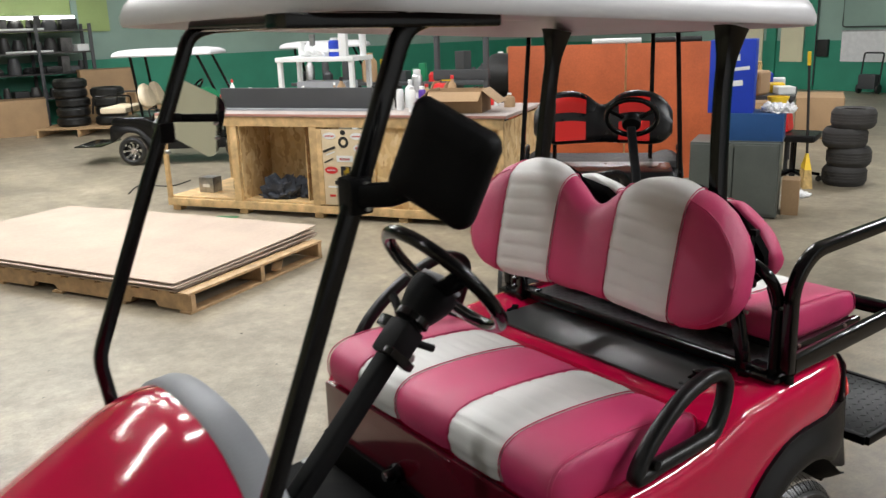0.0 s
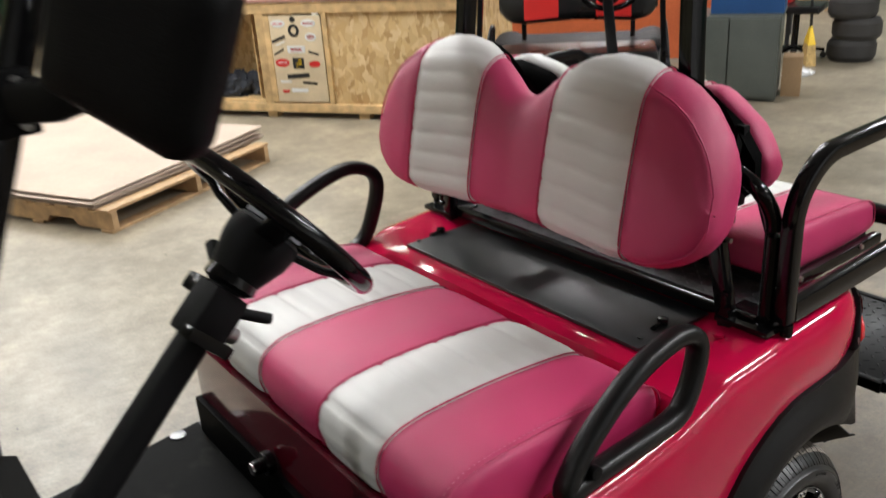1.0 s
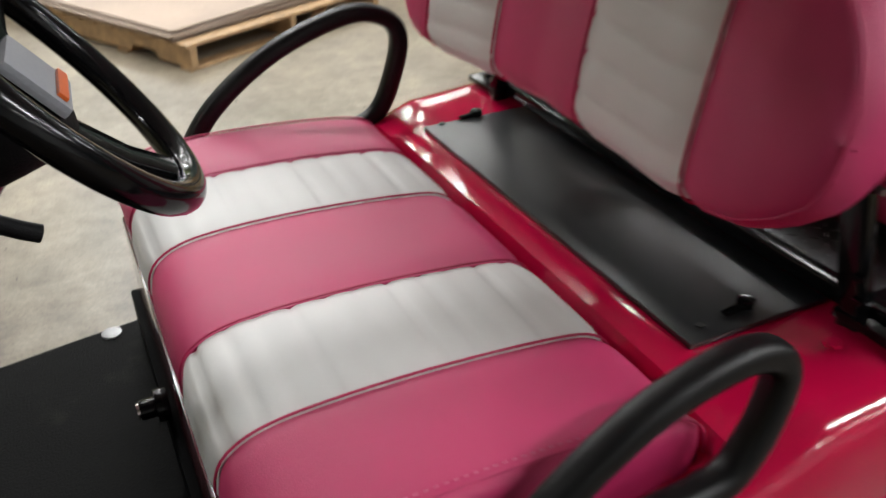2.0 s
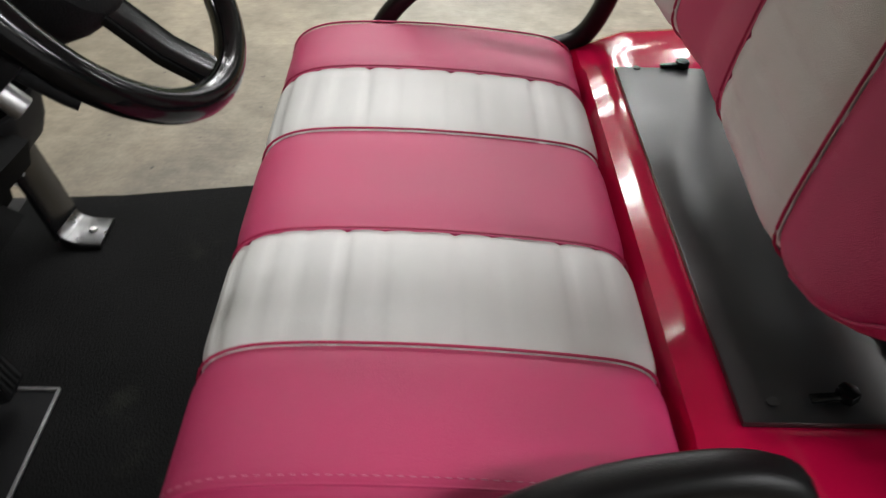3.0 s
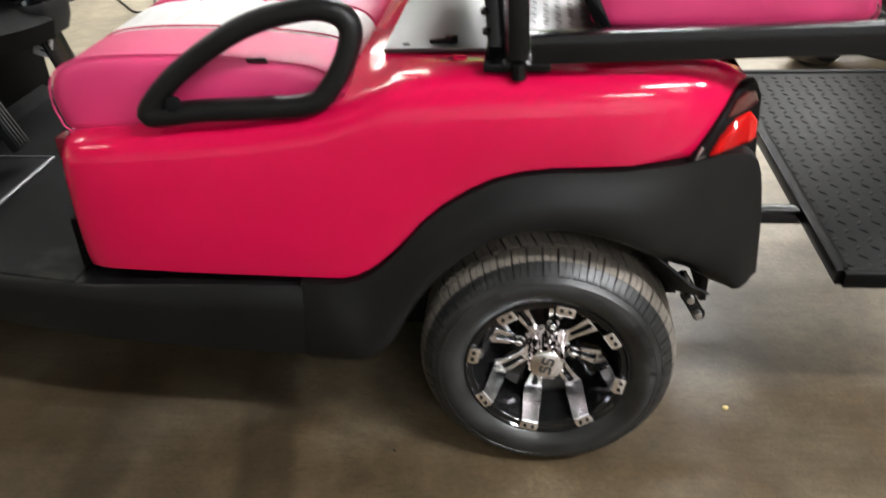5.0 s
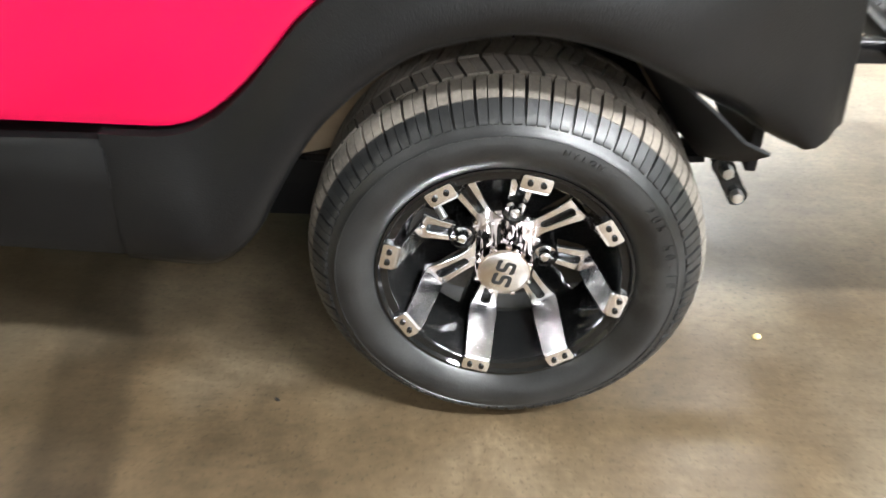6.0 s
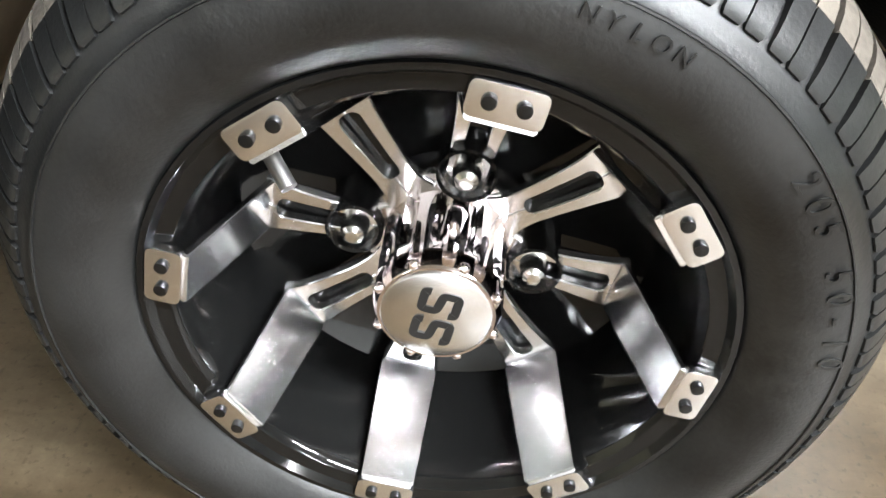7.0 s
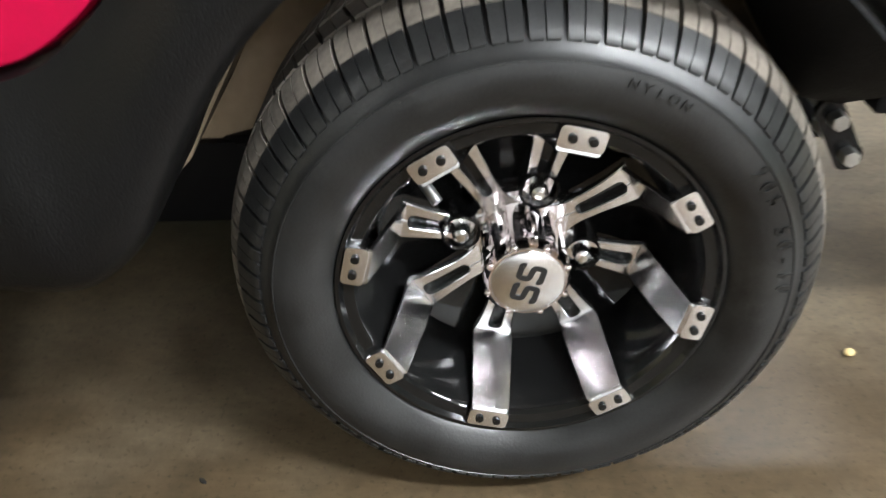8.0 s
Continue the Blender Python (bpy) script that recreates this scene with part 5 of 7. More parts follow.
PW = [M["pink"], M["white"], M["pink"], M["white"], M["pink"]]
SEAT = [(-0.800, 0.644), (-0.824, 0.668), (-0.830, 0.705), (-0.817, 0.742), (-0.780, 0.765), (-0.72, 0.774), (-0.62, 0.775), (-0.52, 0.770), (-0.42, 0.760), (-0.370, 0.749), (-0.342, 0.726), (-0.336, 0.690), (-0.352, 0.660), (-0.5, 0.645), (-0.65, 0.640)]
seat = part("seat_cushion", box((0.42, 0.90, 0.02), (-0.585, YC, 0.652), 0.004), M["plastic"], cart, "pink and white striped vinyl bench cushion")
cushion(seat, [0.080, 0.262, 0.455, 0.685, 0.878, other(0.080)], PW, lambda v: SEAT, lambda v, a, b: Vector((a, v, b)))
part("maker_tag", box((0.032, 0.003, 0.013), (-0.466, 0.0835, 0.7665), 0.0006, (40, 0, 0)), M["ink"], seat, "tiny black sewn tag")


def hump(v):
    """Top of the backrest: two humps with a dip between them, rounded shoulders."""
    u = abs(v - YC)
    return lerp([(0.0, 1.165), (0.03, 1.172), (0.07, 1.205), (0.11, 1.238), (0.16, 1.258), (0.22, 1.268), (0.28, 1.266), (0.33, 1.256), (0.39, 1.232), (0.43, 1.205), (0.465, 1.165), (0.485, 1.13), (0.50, 1.095)], u)


def foot(v):
    u = abs(v - YC)
    return lerp([(0.0, 0.915), (0.2, 0.912), (0.30, 0.905), (0.36, 0.905), (0.41, 0.912), (0.45, 0.930), (0.48, 0.954), (0.50, 0.982)], u)


def back_ring(v):
    z0, z1 = foot(v), hump(v)
    u = abs(v - YC)
    th = lerp([(0, 0.074), (0.05, 0.080), (0.12, 0.088), (0.3, 0.092), (0.42, 0.094), (0.47, 0.090), (0.505, 0.080)], u)
    h = z1 - z0
    r = min(0.035, h * 0.3)
    return [(0.0, z0 + r * 0.4), (th * 0.45, z0 + 0.002), (th * 0.85, z0 + r * 0.6), (th, z0 + r * 1.7), (th * 1.02, z0 + h * 0.5), (th * 0.97, z1 - r * 1.9), (th * 0.82, z1 - r * 0.7), (th * 0.42, z1), (0.0, z1 - r * 0.4), (-0.008, z0 + h * 0.7), (-0.008, z0 + h * 0.3)]


LEAN = math.tan(radians(12))


def place_back(v, a, b):
    return Vector((-0.205 - a + (b - 0.93) * LEAN + 0.012 * max(0, (abs(v - YC) - 0.315) / 0.18), v, b))


back = part("backrest", loft([[place_back(v, d, z) for z in span(foot(v) + 0.02, hump(v) - 0.02, 12)] for d in (0.004, -0.006) for v in (span(0.085, other(0.085), 24) if d > 0 else span(other(0.085), 0.085, 24))], closed=False, cap=False), M["plastic"], cart, "pink and white striped vinyl backrest with two humps")
cushion(back, [0.068, 0.232, 0.455, 0.675, 0.898, other(0.068)], PW, back_ring, place_back, pleat=0.045, n=130, edge_pipe=False)
for F in (lambda v: v, other):
    seam = [(v, foot(v) + 0.020) for v in span(0.20, 0.085, 10)] + [(0.0685, z) for z in span(foot(0.068) + 0.030, hump(0.068) - 0.030, 8)] + [(v, hump(v) - 0.020) for v in span(0.085, 0.228, 14)]
    part("piping", tube([place_back(F(v), 0.078, z) for v, z in seam], 0.0020, 6), M["pink"], back, "pink seam round the end of the backrest")
# black shell behind it
shell = loft([[place_back(v, d, z) for z in span(foot(v) + 0.006, hump(v) - 0.008, 10)] + [place_back(v, d - 0.020, z) for z in span(hump(v) - 0.03, foot(v) + 0.03, 10)] for v in span(0.098, other(0.098), 28) for d in (-0.008,)])
part("back_shell", shell, M["deepblack"], back, "black plastic backrest shell", smooth=60)

# rear-facing bench: steel kit, cushion, backrest, foot plate
REAR = [(0.075, 0.800), (0.055, 0.83), (0.056, 0.862), (0.075, 0.884), (0.12, 0.892), (0.20, 0.890), (0.30, 0.885), (0.40, 0.878), (0.455, 0.862), (0.475, 0.835), (0.465, 0.802), (0.35, 0.792), (0.2, 0.792)]
rear = part("rear_cushion", box((0.38, 0.86, 0.02), (0.26, YC, 0.79), 0.004), M["plastic"], cart, "pink and white striped rear bench cushion")
cushion(rear, [0.125, 0.285, 0.465, 0.665, 0.845, other(0.125)], PW, lambda v: REAR, lambda v, a, b: Vector((a, v, b)), n=120)


def rear_hump(v):
    return lerp([(0.0, 1.13), (0.05, 1.14), (0.12, 1.18), (0.22, 1.20), (0.32, 1.185), (0.40, 1.13), (0.45, 1.05)], abs(v - YC))


def rear_ring(v):
    z0, z1 = lerp([(0, 0.955), (0.3, 0.955), (0.38, 0.975), (0.42, 0.995), (0.45, 1.025)], abs(v - YC)), rear_hump(v)
    h, th = z1 - z0, lerp([(0, 0.085), (0.35, 0.085), (0.42, 0.07), (0.45, 0.05)], abs(v - YC))
    r = min(0.03, h * 0.3)
    return [(0.0, z0 + r * 0.4), (th * 0.45, z0 + 0.002), (th * 0.85, z0 + r * 0.6), (th, z0 + r * 1.7), (th, z0 + h * 0.5), (th * 0.97, z1 - r * 1.9), (th * 0.82, z1 - r * 0.7), (th * 0.42, z1), (0.0, z1 - r * 0.4), (-0.006, z0 + h * 0.5)]


rback = part("rear_backrest", box((0.02, 0.80, 0.16), (-0.008, YC, 1.05), 0.006), M["plastic"], cart, "pink and white striped rear backrest")
cushion(rback, [0.13, 0.285, 0.465, 0.665, 0.845, other(0.13)], PW, rear_ring, lambda v, a, b: Vector((0.014 + a - (b - 1.0) * 0.06, v, b)), n=100, edge_pipe=False)
shell = loft([[Vector((0.004 - d - (z - 1.0) * 0.06, v, z)) for d, z in [(0.0, z) for z in span(lerp([(0, 0.955), (0.38, 0.970), (0.44, 1.015)], abs(v - YC)), rear_hump(v) - 0.006, 10)] + [(0.020, z) for z in span(rear_hump(v) - 0.02, lerp([(0, 0.965), (0.38, 0.985), (0.44, 1.03)], abs(v - YC)), 10)]] for v in span(0.136, other(0.136), 26)])
part("rear_shell", shell, M["deepblack"], rback, "black rear backrest shell", smooth=60)

# load tray behind the front seat
part("load_tray", box((0.215, 0.755, 0.008), (-0.173, 0.5625, 0.7475), 0.003), M["traymat"], cart, "smooth black load tray mat")
for y in (0.20, 0.925):
    part("tray_hole", cyl(0.006, 0.002, (-0.245, y + 0.01, 0.7525), "z", 12), M["ink"], cart, "small screw hole")
    part("tray_hook", sweep([(-0.205, y + 0.015, 0.753), (-0.17, y + 0.015, 0.757), (-0.165, y + 0.03, 0.757)], square_ring(0.010, 0.008, 0.002, 1)), M["gloss"], cart, "small black hook")
    part("hook_bolt", cyl(0.012, 0.012, (-0.168, y + 0.018, 0.757), "z", 6, 0.002), M["gloss"], cart, "black bolt head")
part("deck_plug", cyl(0.011, 0.004, (-0.145, 0.105, 0.762), "z", 16, 0.0015), M["paint"], cart, "round cerise body plug")
for flip in (0, 1):
    F = (lambda y: other(y)) if flip else (lambda y: y)
    # lower side rail, arm rail with its post, inner post that carries both backrests
    part("side_rail", sweep([(-0.035, F(0.03), 0.800), (0.52, F(0.03), 0.812)], square_ring(0.03, 0.044, 0.004, 2), up=(0, 0, 1)), M["gloss"], cart, "black square tube side rail")
    part("arm_rail", sweep(corner_path([(-0.052, F(0.03), 0.785), (-0.055, F(0.03), 1.02), (0.02, F(0.03), 1.092), (0.50, F(0.03), 1.105), (0.555, F(0.03), 1.06), (0.54, F(0.03), 0.83)], 0.05, 6), square_ring(0.032, 0.032, 0.006, 2), up=(0, 1, 0)), M["gloss"], cart, "black tube arm rail")
    part("seat_post", sweep([(-0.085, F(0.125), 0.745), (-0.105, F(0.165), 1.0), (-0.07, F(0.19), 1.08)], square_ring(0.03, 0.03, 0.004, 2), up=(0, 1, 0)), M["gloss"], cart, "black steel seat post")
    part("seat_post", tube(corner_path([(-0.058, F(0.064), 0.770), (-0.056, F(0.064), 0.985), (-0.095, F(0.075), 1.045), (-0.085, F(0.13), 1.065)], 0.05, 6), 0.0155, 14), M["gloss"], cart, "black steel tube curving to the backrests")
    part("seat_bracket", sweep([(-0.012, F(0.112), 0.99), (0.085, F(0.112), 0.785), (0.45, F(0.112), 0.785)], square_ring(0.026, 0.022, 0.003, 2), up=(0, 1, 0)), M["gloss"], cart, "black seat bracket")
    for x, z in ((-0.105, 0.80), (-0.108, 0.83), (-0.09, 0.93), (-0.098, 0.98), (-0.102, 0.955)):
        part("frame_bolt", cyl(0.0055, 0.014, (x, F(0.106 + 0.157 * (z - 0.745)), z), "y", 6, 0.001), M["steel"] if z > 0.9 else M["gloss"], cart, "frame bolt")
    part("post_base", box((0.10, 0.115, 0.012), (-0.055, F(0.088), 0.769), 0.003), M["gloss"], cart, "black steel post base plate")
    part("foot_bolt", cyl(0.012, 0.025, (-0.052, F(0.022), 0.768), "z", 8, 0.002), M["gloss"], cart, "black bolt under the post")
    for x in (0.12, 0.36):
        part("frame_bolt", cyl(0.006, 0.006, (x, F(0.099), 0.792), "y", 8, 0.001), M["bolt"], cart, "zinc bolt")
part("base_rail", sweep([(-0.066, 0.075, 0.772), (-0.066, other(0.075), 0.772)], square_ring(0.026, 0.024, 0.003, 2)), M["gloss"], cart, "black steel base rail across the deck")
part("cross_tube", sweep([(-0.11, 0.12, 0.985), (-0.11, other(0.12), 0.985)], square_ring(0.03, 0.03, 0.004, 2)), M["gloss"], cart, "black cross tube")
part("rear_rail", sweep([(0.53, 0.03, 0.812), (0.53, other(0.03), 0.812)], square_ring(0.03, 0.04, 0.004, 2)), M["gloss"], cart, "black rear cross rail")


def tread_plate(name, x0, x1, y0, y1, z, material, label, step=0.030, lug=(0.020, 0.0055), cut=None):
    """Checker plate: a sheet with raised slanted lugs, alternating in direction."""
    ob = part(name, box((x1 - x0, y1 - y0, 0.005), ((x0 + x1) / 2, (y0 + y1) / 2, z), 0.001), material, cart, label)
    bm = bmesh.new()
    ny, nx = int((y1 - y0) / step), int((x1 - x0) / step)
    for i in range(nx):
        for j in range(ny):
            x, y = x0 + (i + 0.5) * step, y0 + (j + 0.5) * step
            a = radians(45 if (i + j) % 2 else -45)
            d, s = Vector((math.cos(a), math.sin(a), 0)), Vector((-math.sin(a), math.cos(a), 0))
            c = Vector((x, y, z + 0.0025))
            base = [bm.verts.new(c + d * lug[0] * u + s * lug[1] * w) for u, w in ((-0.5, 0), (-0.2, -0.5), (0.2, -0.5), (0.5, 0), (0.2, 0.5), (-0.2, 0.5))]
            t0, t1 = bm.verts.new(c + d * lug[0] * -0.28 + Vector((0, 0, 0.0017))), bm.verts.new(c + d * lug[0] * 0.28 + Vector((0, 0, 0.0017)))
            for f in ((base[0], base[1], t0), (base[1], base[2], t1, t0), (base[2], base[3], t1), (base[3], base[4], t1), (base[4], base[5], t0, t1), (base[5], base[0], t0)):
                bm.faces.new(f)
    bmesh.ops.recalc_face_normals(bm, faces=bm.faces)
    tagged(part("checker_lug", bm, material, ob, "raised checker lugs"), kind="stuff")
    return ob


# glossy black plate; the grey base colour stands for its sheen
tread_plate("kit_floor", -0.064, 0.125, 0.12, other(0.12), 0.765, step=0.0215, lug=(0.0165, 0.0045), material= mat("sheen_grey_checker_plate", (0.13, 0.13, 0.135), 0.30, 0.45, 0.12, 6, 0.1, 200, spread=0.06, spec=0.7, worn=(0.07, 0.07, 0.073), worn_at=0.6), label="black checker plate floor, greyed for its sheen")
fp = tread_plate("foot_plate", 0.49, 0.92, 0.07, other(0.07), 0.400, M["stepplate"], "satin black checker foot plate")
for a, b in (((0.488, 0.065), (0.488, other(0.065))), ((0.925, 0.065), (0.925, other(0.065))), ((0.488, 0.065), (0.925, 0.065)), ((0.488, other(0.065)), (0.925, other(0.065)))):
    part("plate_frame", sweep([(*a, 0.392), (*b, 0.392)], square_ring(0.024, 0.028, 0.003, 2)), M["stepplate"], fp, "black plate frame")
for flip in (0, 1):
    F = (lambda y: other(y)) if flip else (lambda y: y)
    part("plate_arm", sweep([(0.30, F(0.30), 0.385), (0.50, F(0.30), 0.385)], square_ring(0.03, 0.03, 0.004, 2)), M["gloss"], fp, "black support arm")

# hip handles beside the seat
for flip in (0, 1):
    F = (lambda y: other(y)) if flip else (lambda y: y)
    c = [(-0.634, 0.706), (-0.575, 0.766), (-0.47, 0.830), (-0.375, 0.856), (-0.322, 0.852), (-0.301, 0.828), (-0.310, 0.788), (-0.336, 0.744), (-0.37, 0.716), (-0.45, 0.709), (-0.55, 0.705), (-0.612, 0.698)]
    if flip:        # the far handle is a taller one
        c = [(-0.690, 0.715), (-0.630, 0.806), (-0.51, 0.892), (-0.37, 0.938), (-0.292, 0.924), (-0.264, 0.880), (-0.280, 0.80), (-0.31, 0.735), (-0.36, 0.708), (-0.45, 0.700), (-0.55, 0.696), (-0.65, 0.692)]
    path = [Vector((x, F(0.026 + 0.02 * min(1, (z - 0.69) / 0.18)), z)) for x, z in c]
    part("hip_handle", sweep(smooth_path(path, 5, True), square_ring(0.034, 0.038, 0.013, 3), True, up=(0, 1, 0)), M["fender"], cart, "matt black moulded hip handle", smooth=60)
    part("handle_boss", cyl(0.012, 0.012, (-0.585, F(0.012), 0.722), "y", 16, 0.003), M["plastic"], cart, "round handle boss")
    if flip:
        part("mat_washer", cyl(0.019, 0.004, (-0.90, F(0.045), 0.390), "z", 20, 0.001), M["darksteel"], cart, "steel washer and screw")


# ---- the workshop round the cart ----
def local(x, y, deg, z=0.0):
    return pose(x, y, z, 0, 0, deg)


def pallet(at):
    ob = thing("pallet", "long weathered softwood pallet lying on the concrete floor", "pallet", at)
    L = 2.35
    for x in (0.02, 0.69, 1.36):
        bm = bmesh.new()
        ol = [(0, 0.016), (0.28, 0.016), (0.31, 0.055), (0.50, 0.055), (0.53, 0.016), (1.2, 0.016), (1.23, 0.055), (1.42, 0.055), (1.45, 0.016), (L, 0.016), (L, 0.118), (0, 0.118)]
        prism(ol, 0.04, Matrix.Translation((x, 0, 0)) @ Matrix.Rotation(radians(90), 4, "Z") @ Matrix.Translation((0, -0.02, 0)), 0.002, 1, bm)
        part("stringer", bm, M["palletwood"], ob)
    for i, y in enumerate(span(0.05, L - 0.05, 15)):
        part("deck_board", box((1.40, 0.095, 0.016), (0.69 + rnd.uniform(-0.008, 0.008), y, 0.126), 0.002, (0, 0, rnd.uniform(-0.5, 0.5))), M["palletwood"], ob)
    for y in (0.05, 0.6, 1.2, 1.8, L - 0.05):
        part("base_board", box((1.40, 0.09, 0.016), (0.69, y, 0.008), 0.002), M["palletwood"], ob)
    part("loose_slat", box((0.34, 0.07, 0.012), (1.02, 0.12, 0.09), 0.002, (0, -18, 30)), M["palletwood"], ob, "split slat hanging loose")


def card_stack(at):
    ob = thing("cardboard_sheets", "stack of large flat cardboard sheets lying on the pallet", "cardboard", at)
    for k in range(4):
        bm = bmesh.new()
        rows = []
        ox, oy = rnd.uniform(-0.02, 0.02), rnd.uniform(-0.03, 0.03)
        for i in range(15):
            row = []
            for j in range(21):
                u, v = i / 14, j / 20
                z = 0.140 + 0.0165 * k + 0.004 * math.sin(5 * u + k) * math.sin(4 * v + 2 * k) + 0.010 * k * u * u * (1 - v)
                if k == 3 and abs(u + 0.05 * v - 0.47) < 0.03:
                    z -= 0.002
                row.append(Vector((-0.02 + ox + 1.50 * u, 0.12 + oy + 2.72 * v, z)))
            rows.append(row)
        loft(rows, closed=False, cap=False, bm=bm)
        bmesh.ops.solidify(bm, geom=bm.faces[:], thickness=0.0055)
        bmesh.ops.recalc_face_normals(bm, faces=bm.faces)
        part("sheet", bm, M["card"], ob, "flat brown corrugated sheet")


PAL = local(-0.265, 3.81, 26.1)
pallet(PAL)
card_stack(PAL)

# workbench of studs and strand board
BENCH = local(1.17, 6.37, -58.2)
bench = thing("workbench", "large pine and strand board workbench with open bays", "workbench", BENCH)
BW = (-0.80, 2.63)
BD = 1.05
part("top", box((BW[1] - BW[0] + 0.06, BD + 0.06, 0.028), ((BW[0] + BW[1]) / 2, BD / 2, 0.930), 0.003), mat("worn_bench_top", (0.42, 0.36, 0.33), 0.5, 0, 0.15, 4, 0.1, 90), bench, "worn grey-brown bench top")
part("top_edge", box((BW[1] - BW[0] + 0.06, 0.004, 0.02), ((BW[0] + BW[1]) / 2, -0.034, 0.932), 0.001), mat("faded_red_edge", (0.42, 0.20, 0.16), 0.6), bench, "faded red edge band")
part("fascia", box((BW[1] - BW[0], 0.038, 0.085), ((BW[0] + BW[1]) / 2, 0.0, 0.872), 0.004), M["pine"], bench, "pine fascia board")
part("fascia", box((BW[1] - BW[0], 0.038, 0.085), ((BW[0] + BW[1]) / 2, BD, 0.872), 0.004), M["pine"], bench, "pine fascia board")
part("sill", box((BW[1] - BW[0], 0.038, 0.07), ((BW[0] + BW[1]) / 2, 0.0, 0.085), 0.004), M["pine"], bench, "pine bottom rail")
part("bottom_shelf", box((BW[1] - BW[0] - 0.02, BD - 0.04, 0.016), ((BW[0] + BW[1]) / 2, BD / 2, 0.128), 0.002), M["pine"], bench, "pale bottom shelf")
for u in (-0.78, 0.02, 0.86, 1.44, 2.61):
    for y in (0.0, BD):
        part("post", box((0.075 if u in (0.02, 0.86) else 0.04, 0.036, 0.71), (u, y + (0.004 if y == 0 else 0), 0.475), 0.004), M["pine"], bench, "pine stud")
for u in (-0.72, 0.05, 0.86, 1.7, 2.55):
    part("foot", box((0.09, 0.09, 0.05), (u, 0.05, 0.025), 0.004), M["pine"], bench, "pine foot block")
    part("foot", box((0.09, 0.09, 0.05), (u, BD - 0.05, 0.025), 0.004), M["pine"], bench, "pine foot block")
part("bay_back", box((0.80, 0.012, 0.70), (0.44, 0.52, 0.485), 0.001), M["osb"], bench, "strand board bay back")
part("bay_side", box((0.012, 0.50, 0.70), (0.066, 0.27, 0.485), 0.001), M["osb"], bench, "strand board bay side")
part("bay_side", box((0.012, 0.42, 0.70), (0.72, 0.30, 0.485), 0.001), M["osb"], bench, "strand board bay side")
part("front_panel", box((1.13, 0.012, 0.71), (2.02, 0.016, 0.475), 0.001), M["osb"], bench, "strand board front panel")
part("end_panel", box((0.012, BD - 0.05, 0.78), (2.625, BD / 2, 0.50), 0.001), M["osb"], bench, "strand board end panel")
door = part("sticker_door", box((0.50, 0.016, 0.68), (1.16, -0.006, 0.475), 0.003), mat("pale_birch_ply", (0.66, 0.54, 0.36), 0.55, 0, 0.08, 5, 0.1, 90), bench, "pale plywood door covered in stickers")
part("door_bar", box((0.05, 0.02, 0.68), (0.925, -0.012, 0.475), 0.003), M["pine"], door, "pine door stile")
# stickers: ovals, bars and a round dial, plain shapes in their colours
cols = {"w": M["whiteenamel"], "r": M["red"], "k": M["ink"], "y": M["yellow"]}


def sticker(kind, u, z, w, h, c, tilt=0):
    m = pose(u, -0.016, z, 0, tilt, 0)
    if kind == "oval":
        bm = bmesh.new()
        prism([(w / 2 * math.cos(2 * math.pi * i / 28), h / 2 * math.sin(2 * math.pi * i / 28)) for i in range(28)], 0.002, Matrix.Translation((0, -0.0015, 0)), 0, bm=bm)
    elif kind == "ring":
        bm = lathe([(w / 4, 0), (w / 4, -0.002), (w / 2, -0.002), (w / 2, 0)], 28)
    else:
        bm = box((w, 0.002, h), (0, -0.0005, 0), 0)
    part("sticker", bm, cols[c], door, at=m)


for a in (("oval", 1.03, 0.755, 0.13, 0.06, "w"), ("oval", 1.30, 0.755, 0.13, 0.06, "w"), ("bar", 1.03, 0.753, 0.09, 0.012, "r"), ("bar", 1.30, 0.753, 0.09, 0.012, "r"), ("ring", 1.165, 0.70, 0.10, 0.10, "k"), ("oval", 1.165, 0.785, 0.05, 0.045, "k"),
          ("bar", 1.02, 0.635, 0.13, 0.022, "k", -20), ("bar", 1.03, 0.60, 0.09, 0.012, "w", -20), ("oval", 1.31, 0.65, 0.10, 0.065, "w"), ("oval", 1.31, 0.65, 0.07, 0.035, "r"), ("bar", 1.17, 0.555, 0.16, 0.055, "w"), ("bar", 1.17, 0.552, 0.10, 0.022, "r"),
          ("oval", 1.03, 0.45, 0.13, 0.065, "r"), ("bar", 1.03, 0.45, 0.08, 0.012, "w"), ("bar", 1.175, 0.445, 0.10, 0.085, "k"), ("bar", 1.19, 0.455, 0.03, 0.05, "y"), ("bar", 1.165, 0.43, 0.03, 0.04, "y"), ("oval", 1.32, 0.44, 0.10, 0.05, "r"), ("bar", 1.32, 0.525, 0.09, 0.016, "k", 15),
          ("bar", 1.16, 0.345, 0.20, 0.035, "k", -4), ("bar", 1.04, 0.30, 0.10, 0.016, "w"), ("bar", 1.26, 0.29, 0.13, 0.018, "k", 4), ("bar", 1.16, 0.23, 0.15, 0.03, "w"), ("bar", 1.01, 0.535, 0.10, 0.014, "k", -25), ("bar", 1.03, 0.22, 0.06, 0.02, "r")):
    sticker(*a)


def on_bench(u, y, z=0.0, deg=0.0):
    return BENCH @ pose(u, y, z, 0, 0, deg)


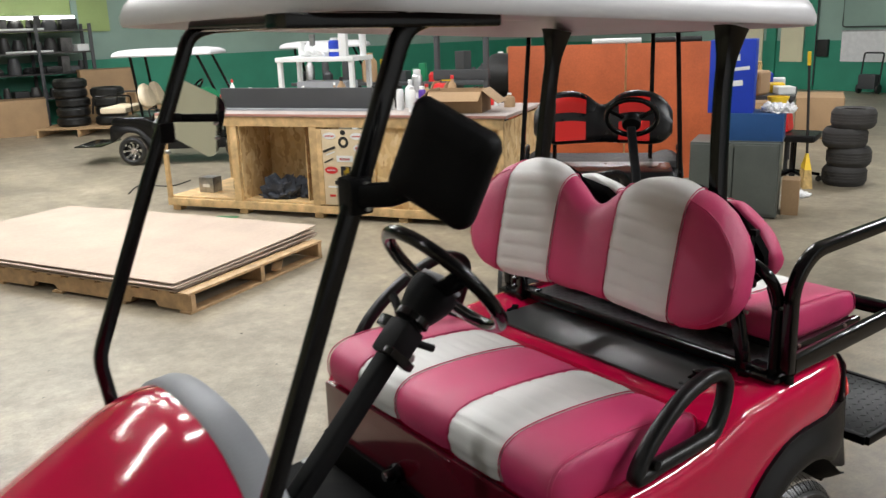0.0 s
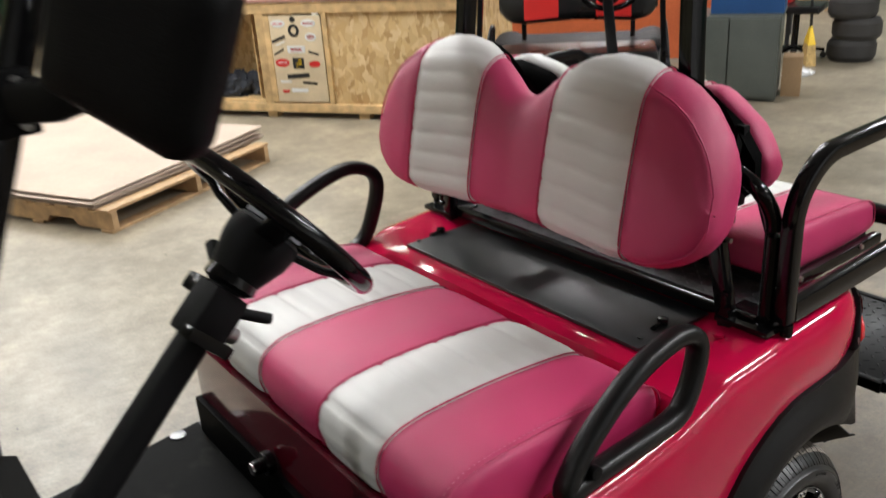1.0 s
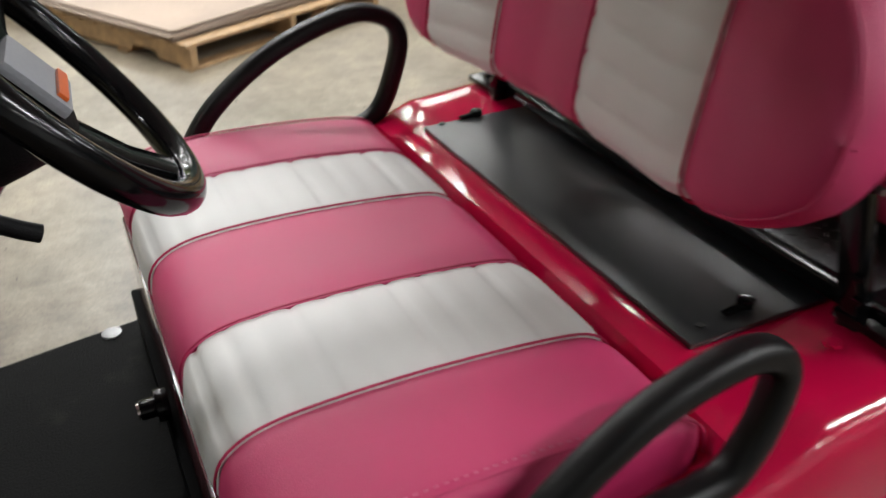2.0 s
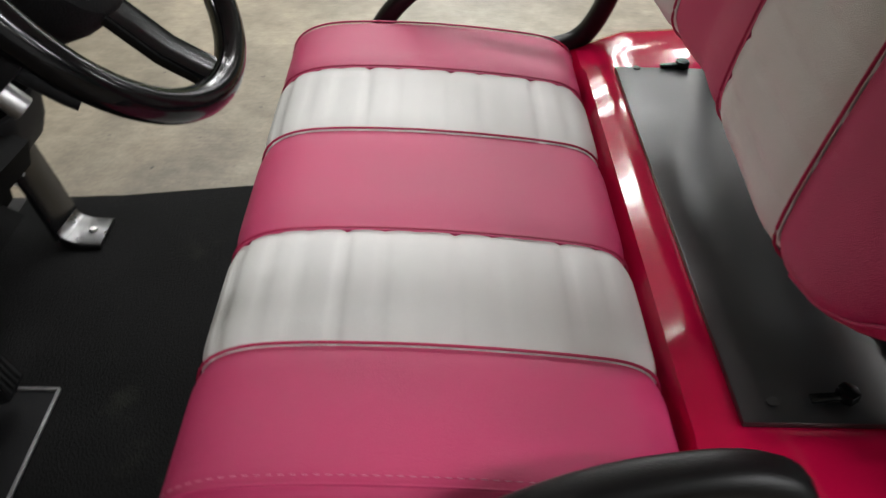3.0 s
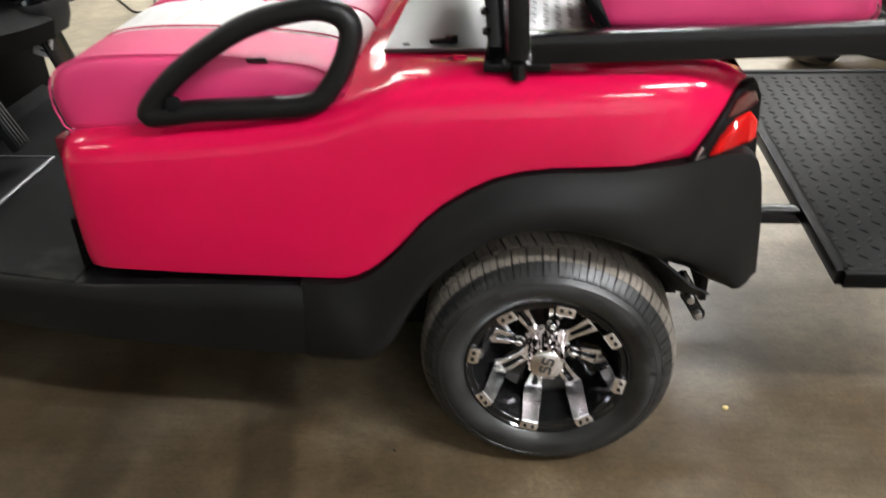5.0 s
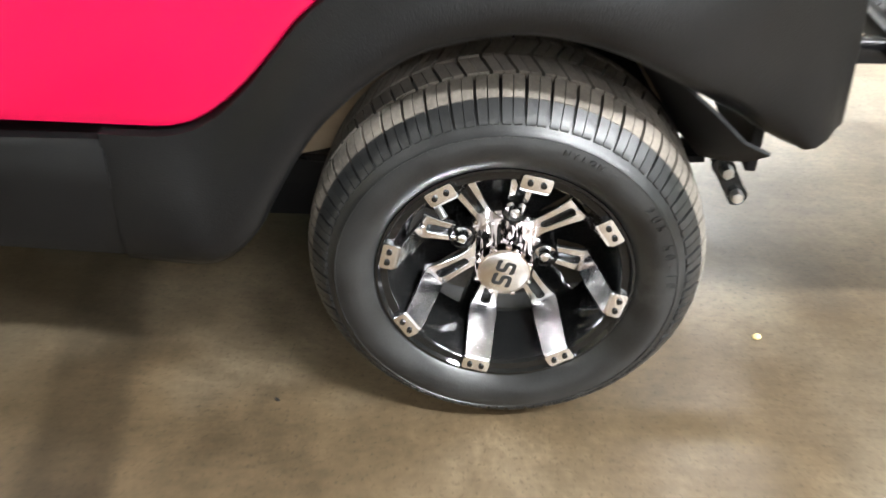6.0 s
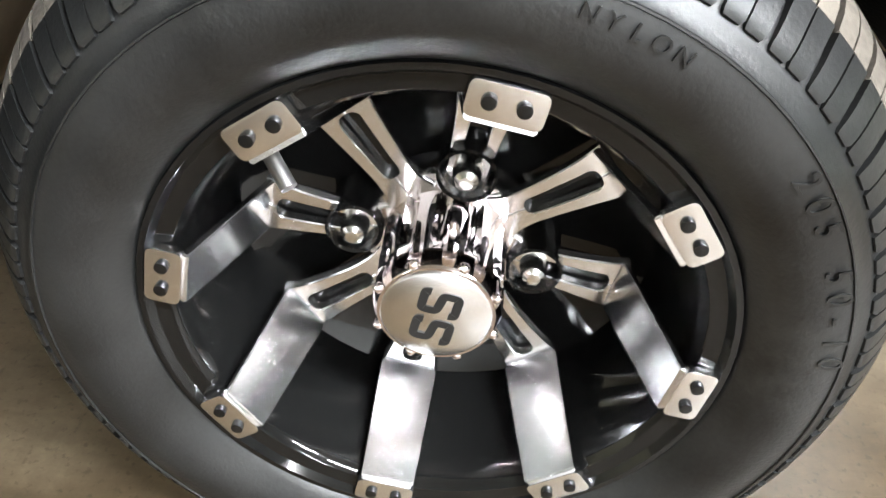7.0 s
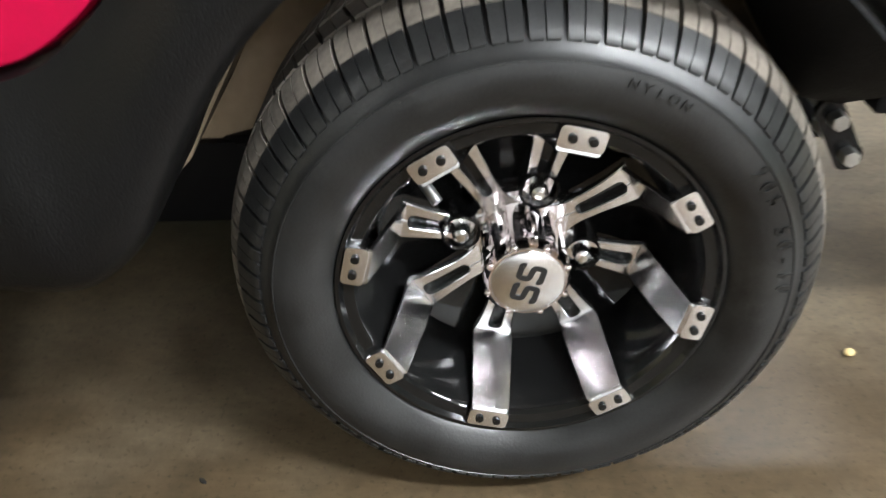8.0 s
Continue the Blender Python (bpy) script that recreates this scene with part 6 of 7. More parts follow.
def cloth_heap(at, name, label, sx, sy, sz, seed, material):
    r = random.Random(seed)
    ob = thing(name, label, "cloth", at)
    for k in range(9):
        bm = bmesh.new()
        bmesh.ops.create_icosphere(bm, subdivisions=4, radius=1)
        o = Vector((r.uniform(0, 9), r.uniform(0, 9), r.uniform(0, 9)))
        c = Vector((r.uniform(-0.3, 0.3) * sx, r.uniform(-0.25, 0.25) * sy, 0))
        for v in bm.verts:
            f = 0.66 + 0.42 * noise.noise(v.co * 2.2 + o) - 0.34 * abs(noise.noise(v.co * 3.6 + o)) + 0.14 * noise.noise(v.co * 8 + o)
            v.co = Vector((v.co.x * sx * 0.34 * f, v.co.y * sy * 0.36 * f, max(0, (v.co.z + 0.5) * sz * 0.62 * f))) + c
        part("fold", bm, material, ob, smooth=60)
    return ob


cloth_heap(on_bench(0.52, 0.24, 0.137), "overalls", "crumpled dark blue overalls heaped on the bench shelf", 0.80, 0.42, 0.27, 5, M["denim"])
ob = thing("leaning_panel", "matt black panel leaning under the bench", "panel", on_bench(-0.16, 0.45, 0.137))
part("panel", box((0.34, 0.03, 0.62), (0, 0, 0.315), 0.006, (-4, 0, 0)), M["slate"], ob)
ob = thing("metal_box", "small grey metal box on the bench shelf", "box", on_bench(-0.52, 0.30, 0.136))
part("body", box((0.17, 0.14, 0.15), (0, 0, 0.075), 0.006), M["steel"], ob)
part("plate", box((0.08, 0.003, 0.03), (0, -0.071, 0.07), 0), M["whiteenamel"], ob, "pale blank plate")
ob = thing("plastic_fascia", "long dark grey plastic fascia lying on the bench", "fascia", on_bench(0.52, 0.30, 0.944))
part("panel", box((1.60, 0.05, 0.205), (0, 0, 0.1025), 0.012), M["slate"], ob)
part("foot_lip", box((1.60, 0.07, 0.02), (0, -0.03, 0.010), 0.004), M["trim"], ob, "pale grey lip")


def carton(at, w, d, h, name="carton", label="open brown cardboard carton", flaps=True, group=""):
    ob = thing(name, label, "carton", at, group)
    t = 0.006
    for sx, sy, px, py in ((w, t, 0, -d / 2), (w, t, 0, d / 2), (t, d - 0.014, -w / 2 + t / 2, 0), (t, d - 0.014, w / 2 - t / 2, 0)):
        part("side", box((sx, sy, h), (px, py, h / 2), 0.001), M["kraft"], ob)
    part("bottom", box((w - 0.016, d - 0.016, t), (0, 0, 0.004), 0.001), M["kraft"], ob)
    if flaps:
        for s in (-1, 1):
            part("flap", box((w, d * 0.42, t), (0, s * (d / 2 + d * 0.17), h - 0.045), 0.001, (s * -32, 0, 0)), M["kraft"], ob)
            part("flap", box((w * 0.4, d * 0.95, t), (s * (w / 2 + w * 0.15), 0, h - 0.05), 0.001, (0, s * 38, 0)), M["kraft"], ob)
    else:
        part("lid", box((w, d, t), (0, 0, h), 0.001), M["kraft"], ob)
    return ob


carton(on_bench(2.15, 0.30, 0.945, 4), 0.46, 0.32, 0.185, label="open brown cardboard carton on the bench")


def spray_can(at, body, label, r=0.033, h=0.2, cap=None):
    ob = thing("spray_can", label, "can", at, "cans on the bench")
    part("body", lathe([(0, 0), (r, 0), (r, h * 0.8), (r * 0.75, h * 0.87), (r * 0.45, h * 0.89), (0, h * 0.89)], 20, "z"), body, ob)
    part("cap", lathe([(r * 0.7, h * 0.86), (r * 0.7, h * 0.99), (r * 0.5, h), (0, h)], 18, "z"), cap or M["whiteenamel"], ob, "plastic cap")
    part("band", lathe([(r + 0.0008, h * 0.25), (r + 0.0008, h * 0.4)], 20, "z"), M["whiteenamel"], ob, "pale printed band")


for u, y, b, c, l in ((1.72, 0.26, M["whiteenamel"], M["whiteenamel"], "white spray can standing on the bench"), (1.80, 0.30, M["purple"], M["whiteenamel"], "violet spray can standing on the bench"), (1.36, 0.33, M["steel"], M["whiteenamel"], "dull metal spray can standing on the bench"),
                      (1.45, 0.40, M["whiteenamel"], M["red"], "white spray can with a red cap"), (1.28, 0.42, M["slate"], M["ink"], "dark spray can standing on the bench"), (1.56, 0.36, M["whiteenamel"], M["ink"], "white aerosol can with a black cap")):
    spray_can(on_bench(u, y, 0.944), b, l, h=0.215 if b is not M["steel"] else 0.18, cap=c)


def reel(at, wound, label, r=0.11, w=0.11):
    ob = thing("hose_reel", label, "reel", at)
    for s in (-1, 1):
        part("flange", lathe([(0.012, s * w / 2), (r * 1.1, s * w / 2), (r * 1.1, s * (w / 2 + 0.01)), (0.012, s * (w / 2 + 0.01))], 32), M["kraft"] if wound is M["red"] else wound, ob, at=pose(0, 0, r * 1.1))
    for k in range(7):
        bm = bmesh.new()
        part("winding", tube([Vector((r * 0.85 * math.cos(a), -w / 2 + w * (k + 0.5) / 7, r * 0.85 * math.sin(a))) for a in span(0, 2 * math.pi * 0.98, 28)], w / 15, 8, True), wound, ob, at=pose(0, 0, r * 1.1))
    part("stand", box((r * 1.2, w * 1.5, 0.02), (0, 0, 0.01), 0.003), M["slate"], ob)


reel(on_bench(1.78, 0.85, 0.944, 80), M["red"], "red wire reel on a stand at the back of the bench", 0.10, 0.13)
reel(on_bench(-0.42, 0.25, 0.944, 60), M["greenp"], "green plastic cable reel standing on the bench", 0.10, 0.09)
spray_can(on_bench(1.62, 0.62, 0.944), M["steel"], "dull metal bottle at the back of the bench", 0.05, 0.34)

# small things crowded along the back of the bench
rb = random.Random(44)
for k in range(24):
    u, y = -0.62 + 0.135 * k + rb.uniform(-0.03, 0.03), rb.uniform(0.55, 0.98)
    if 1.6 < u < 1.95 and y > 0.7:
        y = 0.58
    w, h = rb.uniform(0.05, 0.11), rb.uniform(0.09, 0.30)
    m, tone = rb.choice([(M["whiteenamel"], "white"), (M["kraft"], "brown"), (M["slate"], "dark grey"), (M["red"], "red"), (M["whiteenamel"], "white"), (M["steel"], "dull metal"), (M["junk"], "dark"), (M["yellow"], "yellow")])
    if k % 3:
        ob = thing("bottle", tone + " bottle standing at the back of the bench", "bottle", on_bench(u, y, 0.944, rb.uniform(0, 90)), "bottles on the bench")
        part("body", lathe([(0, 0), (w * 0.5, 0.002), (w * 0.5, h * 0.62), (w * 0.42, h * 0.72), (w * 0.18, h * 0.82), (w * 0.17, h * 0.9), (0, h * 0.9)], 18, "z"), m, ob)
        part("cap", lathe([(w * 0.2, h * 0.88), (w * 0.2, h * 0.99), (w * 0.17, h), (0, h)], 14, "z"), rb.choice([M["ink"], M["red"], M["whiteenamel"]]), ob)
    else:
        ob = thing("parts_box", tone + " small box standing at the back of the bench", "box", on_bench(u, y, 0.944, rb.uniform(-25, 25)), "boxes on the bench")
        part("body", box((w * 1.8, w * 1.3, h * 0.7), (0, 0, h * 0.35), 0.004), m, ob)
        part("lid", box((w * 1.84, w * 1.34, 0.02), (0, 0, h * 0.7), 0.003), m, ob)

# white shelf table behind the bench, loaded with papers and tubs
SH = local(2.42, 7.75, -58.2)
ob = thing("shelf_table", "white steel shelf table with papers and tubs", "table", SH)
part("top", box((0.98, 0.5, 0.05), (0.40, 0.25, 1.34), 0.006), M["whiteenamel"], ob)
for u in (-0.05, 0.85):
    for y in (0.04, 0.46):
        part("leg", box((0.05, 0.05, 1.32), (u, y, 0.66), 0.006), M["whiteenamel"], ob)
part("upright", box((0.09, 0.06, 0.36), (0.76, 0.05, 1.545), 0.006), M["whiteenamel"], ob)
part("lower_shelf", box((0.90, 0.46, 0.03), (0.4, 0.25, 0.95), 0.004), M["whiteenamel"], ob)
part("drawer", box((0.62, 0.3, 0.13), (0.45, 0.2, 1.03), 0.01), M["trim"], ob, "grey plastic drawer")
cloth_heap(SH @ pose(0.35, 0.22, 1.365), "plastic_bags", "white plastic bags heaped on the shelf table", 0.5, 0.3, 0.16, 9, M["whiteenamel"])
spray_can(SH @ pose(0.60, 0.15, 1.365), M["bluecard"], "blue and white tub on the shelf table", 0.07, 0.2)


for k, (u, w, h) in enumerate(((0.08, 0.10, 0.16), (0.2, 0.07, 0.24), (0.62, 0.09, 0.2), (0.84, 0.08, 0.26), (0.5, 0.14, 0.1))):
    ob = thing("tub", ("white", "dull grey", "brown", "white", "dark")[k] + " tub on the white shelf table", "tub", SH @ pose(u, 0.33 + 0.03 * (k % 2), 1.366))
    part("body", lathe([(0, 0), (w * 0.45, 0), (w * 0.5, h * 0.9), (w * 0.53, h * 0.92), (w * 0.53, h), (0, h)], 18, "z"), (M["whiteenamel"], M["steel"], M["kraft"], M["whiteenamel"], M["slate"])[k], ob)


# ---- other carts ----
def parked_cart(name, label, at, paint, stripe, base, roof_mat, cowl_scale=1.0):
    """A plainer golf cart in the same frame: forward is -x, driver's side -y."""
    ob = thing(name, label, "golf cart", at)
    rings = [body_section(x) for x in xs]
    part("body", loft(rings), paint, ob, smooth=50)
    part("fender", fender(0), M["fender"], ob, smooth=60)
    part("fender", fender(1), M["fender"], ob, smooth=60)
    for y in (0.015, other(0.015)):
        part("rocker", box((1.05, 0.06, 0.15), (-0.93, y, 0.32), 0.015), M["fender"], ob)
    part("floor_mat", box((0.56, 1.06, 0.02), (-1.10, YC, 0.378), 0.006), M["matrub"], ob)
    part("cowl", loft([[Vector((p.x, p.y, p.z * cowl_scale)) for p in r] for r in bm_rows]), paint, ob, smooth=55)
    part("dash", box((0.16, 0.80, 0.20), (-1.38, YC, 0.77 * cowl_scale), 0.05), M["plastic"], ob)
    for x, y, fl, sp in ((0, 0, 0, 9), (0, other(0), 180, 31), (-WB, 0.02, 0, 22), (-WB, other(0.02), 180, 44)):
        w = link("wheel", WHEEL[0][1], ob, pose(x, y, RT, 0, 0, fl) @ Matrix.Rotation(radians(sp), 4, "Y"))
        for nm, me, lb in WHEEL[1:]:
            if nm in ("tyre", "tread", "hub_plate", "spoke", "centre_cap"):
                link(nm, me, w)
    seat_p = part("seat_cushion", box((0.44, 0.95, 0.10), (-0.585, YC, 0.715), 0.04, seg=4), base, ob)
    bk = part("backrest", loft([[place_back(v, a, hump(v) - 0.02 - (hump(v) - b) * 1.05) for a, b in back_ring(v)] for v in span(0.075, other(0.075), 26)]), base, ob, smooth=70)
    for lo, hi in ((0.235, 0.45), (0.68, 0.895)):
        cuts = ((0.0, 0.42), (0.60, 1.0)) if stripe is M["redvinyl"] else ((0.0, 1.0),)
        for c0, c1 in cuts:
            rows = []
            for v in span(lo, hi, 6):
                rg = back_ring(v)
                z0, z1 = hump(v) - 0.02 - (hump(v) - foot(v) - 0.03) * 1.05, hump(v) - 0.032
                th = lerp([(0, 0.074), (0.05, 0.080), (0.12, 0.088), (0.3, 0.092), (0.42, 0.094)], abs(v - YC)) * 1.03
                rows.append([place_back(v, th * (1 - 0.45 * max(0, (c0 + (c1 - c0) * k / 6) - 0.86) / 0.14) + 0.002, z0 + (z1 - z0) * (c0 + (c1 - c0) * k / 6)) for k in range(7)])
            bm = loft(rows, closed=False, cap=False)
            bmesh.ops.solidify(bm, geom=bm.faces[:], thickness=0.004)
            part("stripe_panel", bm, stripe, bk, smooth=60)
    w = part("steering_wheel", tube(ring, 0.017, 10, True), M["gloss"], ob, at=sw_m)
    part("hub", cyl(0.06, 0.06, (0, 0, -0.04), "z", 20, 0.01), M["plastic"], w)
    for a in (25, 155, 270):
        dd = Vector((math.cos(radians(a)), math.sin(radians(a)), 0))
        part("wheel_spoke", sweep([dd * 0.05 + Vector((0, 0, -0.03)), dd * 0.158], square_ring(0.03, 0.014, 0.004, 1), up=(0, 0, 1)), M["gloss"], w)
    part("steering_column", sweep([col, B], square_ring(0.05, 0.055, 0.012, 2), up=(0, 1, 0)), M["plastic"], ob)
    for F in (lambda y: y, other):
        part("front_strut", sweep(corner_path([(-1.425, F(0.105), 0.74), (-1.45, F(0.108), 0.88), (-1.115, F(0.125), 1.66)], 0.03, 4), square_ring(0.04, 0.026, 0.006, 1), up=(0, 1, 0)), M["gloss"], ob)
        part("rear_strut", sweep([(-0.15, F(0.22), 0.75), (-0.06, F(0.22), 1.66)], square_ring(0.04, 0.03, 0.006, 1), up=(0, 1, 0)), M["gloss"], ob)
        part("hip_handle", tube(smooth_path([(-0.62, F(0.03), 0.70), (-0.47, F(0.04), 0.85), (-0.32, F(0.04), 0.86), (-0.34, F(0.03), 0.71)], 5), 0.015, 8), M["fender"], ob)
    part("roof", loft(rings_of_roof(-1.36, 0.2)), roof_mat, ob, smooth=60)
    return ob


def rings_of_roof(x0, x1):
    return [[Vector((x, y, z)) for x, y in rounded_rect(x0 + i, x1 - i, 0.02 + i, 1.11 - i, max(0.03, 0.13 - i * 0.3))] for z, i in ((1.668, 0.05), (1.655, 0.01), (1.665, 0.0), (1.69, 0.005), (1.72, 0.03), (1.745, 0.09), (1.765, 0.25))]


parked_cart("golf_cart_parked", "parked black golf cart with red and black vinyl seats", local(2.965, 2.705, 42.0) @ Matrix.Scale(0.96, 4), M["plastic"], M["redvinyl"], M["blackvinyl"], M["slate"], 0.66)
cream = parked_cart("golf_cart_parked", "black golf cart with cream vinyl seats and a pale roof", local(1.95, 10.956, 143.6) @ Matrix.Scale(0.84, 4), M["gloss"], M["creamvinyl"], M["creamvinyl"], M["roof"])
part("rear_cushion", box((0.40, 0.92, 0.09), (0.27, YC, 0.85), 0.035, seg=3), M["creamvinyl"], cream, "cream rear bench cushion")
for y in (0.06, other(0.06)):
    part("arm_rail", tube(corner_path([(-0.05, y, 0.79), (-0.05, y, 1.08), (0.52, y, 1.08), (0.56, y, 0.82)], 0.05), 0.014, 8), M["gloss"], cream)
part("foot_plate", box((0.42, 0.9, 0.02), (0.74, YC, 0.30), 0.004), M["gloss"], cream)
parked_cart("golf_cart_parked", "pale roofed golf cart standing far behind the bench", local(4.5, 11.3, 143.6) @ Matrix.Scale(0.84, 4), M["slate"], M["blackvinyl"], M["blackvinyl"], M["roof"])

# ---- cabinets, orange panel, tyres ----
CAB = local(4.38, 2.79, 119)
cab = thing("steel_cabinet", "low grey-green steel cabinet standing on the floor", "cabinet", CAB)
part("body", box((0.72, 0.52, 0.62), (0.36, -0.27, 0.325), 0.008), M["greysteel"], cab)
part("plinth", box((0.70, 0.48, 0.03), (0.36, -0.27, 0.015), 0.003), M["ink"], cab)
for k in range(2):
    part("door", box((0.345, 0.014, 0.58), (0.185 + 0.355 * k, 0.0, 0.33), 0.004), M["greysteel"], cab)
chest = thing("tool_chest", "dark blue steel tool chest on the cabinet", "tool chest", CAB @ pose(0.25, -0.28, 0.637))
part("body", box((0.52, 0.42, 0.235), (0, 0, 0.1185), 0.008), M["bluesteel"], chest)
part("edge", box((0.53, 0.43, 0.012), (0, 0, 0.004), 0.002), M["greysteel"], chest)
sign = thing("blue_carton", "tall blue printed carton with pale print standing on the chest", "carton", CAB @ pose(0.42, -0.22, 0.874))
part("body", box((0.36, 0.26, 0.60), (0, 0, 0.30), 0.004), M["bluecard"], sign)
for u, z, w, h in ((0.02, 0.52, 0.16, 0.035), (0.0, 0.45, 0.12, 0.05), (-0.02, 0.36, 0.24, 0.028), (0.02, 0.24, 0.22, 0.045), (0.08, 0.19, 0.12, 0.03)):
    part("print_bar", box((w, 0.002, h), (u, 0.131, z), 0, (0, 6, 0)), M["whiteenamel"], sign, "pale print bar")
heap_m = CAB @ pose(0.04, -0.2, 0.876)
ob = thing("tub", "yellow plastic tub on the blue chest", "tub", CAB @ pose(0.06, -0.36, 0.876))
part("body", lathe([(0, 0), (0.075, 0), (0.085, 0.10), (0.09, 0.104), (0.09, 0.115), (0.08, 0.116), (0.07, 0.02), (0, 0.02)], 20, "z"), M["yellow"], ob)
orange = thing("partition", "large orange painted plywood partition on feet", "partition", local(4.95, 4.95, 131))
for k in range(2):
    part("sheet", box((1.22, 0.02, 1.40), (-0.62 + 1.24 * k, 0, 0.72), 0.002), M["orangewall"], orange)
part("rail", box((2.5, 0.05, 0.06), (0, -0.04, 1.38), 0.004), M["pine"], orange)
for u in (-1.1, 0, 1.1):
    part("foot", box((0.06, 0.5, 0.04), (u, -0.02, 0.02), 0.004), M["pine"], orange)
    part("brace", box((0.04, 0.05, 1.32), (u, -0.037, 0.69), 0.004), M["pine"], orange)
for k, u in enumerate((-0.5, 0.1)):
    ob = thing("rolled_tarp", "rolled pale plastic on top of the partition", "roll", local(4.95, 4.95, 131) @ pose(u, -0.02, 1.445))
    part("roll", cyl(0.03, 0.5, (0, 0, 0), "x", 14, 0.006), M["whiteenamel"] if k else M["ink"], ob)


def car_tyre(at, label="used black tyre in a stack", group="stacked tyres", r=0.27, w=0.2, material=None):
    ob = thing("tyre", label, "tyre", at, group)
    prof = [(r * 0.60, 0.012), (r * 0.66, 0.0), (r * 0.85, -0.004), (r * 0.95, 0.018), (r * 0.995, 0.05), (r, w / 2), (r * 0.995, w - 0.05), (r * 0.95, w - 0.018), (r * 0.85, w + 0.004), (r * 0.66, w), (r * 0.60, w - 0.012), (r * 0.62, w / 2), (r * 0.60, 0.012)]
    bm = lathe(prof, 40, "z")
    for k in range(4):
        z = w * (0.28 + 0.15 * k)
        lathe([(r * 0.998, z - 0.012), (r * 1.012, z - 0.009), (r * 1.012, z + 0.009), (r * 0.998, z + 0.012)], 40, "z", bm=bm)
    part("carcass", bm, material or M["oldtyre"], ob)


for k in range(4):
    car_tyre(local(6.22 + (0.0, 0.02, -0.01, 0.03)[k], 3.20 + (0, -0.02, 0.02, -0.03)[k], 40 * k, 0.003 + 0.188 * k), r=0.205, w=0.185)
for c, (x, y) in enumerate(((1.85, 14.9), (2.40, 14.6))):
    for k in range(5 - c):
        car_tyre(local(x + rnd.uniform(-0.03, 0.03), y + rnd.uniform(-0.03, 0.03), 30 * k, 0.14 + 0.163 * k), "new black tyre in a tall stack on a pallet", "tyres on the pallet", 0.28, 0.16, M["rubber"])
ob = thing("pallet", "small pale pallet under the stacked tyres", "pallet", local(1.4, 14.5, -35))
for k in range(7):
    part("deck_board", box((1.5, 0.12, 0.018), (0.4, 0.1 + 0.17 * k, 0.128), 0.002), M["palletwood"], ob)
for k in range(3):
    part("stringer", box((0.04, 1.2, 0.118), (-0.3 + 0.7 * k, 0.6, 0.06), 0.003), M["palletwood"], ob)

# swivel chair with a red bag, broom, papers, small carton
CH = local(5.98, 3.62, 20)
ch = thing("office_chair", "worn black swivel chair with a red bag on it", "chair", CH)
part("seat", box((0.46, 0.46, 0.07), (0, 0, 0.47), 0.03, seg=3), M["blackvinyl"], ch)
part("column", cyl(0.03, 0.30, (0, 0, 0.28), "z", 14), M["gloss"], ch)
for k in range(5):
    a = radians(72 * k + 10)
    part("leg", sweep([(0, 0, 0.12), (0.27 * math.cos(a), 0.27 * math.sin(a), 0.075)], square_ring(0.04, 0.03, 0.006, 1)), M["gloss"], ch)
    part("castor", cyl(0.03, 0.03, (0.27 * math.cos(a), 0.27 * math.sin(a), 0.03), "x", 12, 0.004), M["ink"], ch)
bag = thing("bag", "bright red cloth bag lying on the swivel chair", "bag", CH @ pose(0.05, 0.1, 0.506))
part("bag_body", box((0.26, 0.08, 0.26), (0, 0, 0.13), 0.03, (-8, 0, 0), seg=3), M["red"], bag)
br = thing("broom", "broom with yellow cap and straw bristles leaning on the chair", "broom", local(5.86, 3.40, 40))
part("handle", tube([(0, 0, 0.30), (-0.03, 0.05, 1.20)], 0.013, 10), M["ink"], br)
part("grip", tube([(-0.03, 0.05, 1.18), (-0.035, 0.058, 1.31)], 0.018, 10), M["yellow"], br, "yellow grip")
part("cap", loft([[Vector((x * s, y * s, z)) for x, y in ((-1, -0.3), (1, -0.3), (1, 0.3), (-1, 0.3))] for z, s in ((0.33, 0.03), (0.27, 0.06), (0.18, 0.11))]), M["yellow"], br, "yellow plastic cap")
part("bristles", loft([[Vector((x * s, y * s, z)) for x, y in ((-1, -0.3), (1, -0.3), (1, 0.3), (-1, 0.3))] for z, s in ((0.18, 0.105), (0.0, 0.15))]), M["straw"], br, "straw bristles")
carton(local(4.70, 2.86, 119), 0.14, 0.2, 0.30, label="small open cardboard carton beside the cabinet", flaps=False)
cloth_heap(heap_m, "plastic_bags", "crumpled white plastic bag on the blue chest", 0.26, 0.24, 0.11, 17, M["paper"])
cloth_heap(local(5.35, 3.18, 0), "paper_scraps", "crumpled white paper lying on the floor", 0.32, 0.22, 0.06, 21, M["paper"])
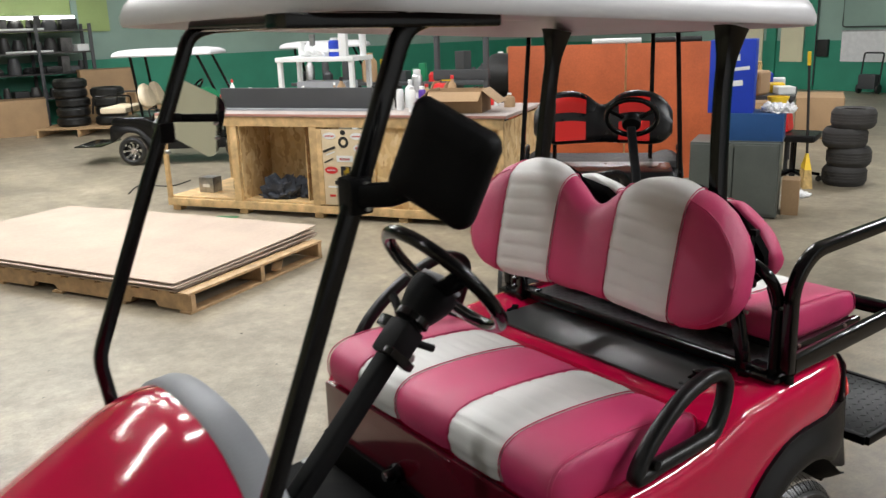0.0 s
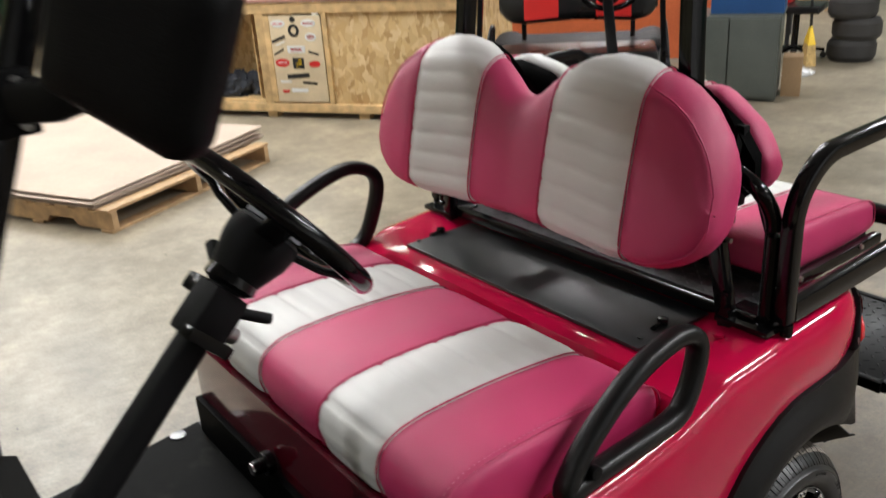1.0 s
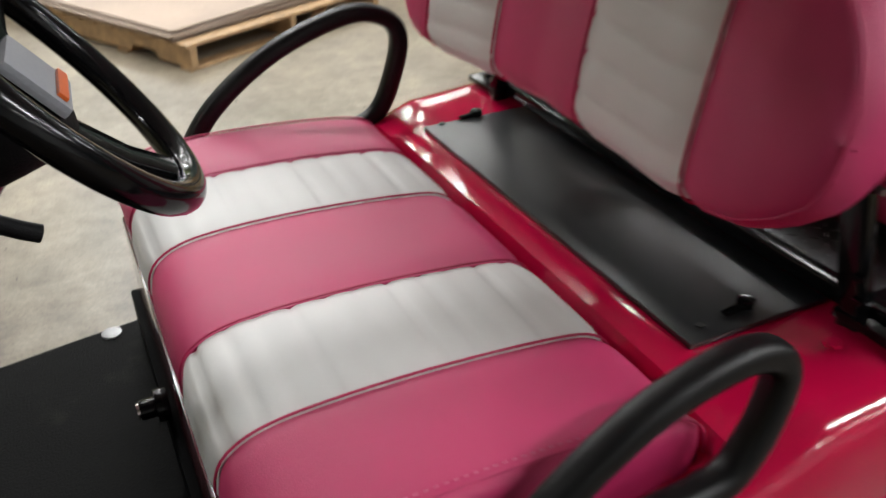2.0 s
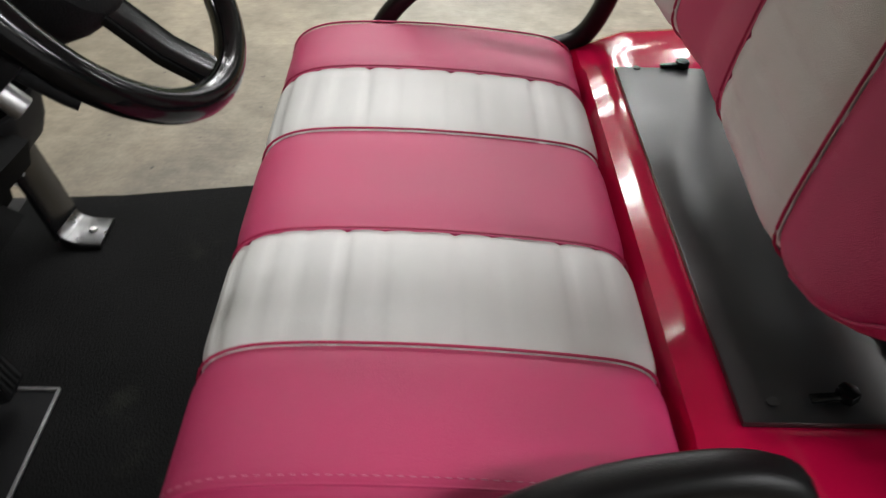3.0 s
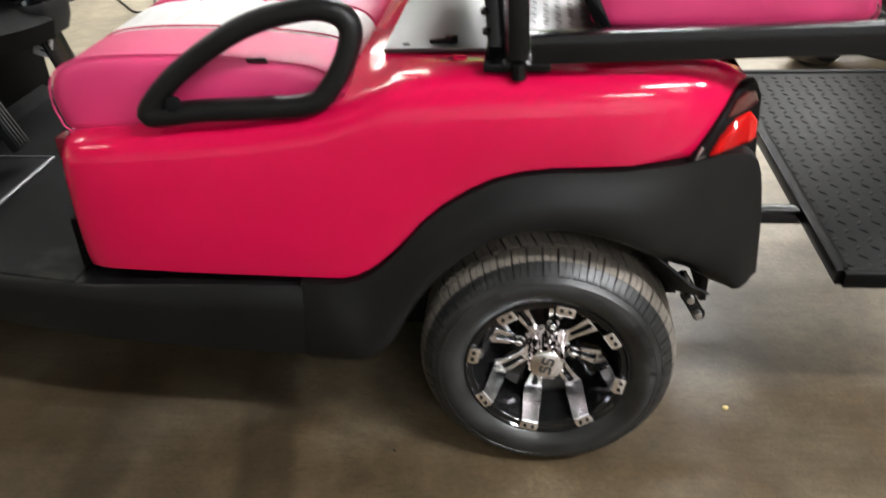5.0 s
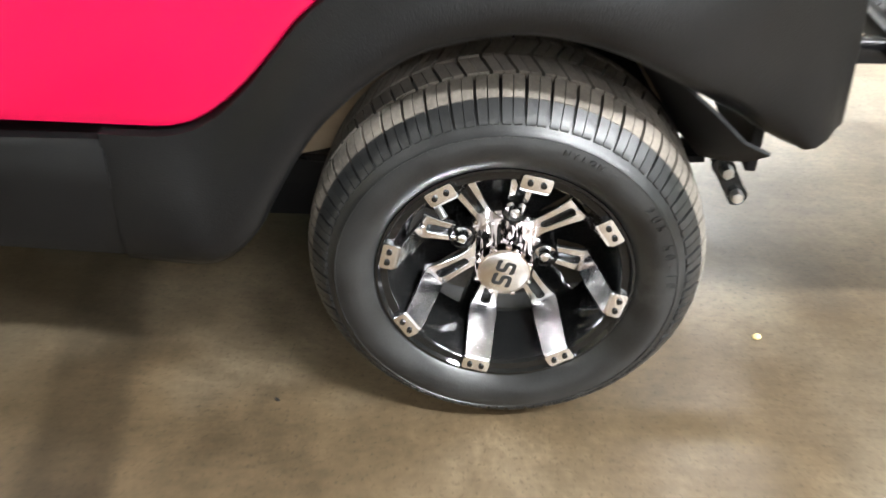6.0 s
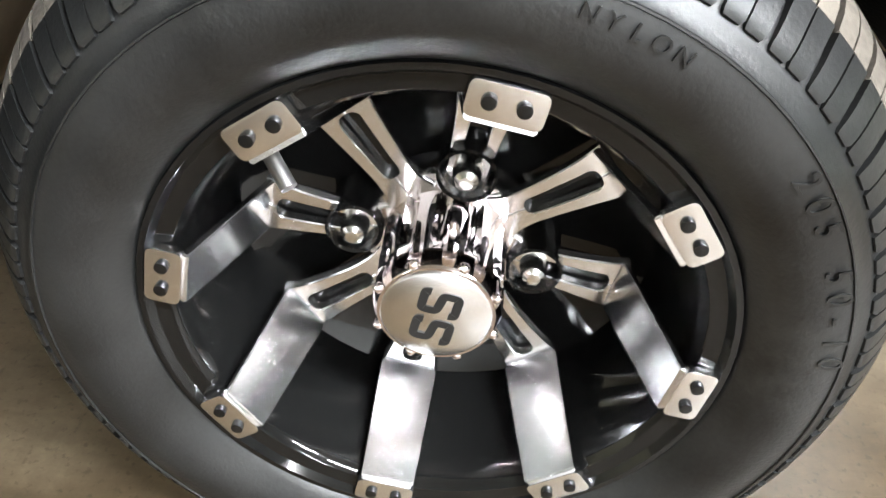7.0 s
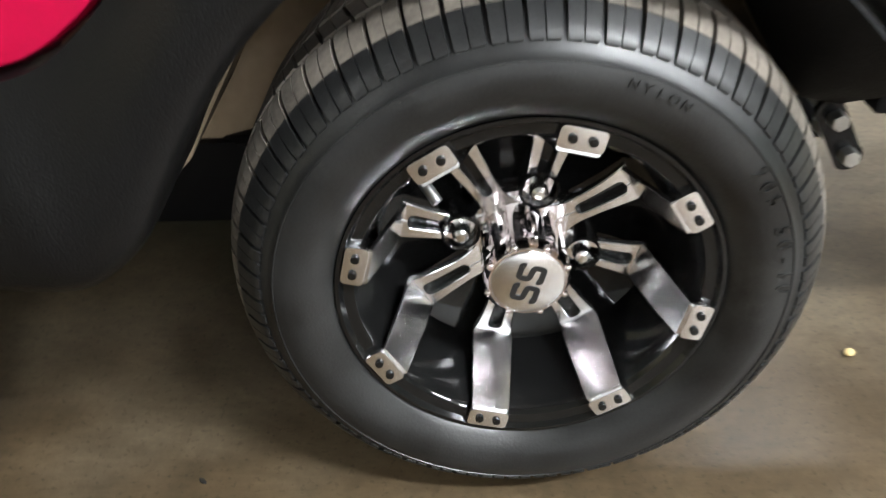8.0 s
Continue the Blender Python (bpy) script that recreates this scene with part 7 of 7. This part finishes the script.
# cluttered table behind the chest
tb2 = thing("side_table", "dark metal side table loaded with clutter", "table", local(6.6, 4.35, 30))
part("top", box((1.2, 0.6, 0.04), (0, 0, 0.82), 0.004), M["slate"], tb2)
for u in (-0.55, 0.55):
    for y in (-0.25, 0.25):
        part("leg", box((0.04, 0.04, 0.8), (u, y, 0.4), 0.004), M["slate"], tb2)
for k, (u, y, w, h, m, nm, lb) in enumerate(((-0.45, 0.1, 0.30, 0.25, M["kraft"], "sack", "brown paper sack on the side table"), (-0.15, -0.1, 0.22, 0.10, M["yellow"], "tub", "yellow plastic tub on the side table"), (0.15, 0.05, 0.24, 0.2, M["bluecard"], "carton", "blue carton on the side table"),
                                             (0.38, -0.1, 0.2, 0.12, M["whiteenamel"], "tray", "white plastic tray on the side table"), (-0.35, -0.18, 0.25, 0.08, M["whiteenamel"], "tray", "white plastic tray on the side table"), (0.5, 0.15, 0.14, 0.3, M["straw"], "tube_roll", "tan roll on the side table"))):
    ob = thing(nm, lb, nm.replace("_", " "), local(6.6, 4.35, 30) @ pose(u, y, 0.842, 0, 0, rnd.uniform(-20, 20)))
    part("body", box((w, w * 0.7, h), (0, 0, h / 2), min(w, h) * 0.2, seg=3), m, ob)
for x, y, a, w, h in ((9.4, 5.3, 30, 1.0, 0.55), (8.6, 5.9, 20, 0.6, 0.5)):
    carton(local(x, y, a), w, 0.6, h, label="large flat-topped brown cardboard carton", flaps=False, group="large cartons")

# ---- far walls: whiteboard, cream panels, lime upper wall, racks ----
ob = thing("whiteboard", "white board mounted on the green wall", "whiteboard", local(15.97, 8.0, 0))
part("board", box((0.03, 1.5, 0.62), (0, -0.15, 0.93), 0.004), M["paper"], ob)
part("frame", box((0.035, 1.54, 0.03), (0, -0.15, 1.255), 0.003), M["steel"], ob)
ob = thing("notice_panel", "pale grey framed panel above the white board", "panel", local(15.97, 8.0, 0))
part("panel", box((0.03, 1.5, 0.9), (0, -0.15, 1.78), 0.02), M["pale"], ob)
part("frame", tube(corner_path([(-0.02, -0.9, 1.34), (-0.02, 0.6, 1.34), (-0.02, 0.6, 2.2), (-0.02, -0.9, 2.2), (-0.02, -0.9, 1.34)], 0.06), 0.012, 8), M["slate"], ob)
for y in (9.75, 10.75):
    ob = thing("wall_panel", "unseen cream wall, coloured for the mirror panel between green posts", "panel", local(15.97, y, 0))
    part("panel", box((0.03, 0.55, 2.2), (0, 0, 1.7), 0.003), M["cream"], ob)
for y in (9.3, 10.25, 11.25):
    tagged(part("trim", box((0.06, 0.24, 3.6), (15.955, y, 1.8), 0.006), M["green"]), "green painted wall post", "post", kind="structure")
ob = thing("wall_box", "black switch box on the green wall", "switch box", local(15.95, 9.0, 0))
part("box", box((0.08, 0.25, 0.36), (0, 0, 0.9), 0.01), M["ink"], ob)
part("conduit", tube([(0.0, 0.18, 0.1), (0.0, 0.18, 2.6)], 0.02, 8), M["slate"], ob)
ob = thing("hand_truck", "black hand truck parked against the wall", "hand truck", local(15.5, 7.75, 0))
for y in (-0.2, 0.2):
    part("rail", tube([(0.1, y, 0.05), (0.2, y, 0.72)], 0.018, 8), M["ink"], ob)
    part("wheel", cyl(0.1, 0.05, (0.1, y, 0.1), "y", 16, 0.01), M["ink"], ob)
part("handle", tube(corner_path([(0.2, -0.2, 0.7), (0.22, -0.2, 0.82), (0.22, 0.2, 0.82), (0.2, 0.2, 0.7)], 0.05), 0.018, 8), M["ink"], ob)
part("load", box((0.2, 0.36, 0.3), (0.08, 0, 0.25), 0.05), M["slate"], ob)
tagged(part("upper_wall", box((7.2, 0.03, CEIL - 1.75), (-0.35, 16.97, 1.75 + (CEIL - 1.75) / 2), 0.002), M["lime"]), "lime painted upper wall panel", "wall", kind="structure")
for x in (1.2, 2.6):
    tagged(part("trim", box((0.12, 0.06, CEIL - 1.75), (x, 16.94, 1.75 + (CEIL - 1.75) / 2), 0.004), M["pale"]), "pale wall pilaster", "wall", kind="structure")


def rack(at, w, seed):
    r = random.Random(seed)
    ob = thing("storage_rack", "steel storage rack crowded with dark parts", "rack", at)
    for u in (0, w / 2, w):
        for y in (0, 0.6):
            part("upright", box((0.06, 0.05, 1.9), (u, y, 0.95), 0.004), M["slate"], ob)
    for z in (0.55, 1.0, 1.38, 1.78):
        part("shelf", box((w, 0.64, 0.03), (w / 2, 0.3, z), 0.003), M["junk"], ob)
    for z in (0.565, 1.015, 1.395, 1.795):
        u = 0.1
        while u < w - 0.2:
            ww, hh = r.uniform(0.10, 0.30), r.uniform(0.10, 0.30)
            it = thing("spare_part", "dark spare part lying on the storage rack", "part", at @ pose(u + ww / 2, 0.25 + r.uniform(-0.1, 0.1), z + 0.001, 0, 0, r.uniform(-15, 15)), "rack contents")
            m = r.choice([M["junk"], M["junk"], M["ink"], M["slate"], M["rubber"], M["red"] if r.random() < 0.25 else M["junk"], M["whiteenamel"] if r.random() < 0.4 else M["junk"]])
            if r.random() < 0.5:
                part("body", box((ww, 0.3, hh), (0, 0, hh / 2), 0.02), m, it)
            else:
                part("body", lathe([(0, 0), (ww * 0.45, 0), (ww * 0.5, hh * 0.4), (ww * 0.3, hh), (0, hh)], 14, "z"), m, it)
            u += ww + r.uniform(0.0, 0.03)
    return ob


rack(local(-1.6, 16.2, 0), 2.2, 3)
rack(local(0.75, 16.2, 0), 1.9, 4)
for u in (-0.6, 0.9, 1.9):
    ob = thing("rack_light", "bright fluorescent tube hung over the storage rack", "light", local(u, 16.4, 0, 2.02), "rack lights")
    part("tube", cyl(0.025, 1.1, (0, 0, 0), "x", 10), M["lamp"], ob)
    part("hanger", box((1.12, 0.06, 0.02), (0, 0, 0.035), 0.003), M["whiteenamel"], ob)
# white tubes laid on the shelves stand in for bright light strips
for u, z, w, deg in ((-1.05, 1.395, 0.9, 3), (1.55, 1.395, 0.8, -2), (-0.3, 1.015, 1.0, -3), (1.4, 1.795, 0.9, 4)):
    ob = thing("pipe", "long white tube on the storage rack, standing in for a bright light strip", "pipe", local(u, 16.21, deg, z + 0.0205), "rack pipes")
    part("tube", cyl(0.02, w, (0, 0, 0), "x", 12, 0.003), M["whiteenamel"], ob)
for x, y, a, w, h in ((1.05, 15.5, -10, 0.95, 0.62), (-0.3, 15.6, 5, 1.2, 0.85), (2.75, 15.9, -8, 0.95, 1.05), (3.3, 15.6, 10, 0.6, 0.6)):
    carton(local(x, y, a), w, 0.6, h, label="big plain brown cardboard box by the racks", flaps=False, group="boxes by the racks")

# clutter seen over the bench, standing on a long counter
CT = local(3.9, 9.3, -58.2)
ct = thing("counter", "long cluttered dark counter behind the bench", "counter", CT)
part("top", box((4.4, 0.7, 0.04), (1.6, 0.3, 0.92), 0.004), M["slate"], ct)
for u in (-0.5, 0.6, 1.7, 2.8, 3.7):
    part("leg", box((0.06, 0.6, 0.9), (u, 0.3, 0.45), 0.004), M["slate"], ct)
rr = random.Random(12)
for k in range(26):
    u, w, h = -0.4 + k * 0.155, rr.uniform(0.06, 0.2), rr.uniform(0.1, 0.42)
    m = rr.choice([M["junk"], M["whiteenamel"], M["kraft"], M["slate"], M["red"], M["steel"], M["greenp"], M["yellow"], M["kraft"]])
    it = thing("workshop_jar", "small container among the clutter on the counter", "container", CT @ pose(u, rr.uniform(0.1, 0.5), 0.9415, 0, 0, rr.uniform(-30, 30)), "clutter on the counter")
    if rr.random() < 0.5:
        part("body", lathe([(0, 0), (w * 0.5, 0), (w * 0.5, h * 0.7), (w * 0.25, h * 0.86), (w * 0.22, h), (0, h)], 14, "z"), m, it)
    else:
        part("body", box((w, w, h), (0, 0, h / 2), 0.012), m, it)
st = thing("press_stand", "dark steel press stand with upright posts", "press", local(3.55, 6.35, -58.2))
for u in (0.0, 0.55):
    part("post", box((0.05, 0.06, 1.62), (u, 0, 0.81), 0.004), M["slate"], st)
part("beam", box((0.62, 0.08, 0.10), (0.275, 0, 1.15), 0.006), M["slate"], st)
part("beam", box((0.62, 0.08, 0.08), (0.275, 0, 1.60), 0.006), M["slate"], st)
part("base", box((0.7, 0.5, 0.06), (0.275, 0, 0.03), 0.006), M["slate"], st)
mo = thing("motor_unit", "dark bulky motor unit on a stand", "motor", local(4.35, 6.15, 20))
part("stand", box((0.4, 0.4, 0.85), (0, 0, 0.425), 0.02), M["ink"], mo)
part("housing", cyl(0.24, 0.3, (0, 0, 1.10), "y", 24, 0.03), M["ink"], mo)
part("cover", cyl(0.17, 0.34, (0, 0, 1.10), "y", 20, 0.02), M["slate"], mo)
for a in range(6):
    part("bolt", cyl(0.015, 0.36, (0.2 * math.cos(a * 1.05), 0, 1.10 + 0.2 * math.sin(a * 1.05)), "y", 8), M["steel"], mo)

# black cord on the floor, tape, crumbs
ob = thing("power_cord", "black power cord lying loose on the floor", "cord")
part("cord", tube(smooth_path([(-2.62, 3.25, 0.006), (-2.72, 3.5, 0.006), (-2.56, 3.68, 0.006), (-2.38, 3.48, 0.006), (-2.2, 3.26, 0.006), (-2.13, 3.34, 0.006), (-2.24, 3.6, 0.006), (-2.38, 3.8, 0.006), (-2.2, 3.66, 0.012), (-1.95, 3.86, 0.006), (-1.8, 4.1, 0.006), (-2.1, 4.4, 0.006), (-2.9, 4.5, 0.006)], 8), 0.006, 8), M["ink"], ob)
ob = thing("power_cord", "thin black cord lying near the bench", "cord")
part("cord", tube(smooth_path([(0.7, 8.2, 0.006), (0.95, 8.6, 0.006), (1.2, 8.3, 0.006), (1.5, 8.5, 0.006)], 8), 0.007, 8), M["ink"], ob)
ob = thing("floor_tape", "strip of green tape on the concrete", "tape", local(1.02, 6.30, -50))
part("strip", box((0.22, 0.06, 0.002), (0, 0, 0.003), 0.0005), M["greenp"], ob)
ob = thing("leaf_scrap", "tiny yellowish scrap on the concrete", "scrap", local(0.368, 0.176, 30))
bm = bmesh.new()
bmesh.ops.create_icosphere(bm, subdivisions=2, radius=0.007, matrix=Matrix.Translation((0, 0, 0.003)) @ Matrix.Diagonal((1, 0.8, 0.4, 1)))
part("scrap", bm, mat("pale_scrap", (0.62, 0.48, 0.22), 0.8), ob)
rg = random.Random(31)
for k in range(26):
    x, y = rg.uniform(-1.6, 0.6), rg.uniform(1.7, 3.6)
    if k > 16:
        x, y = rg.uniform(-1.2, 0.8), rg.uniform(-0.7, 0.2)
    s = rg.uniform(0.002, 0.005)
    ob = thing("crumb", "tiny dark crumb of dirt on the concrete", "crumb", local(x, y, rg.uniform(0, 180)), "floor crumbs")
    bm = bmesh.new()
    bmesh.ops.create_icosphere(bm, subdivisions=1, radius=s, matrix=Matrix.Translation((0, 0, s * 0.4)) @ Matrix.Diagonal((1.6, 0.8, 0.5, 1)))
    part("crumb_body", bm, M["junk"], ob)
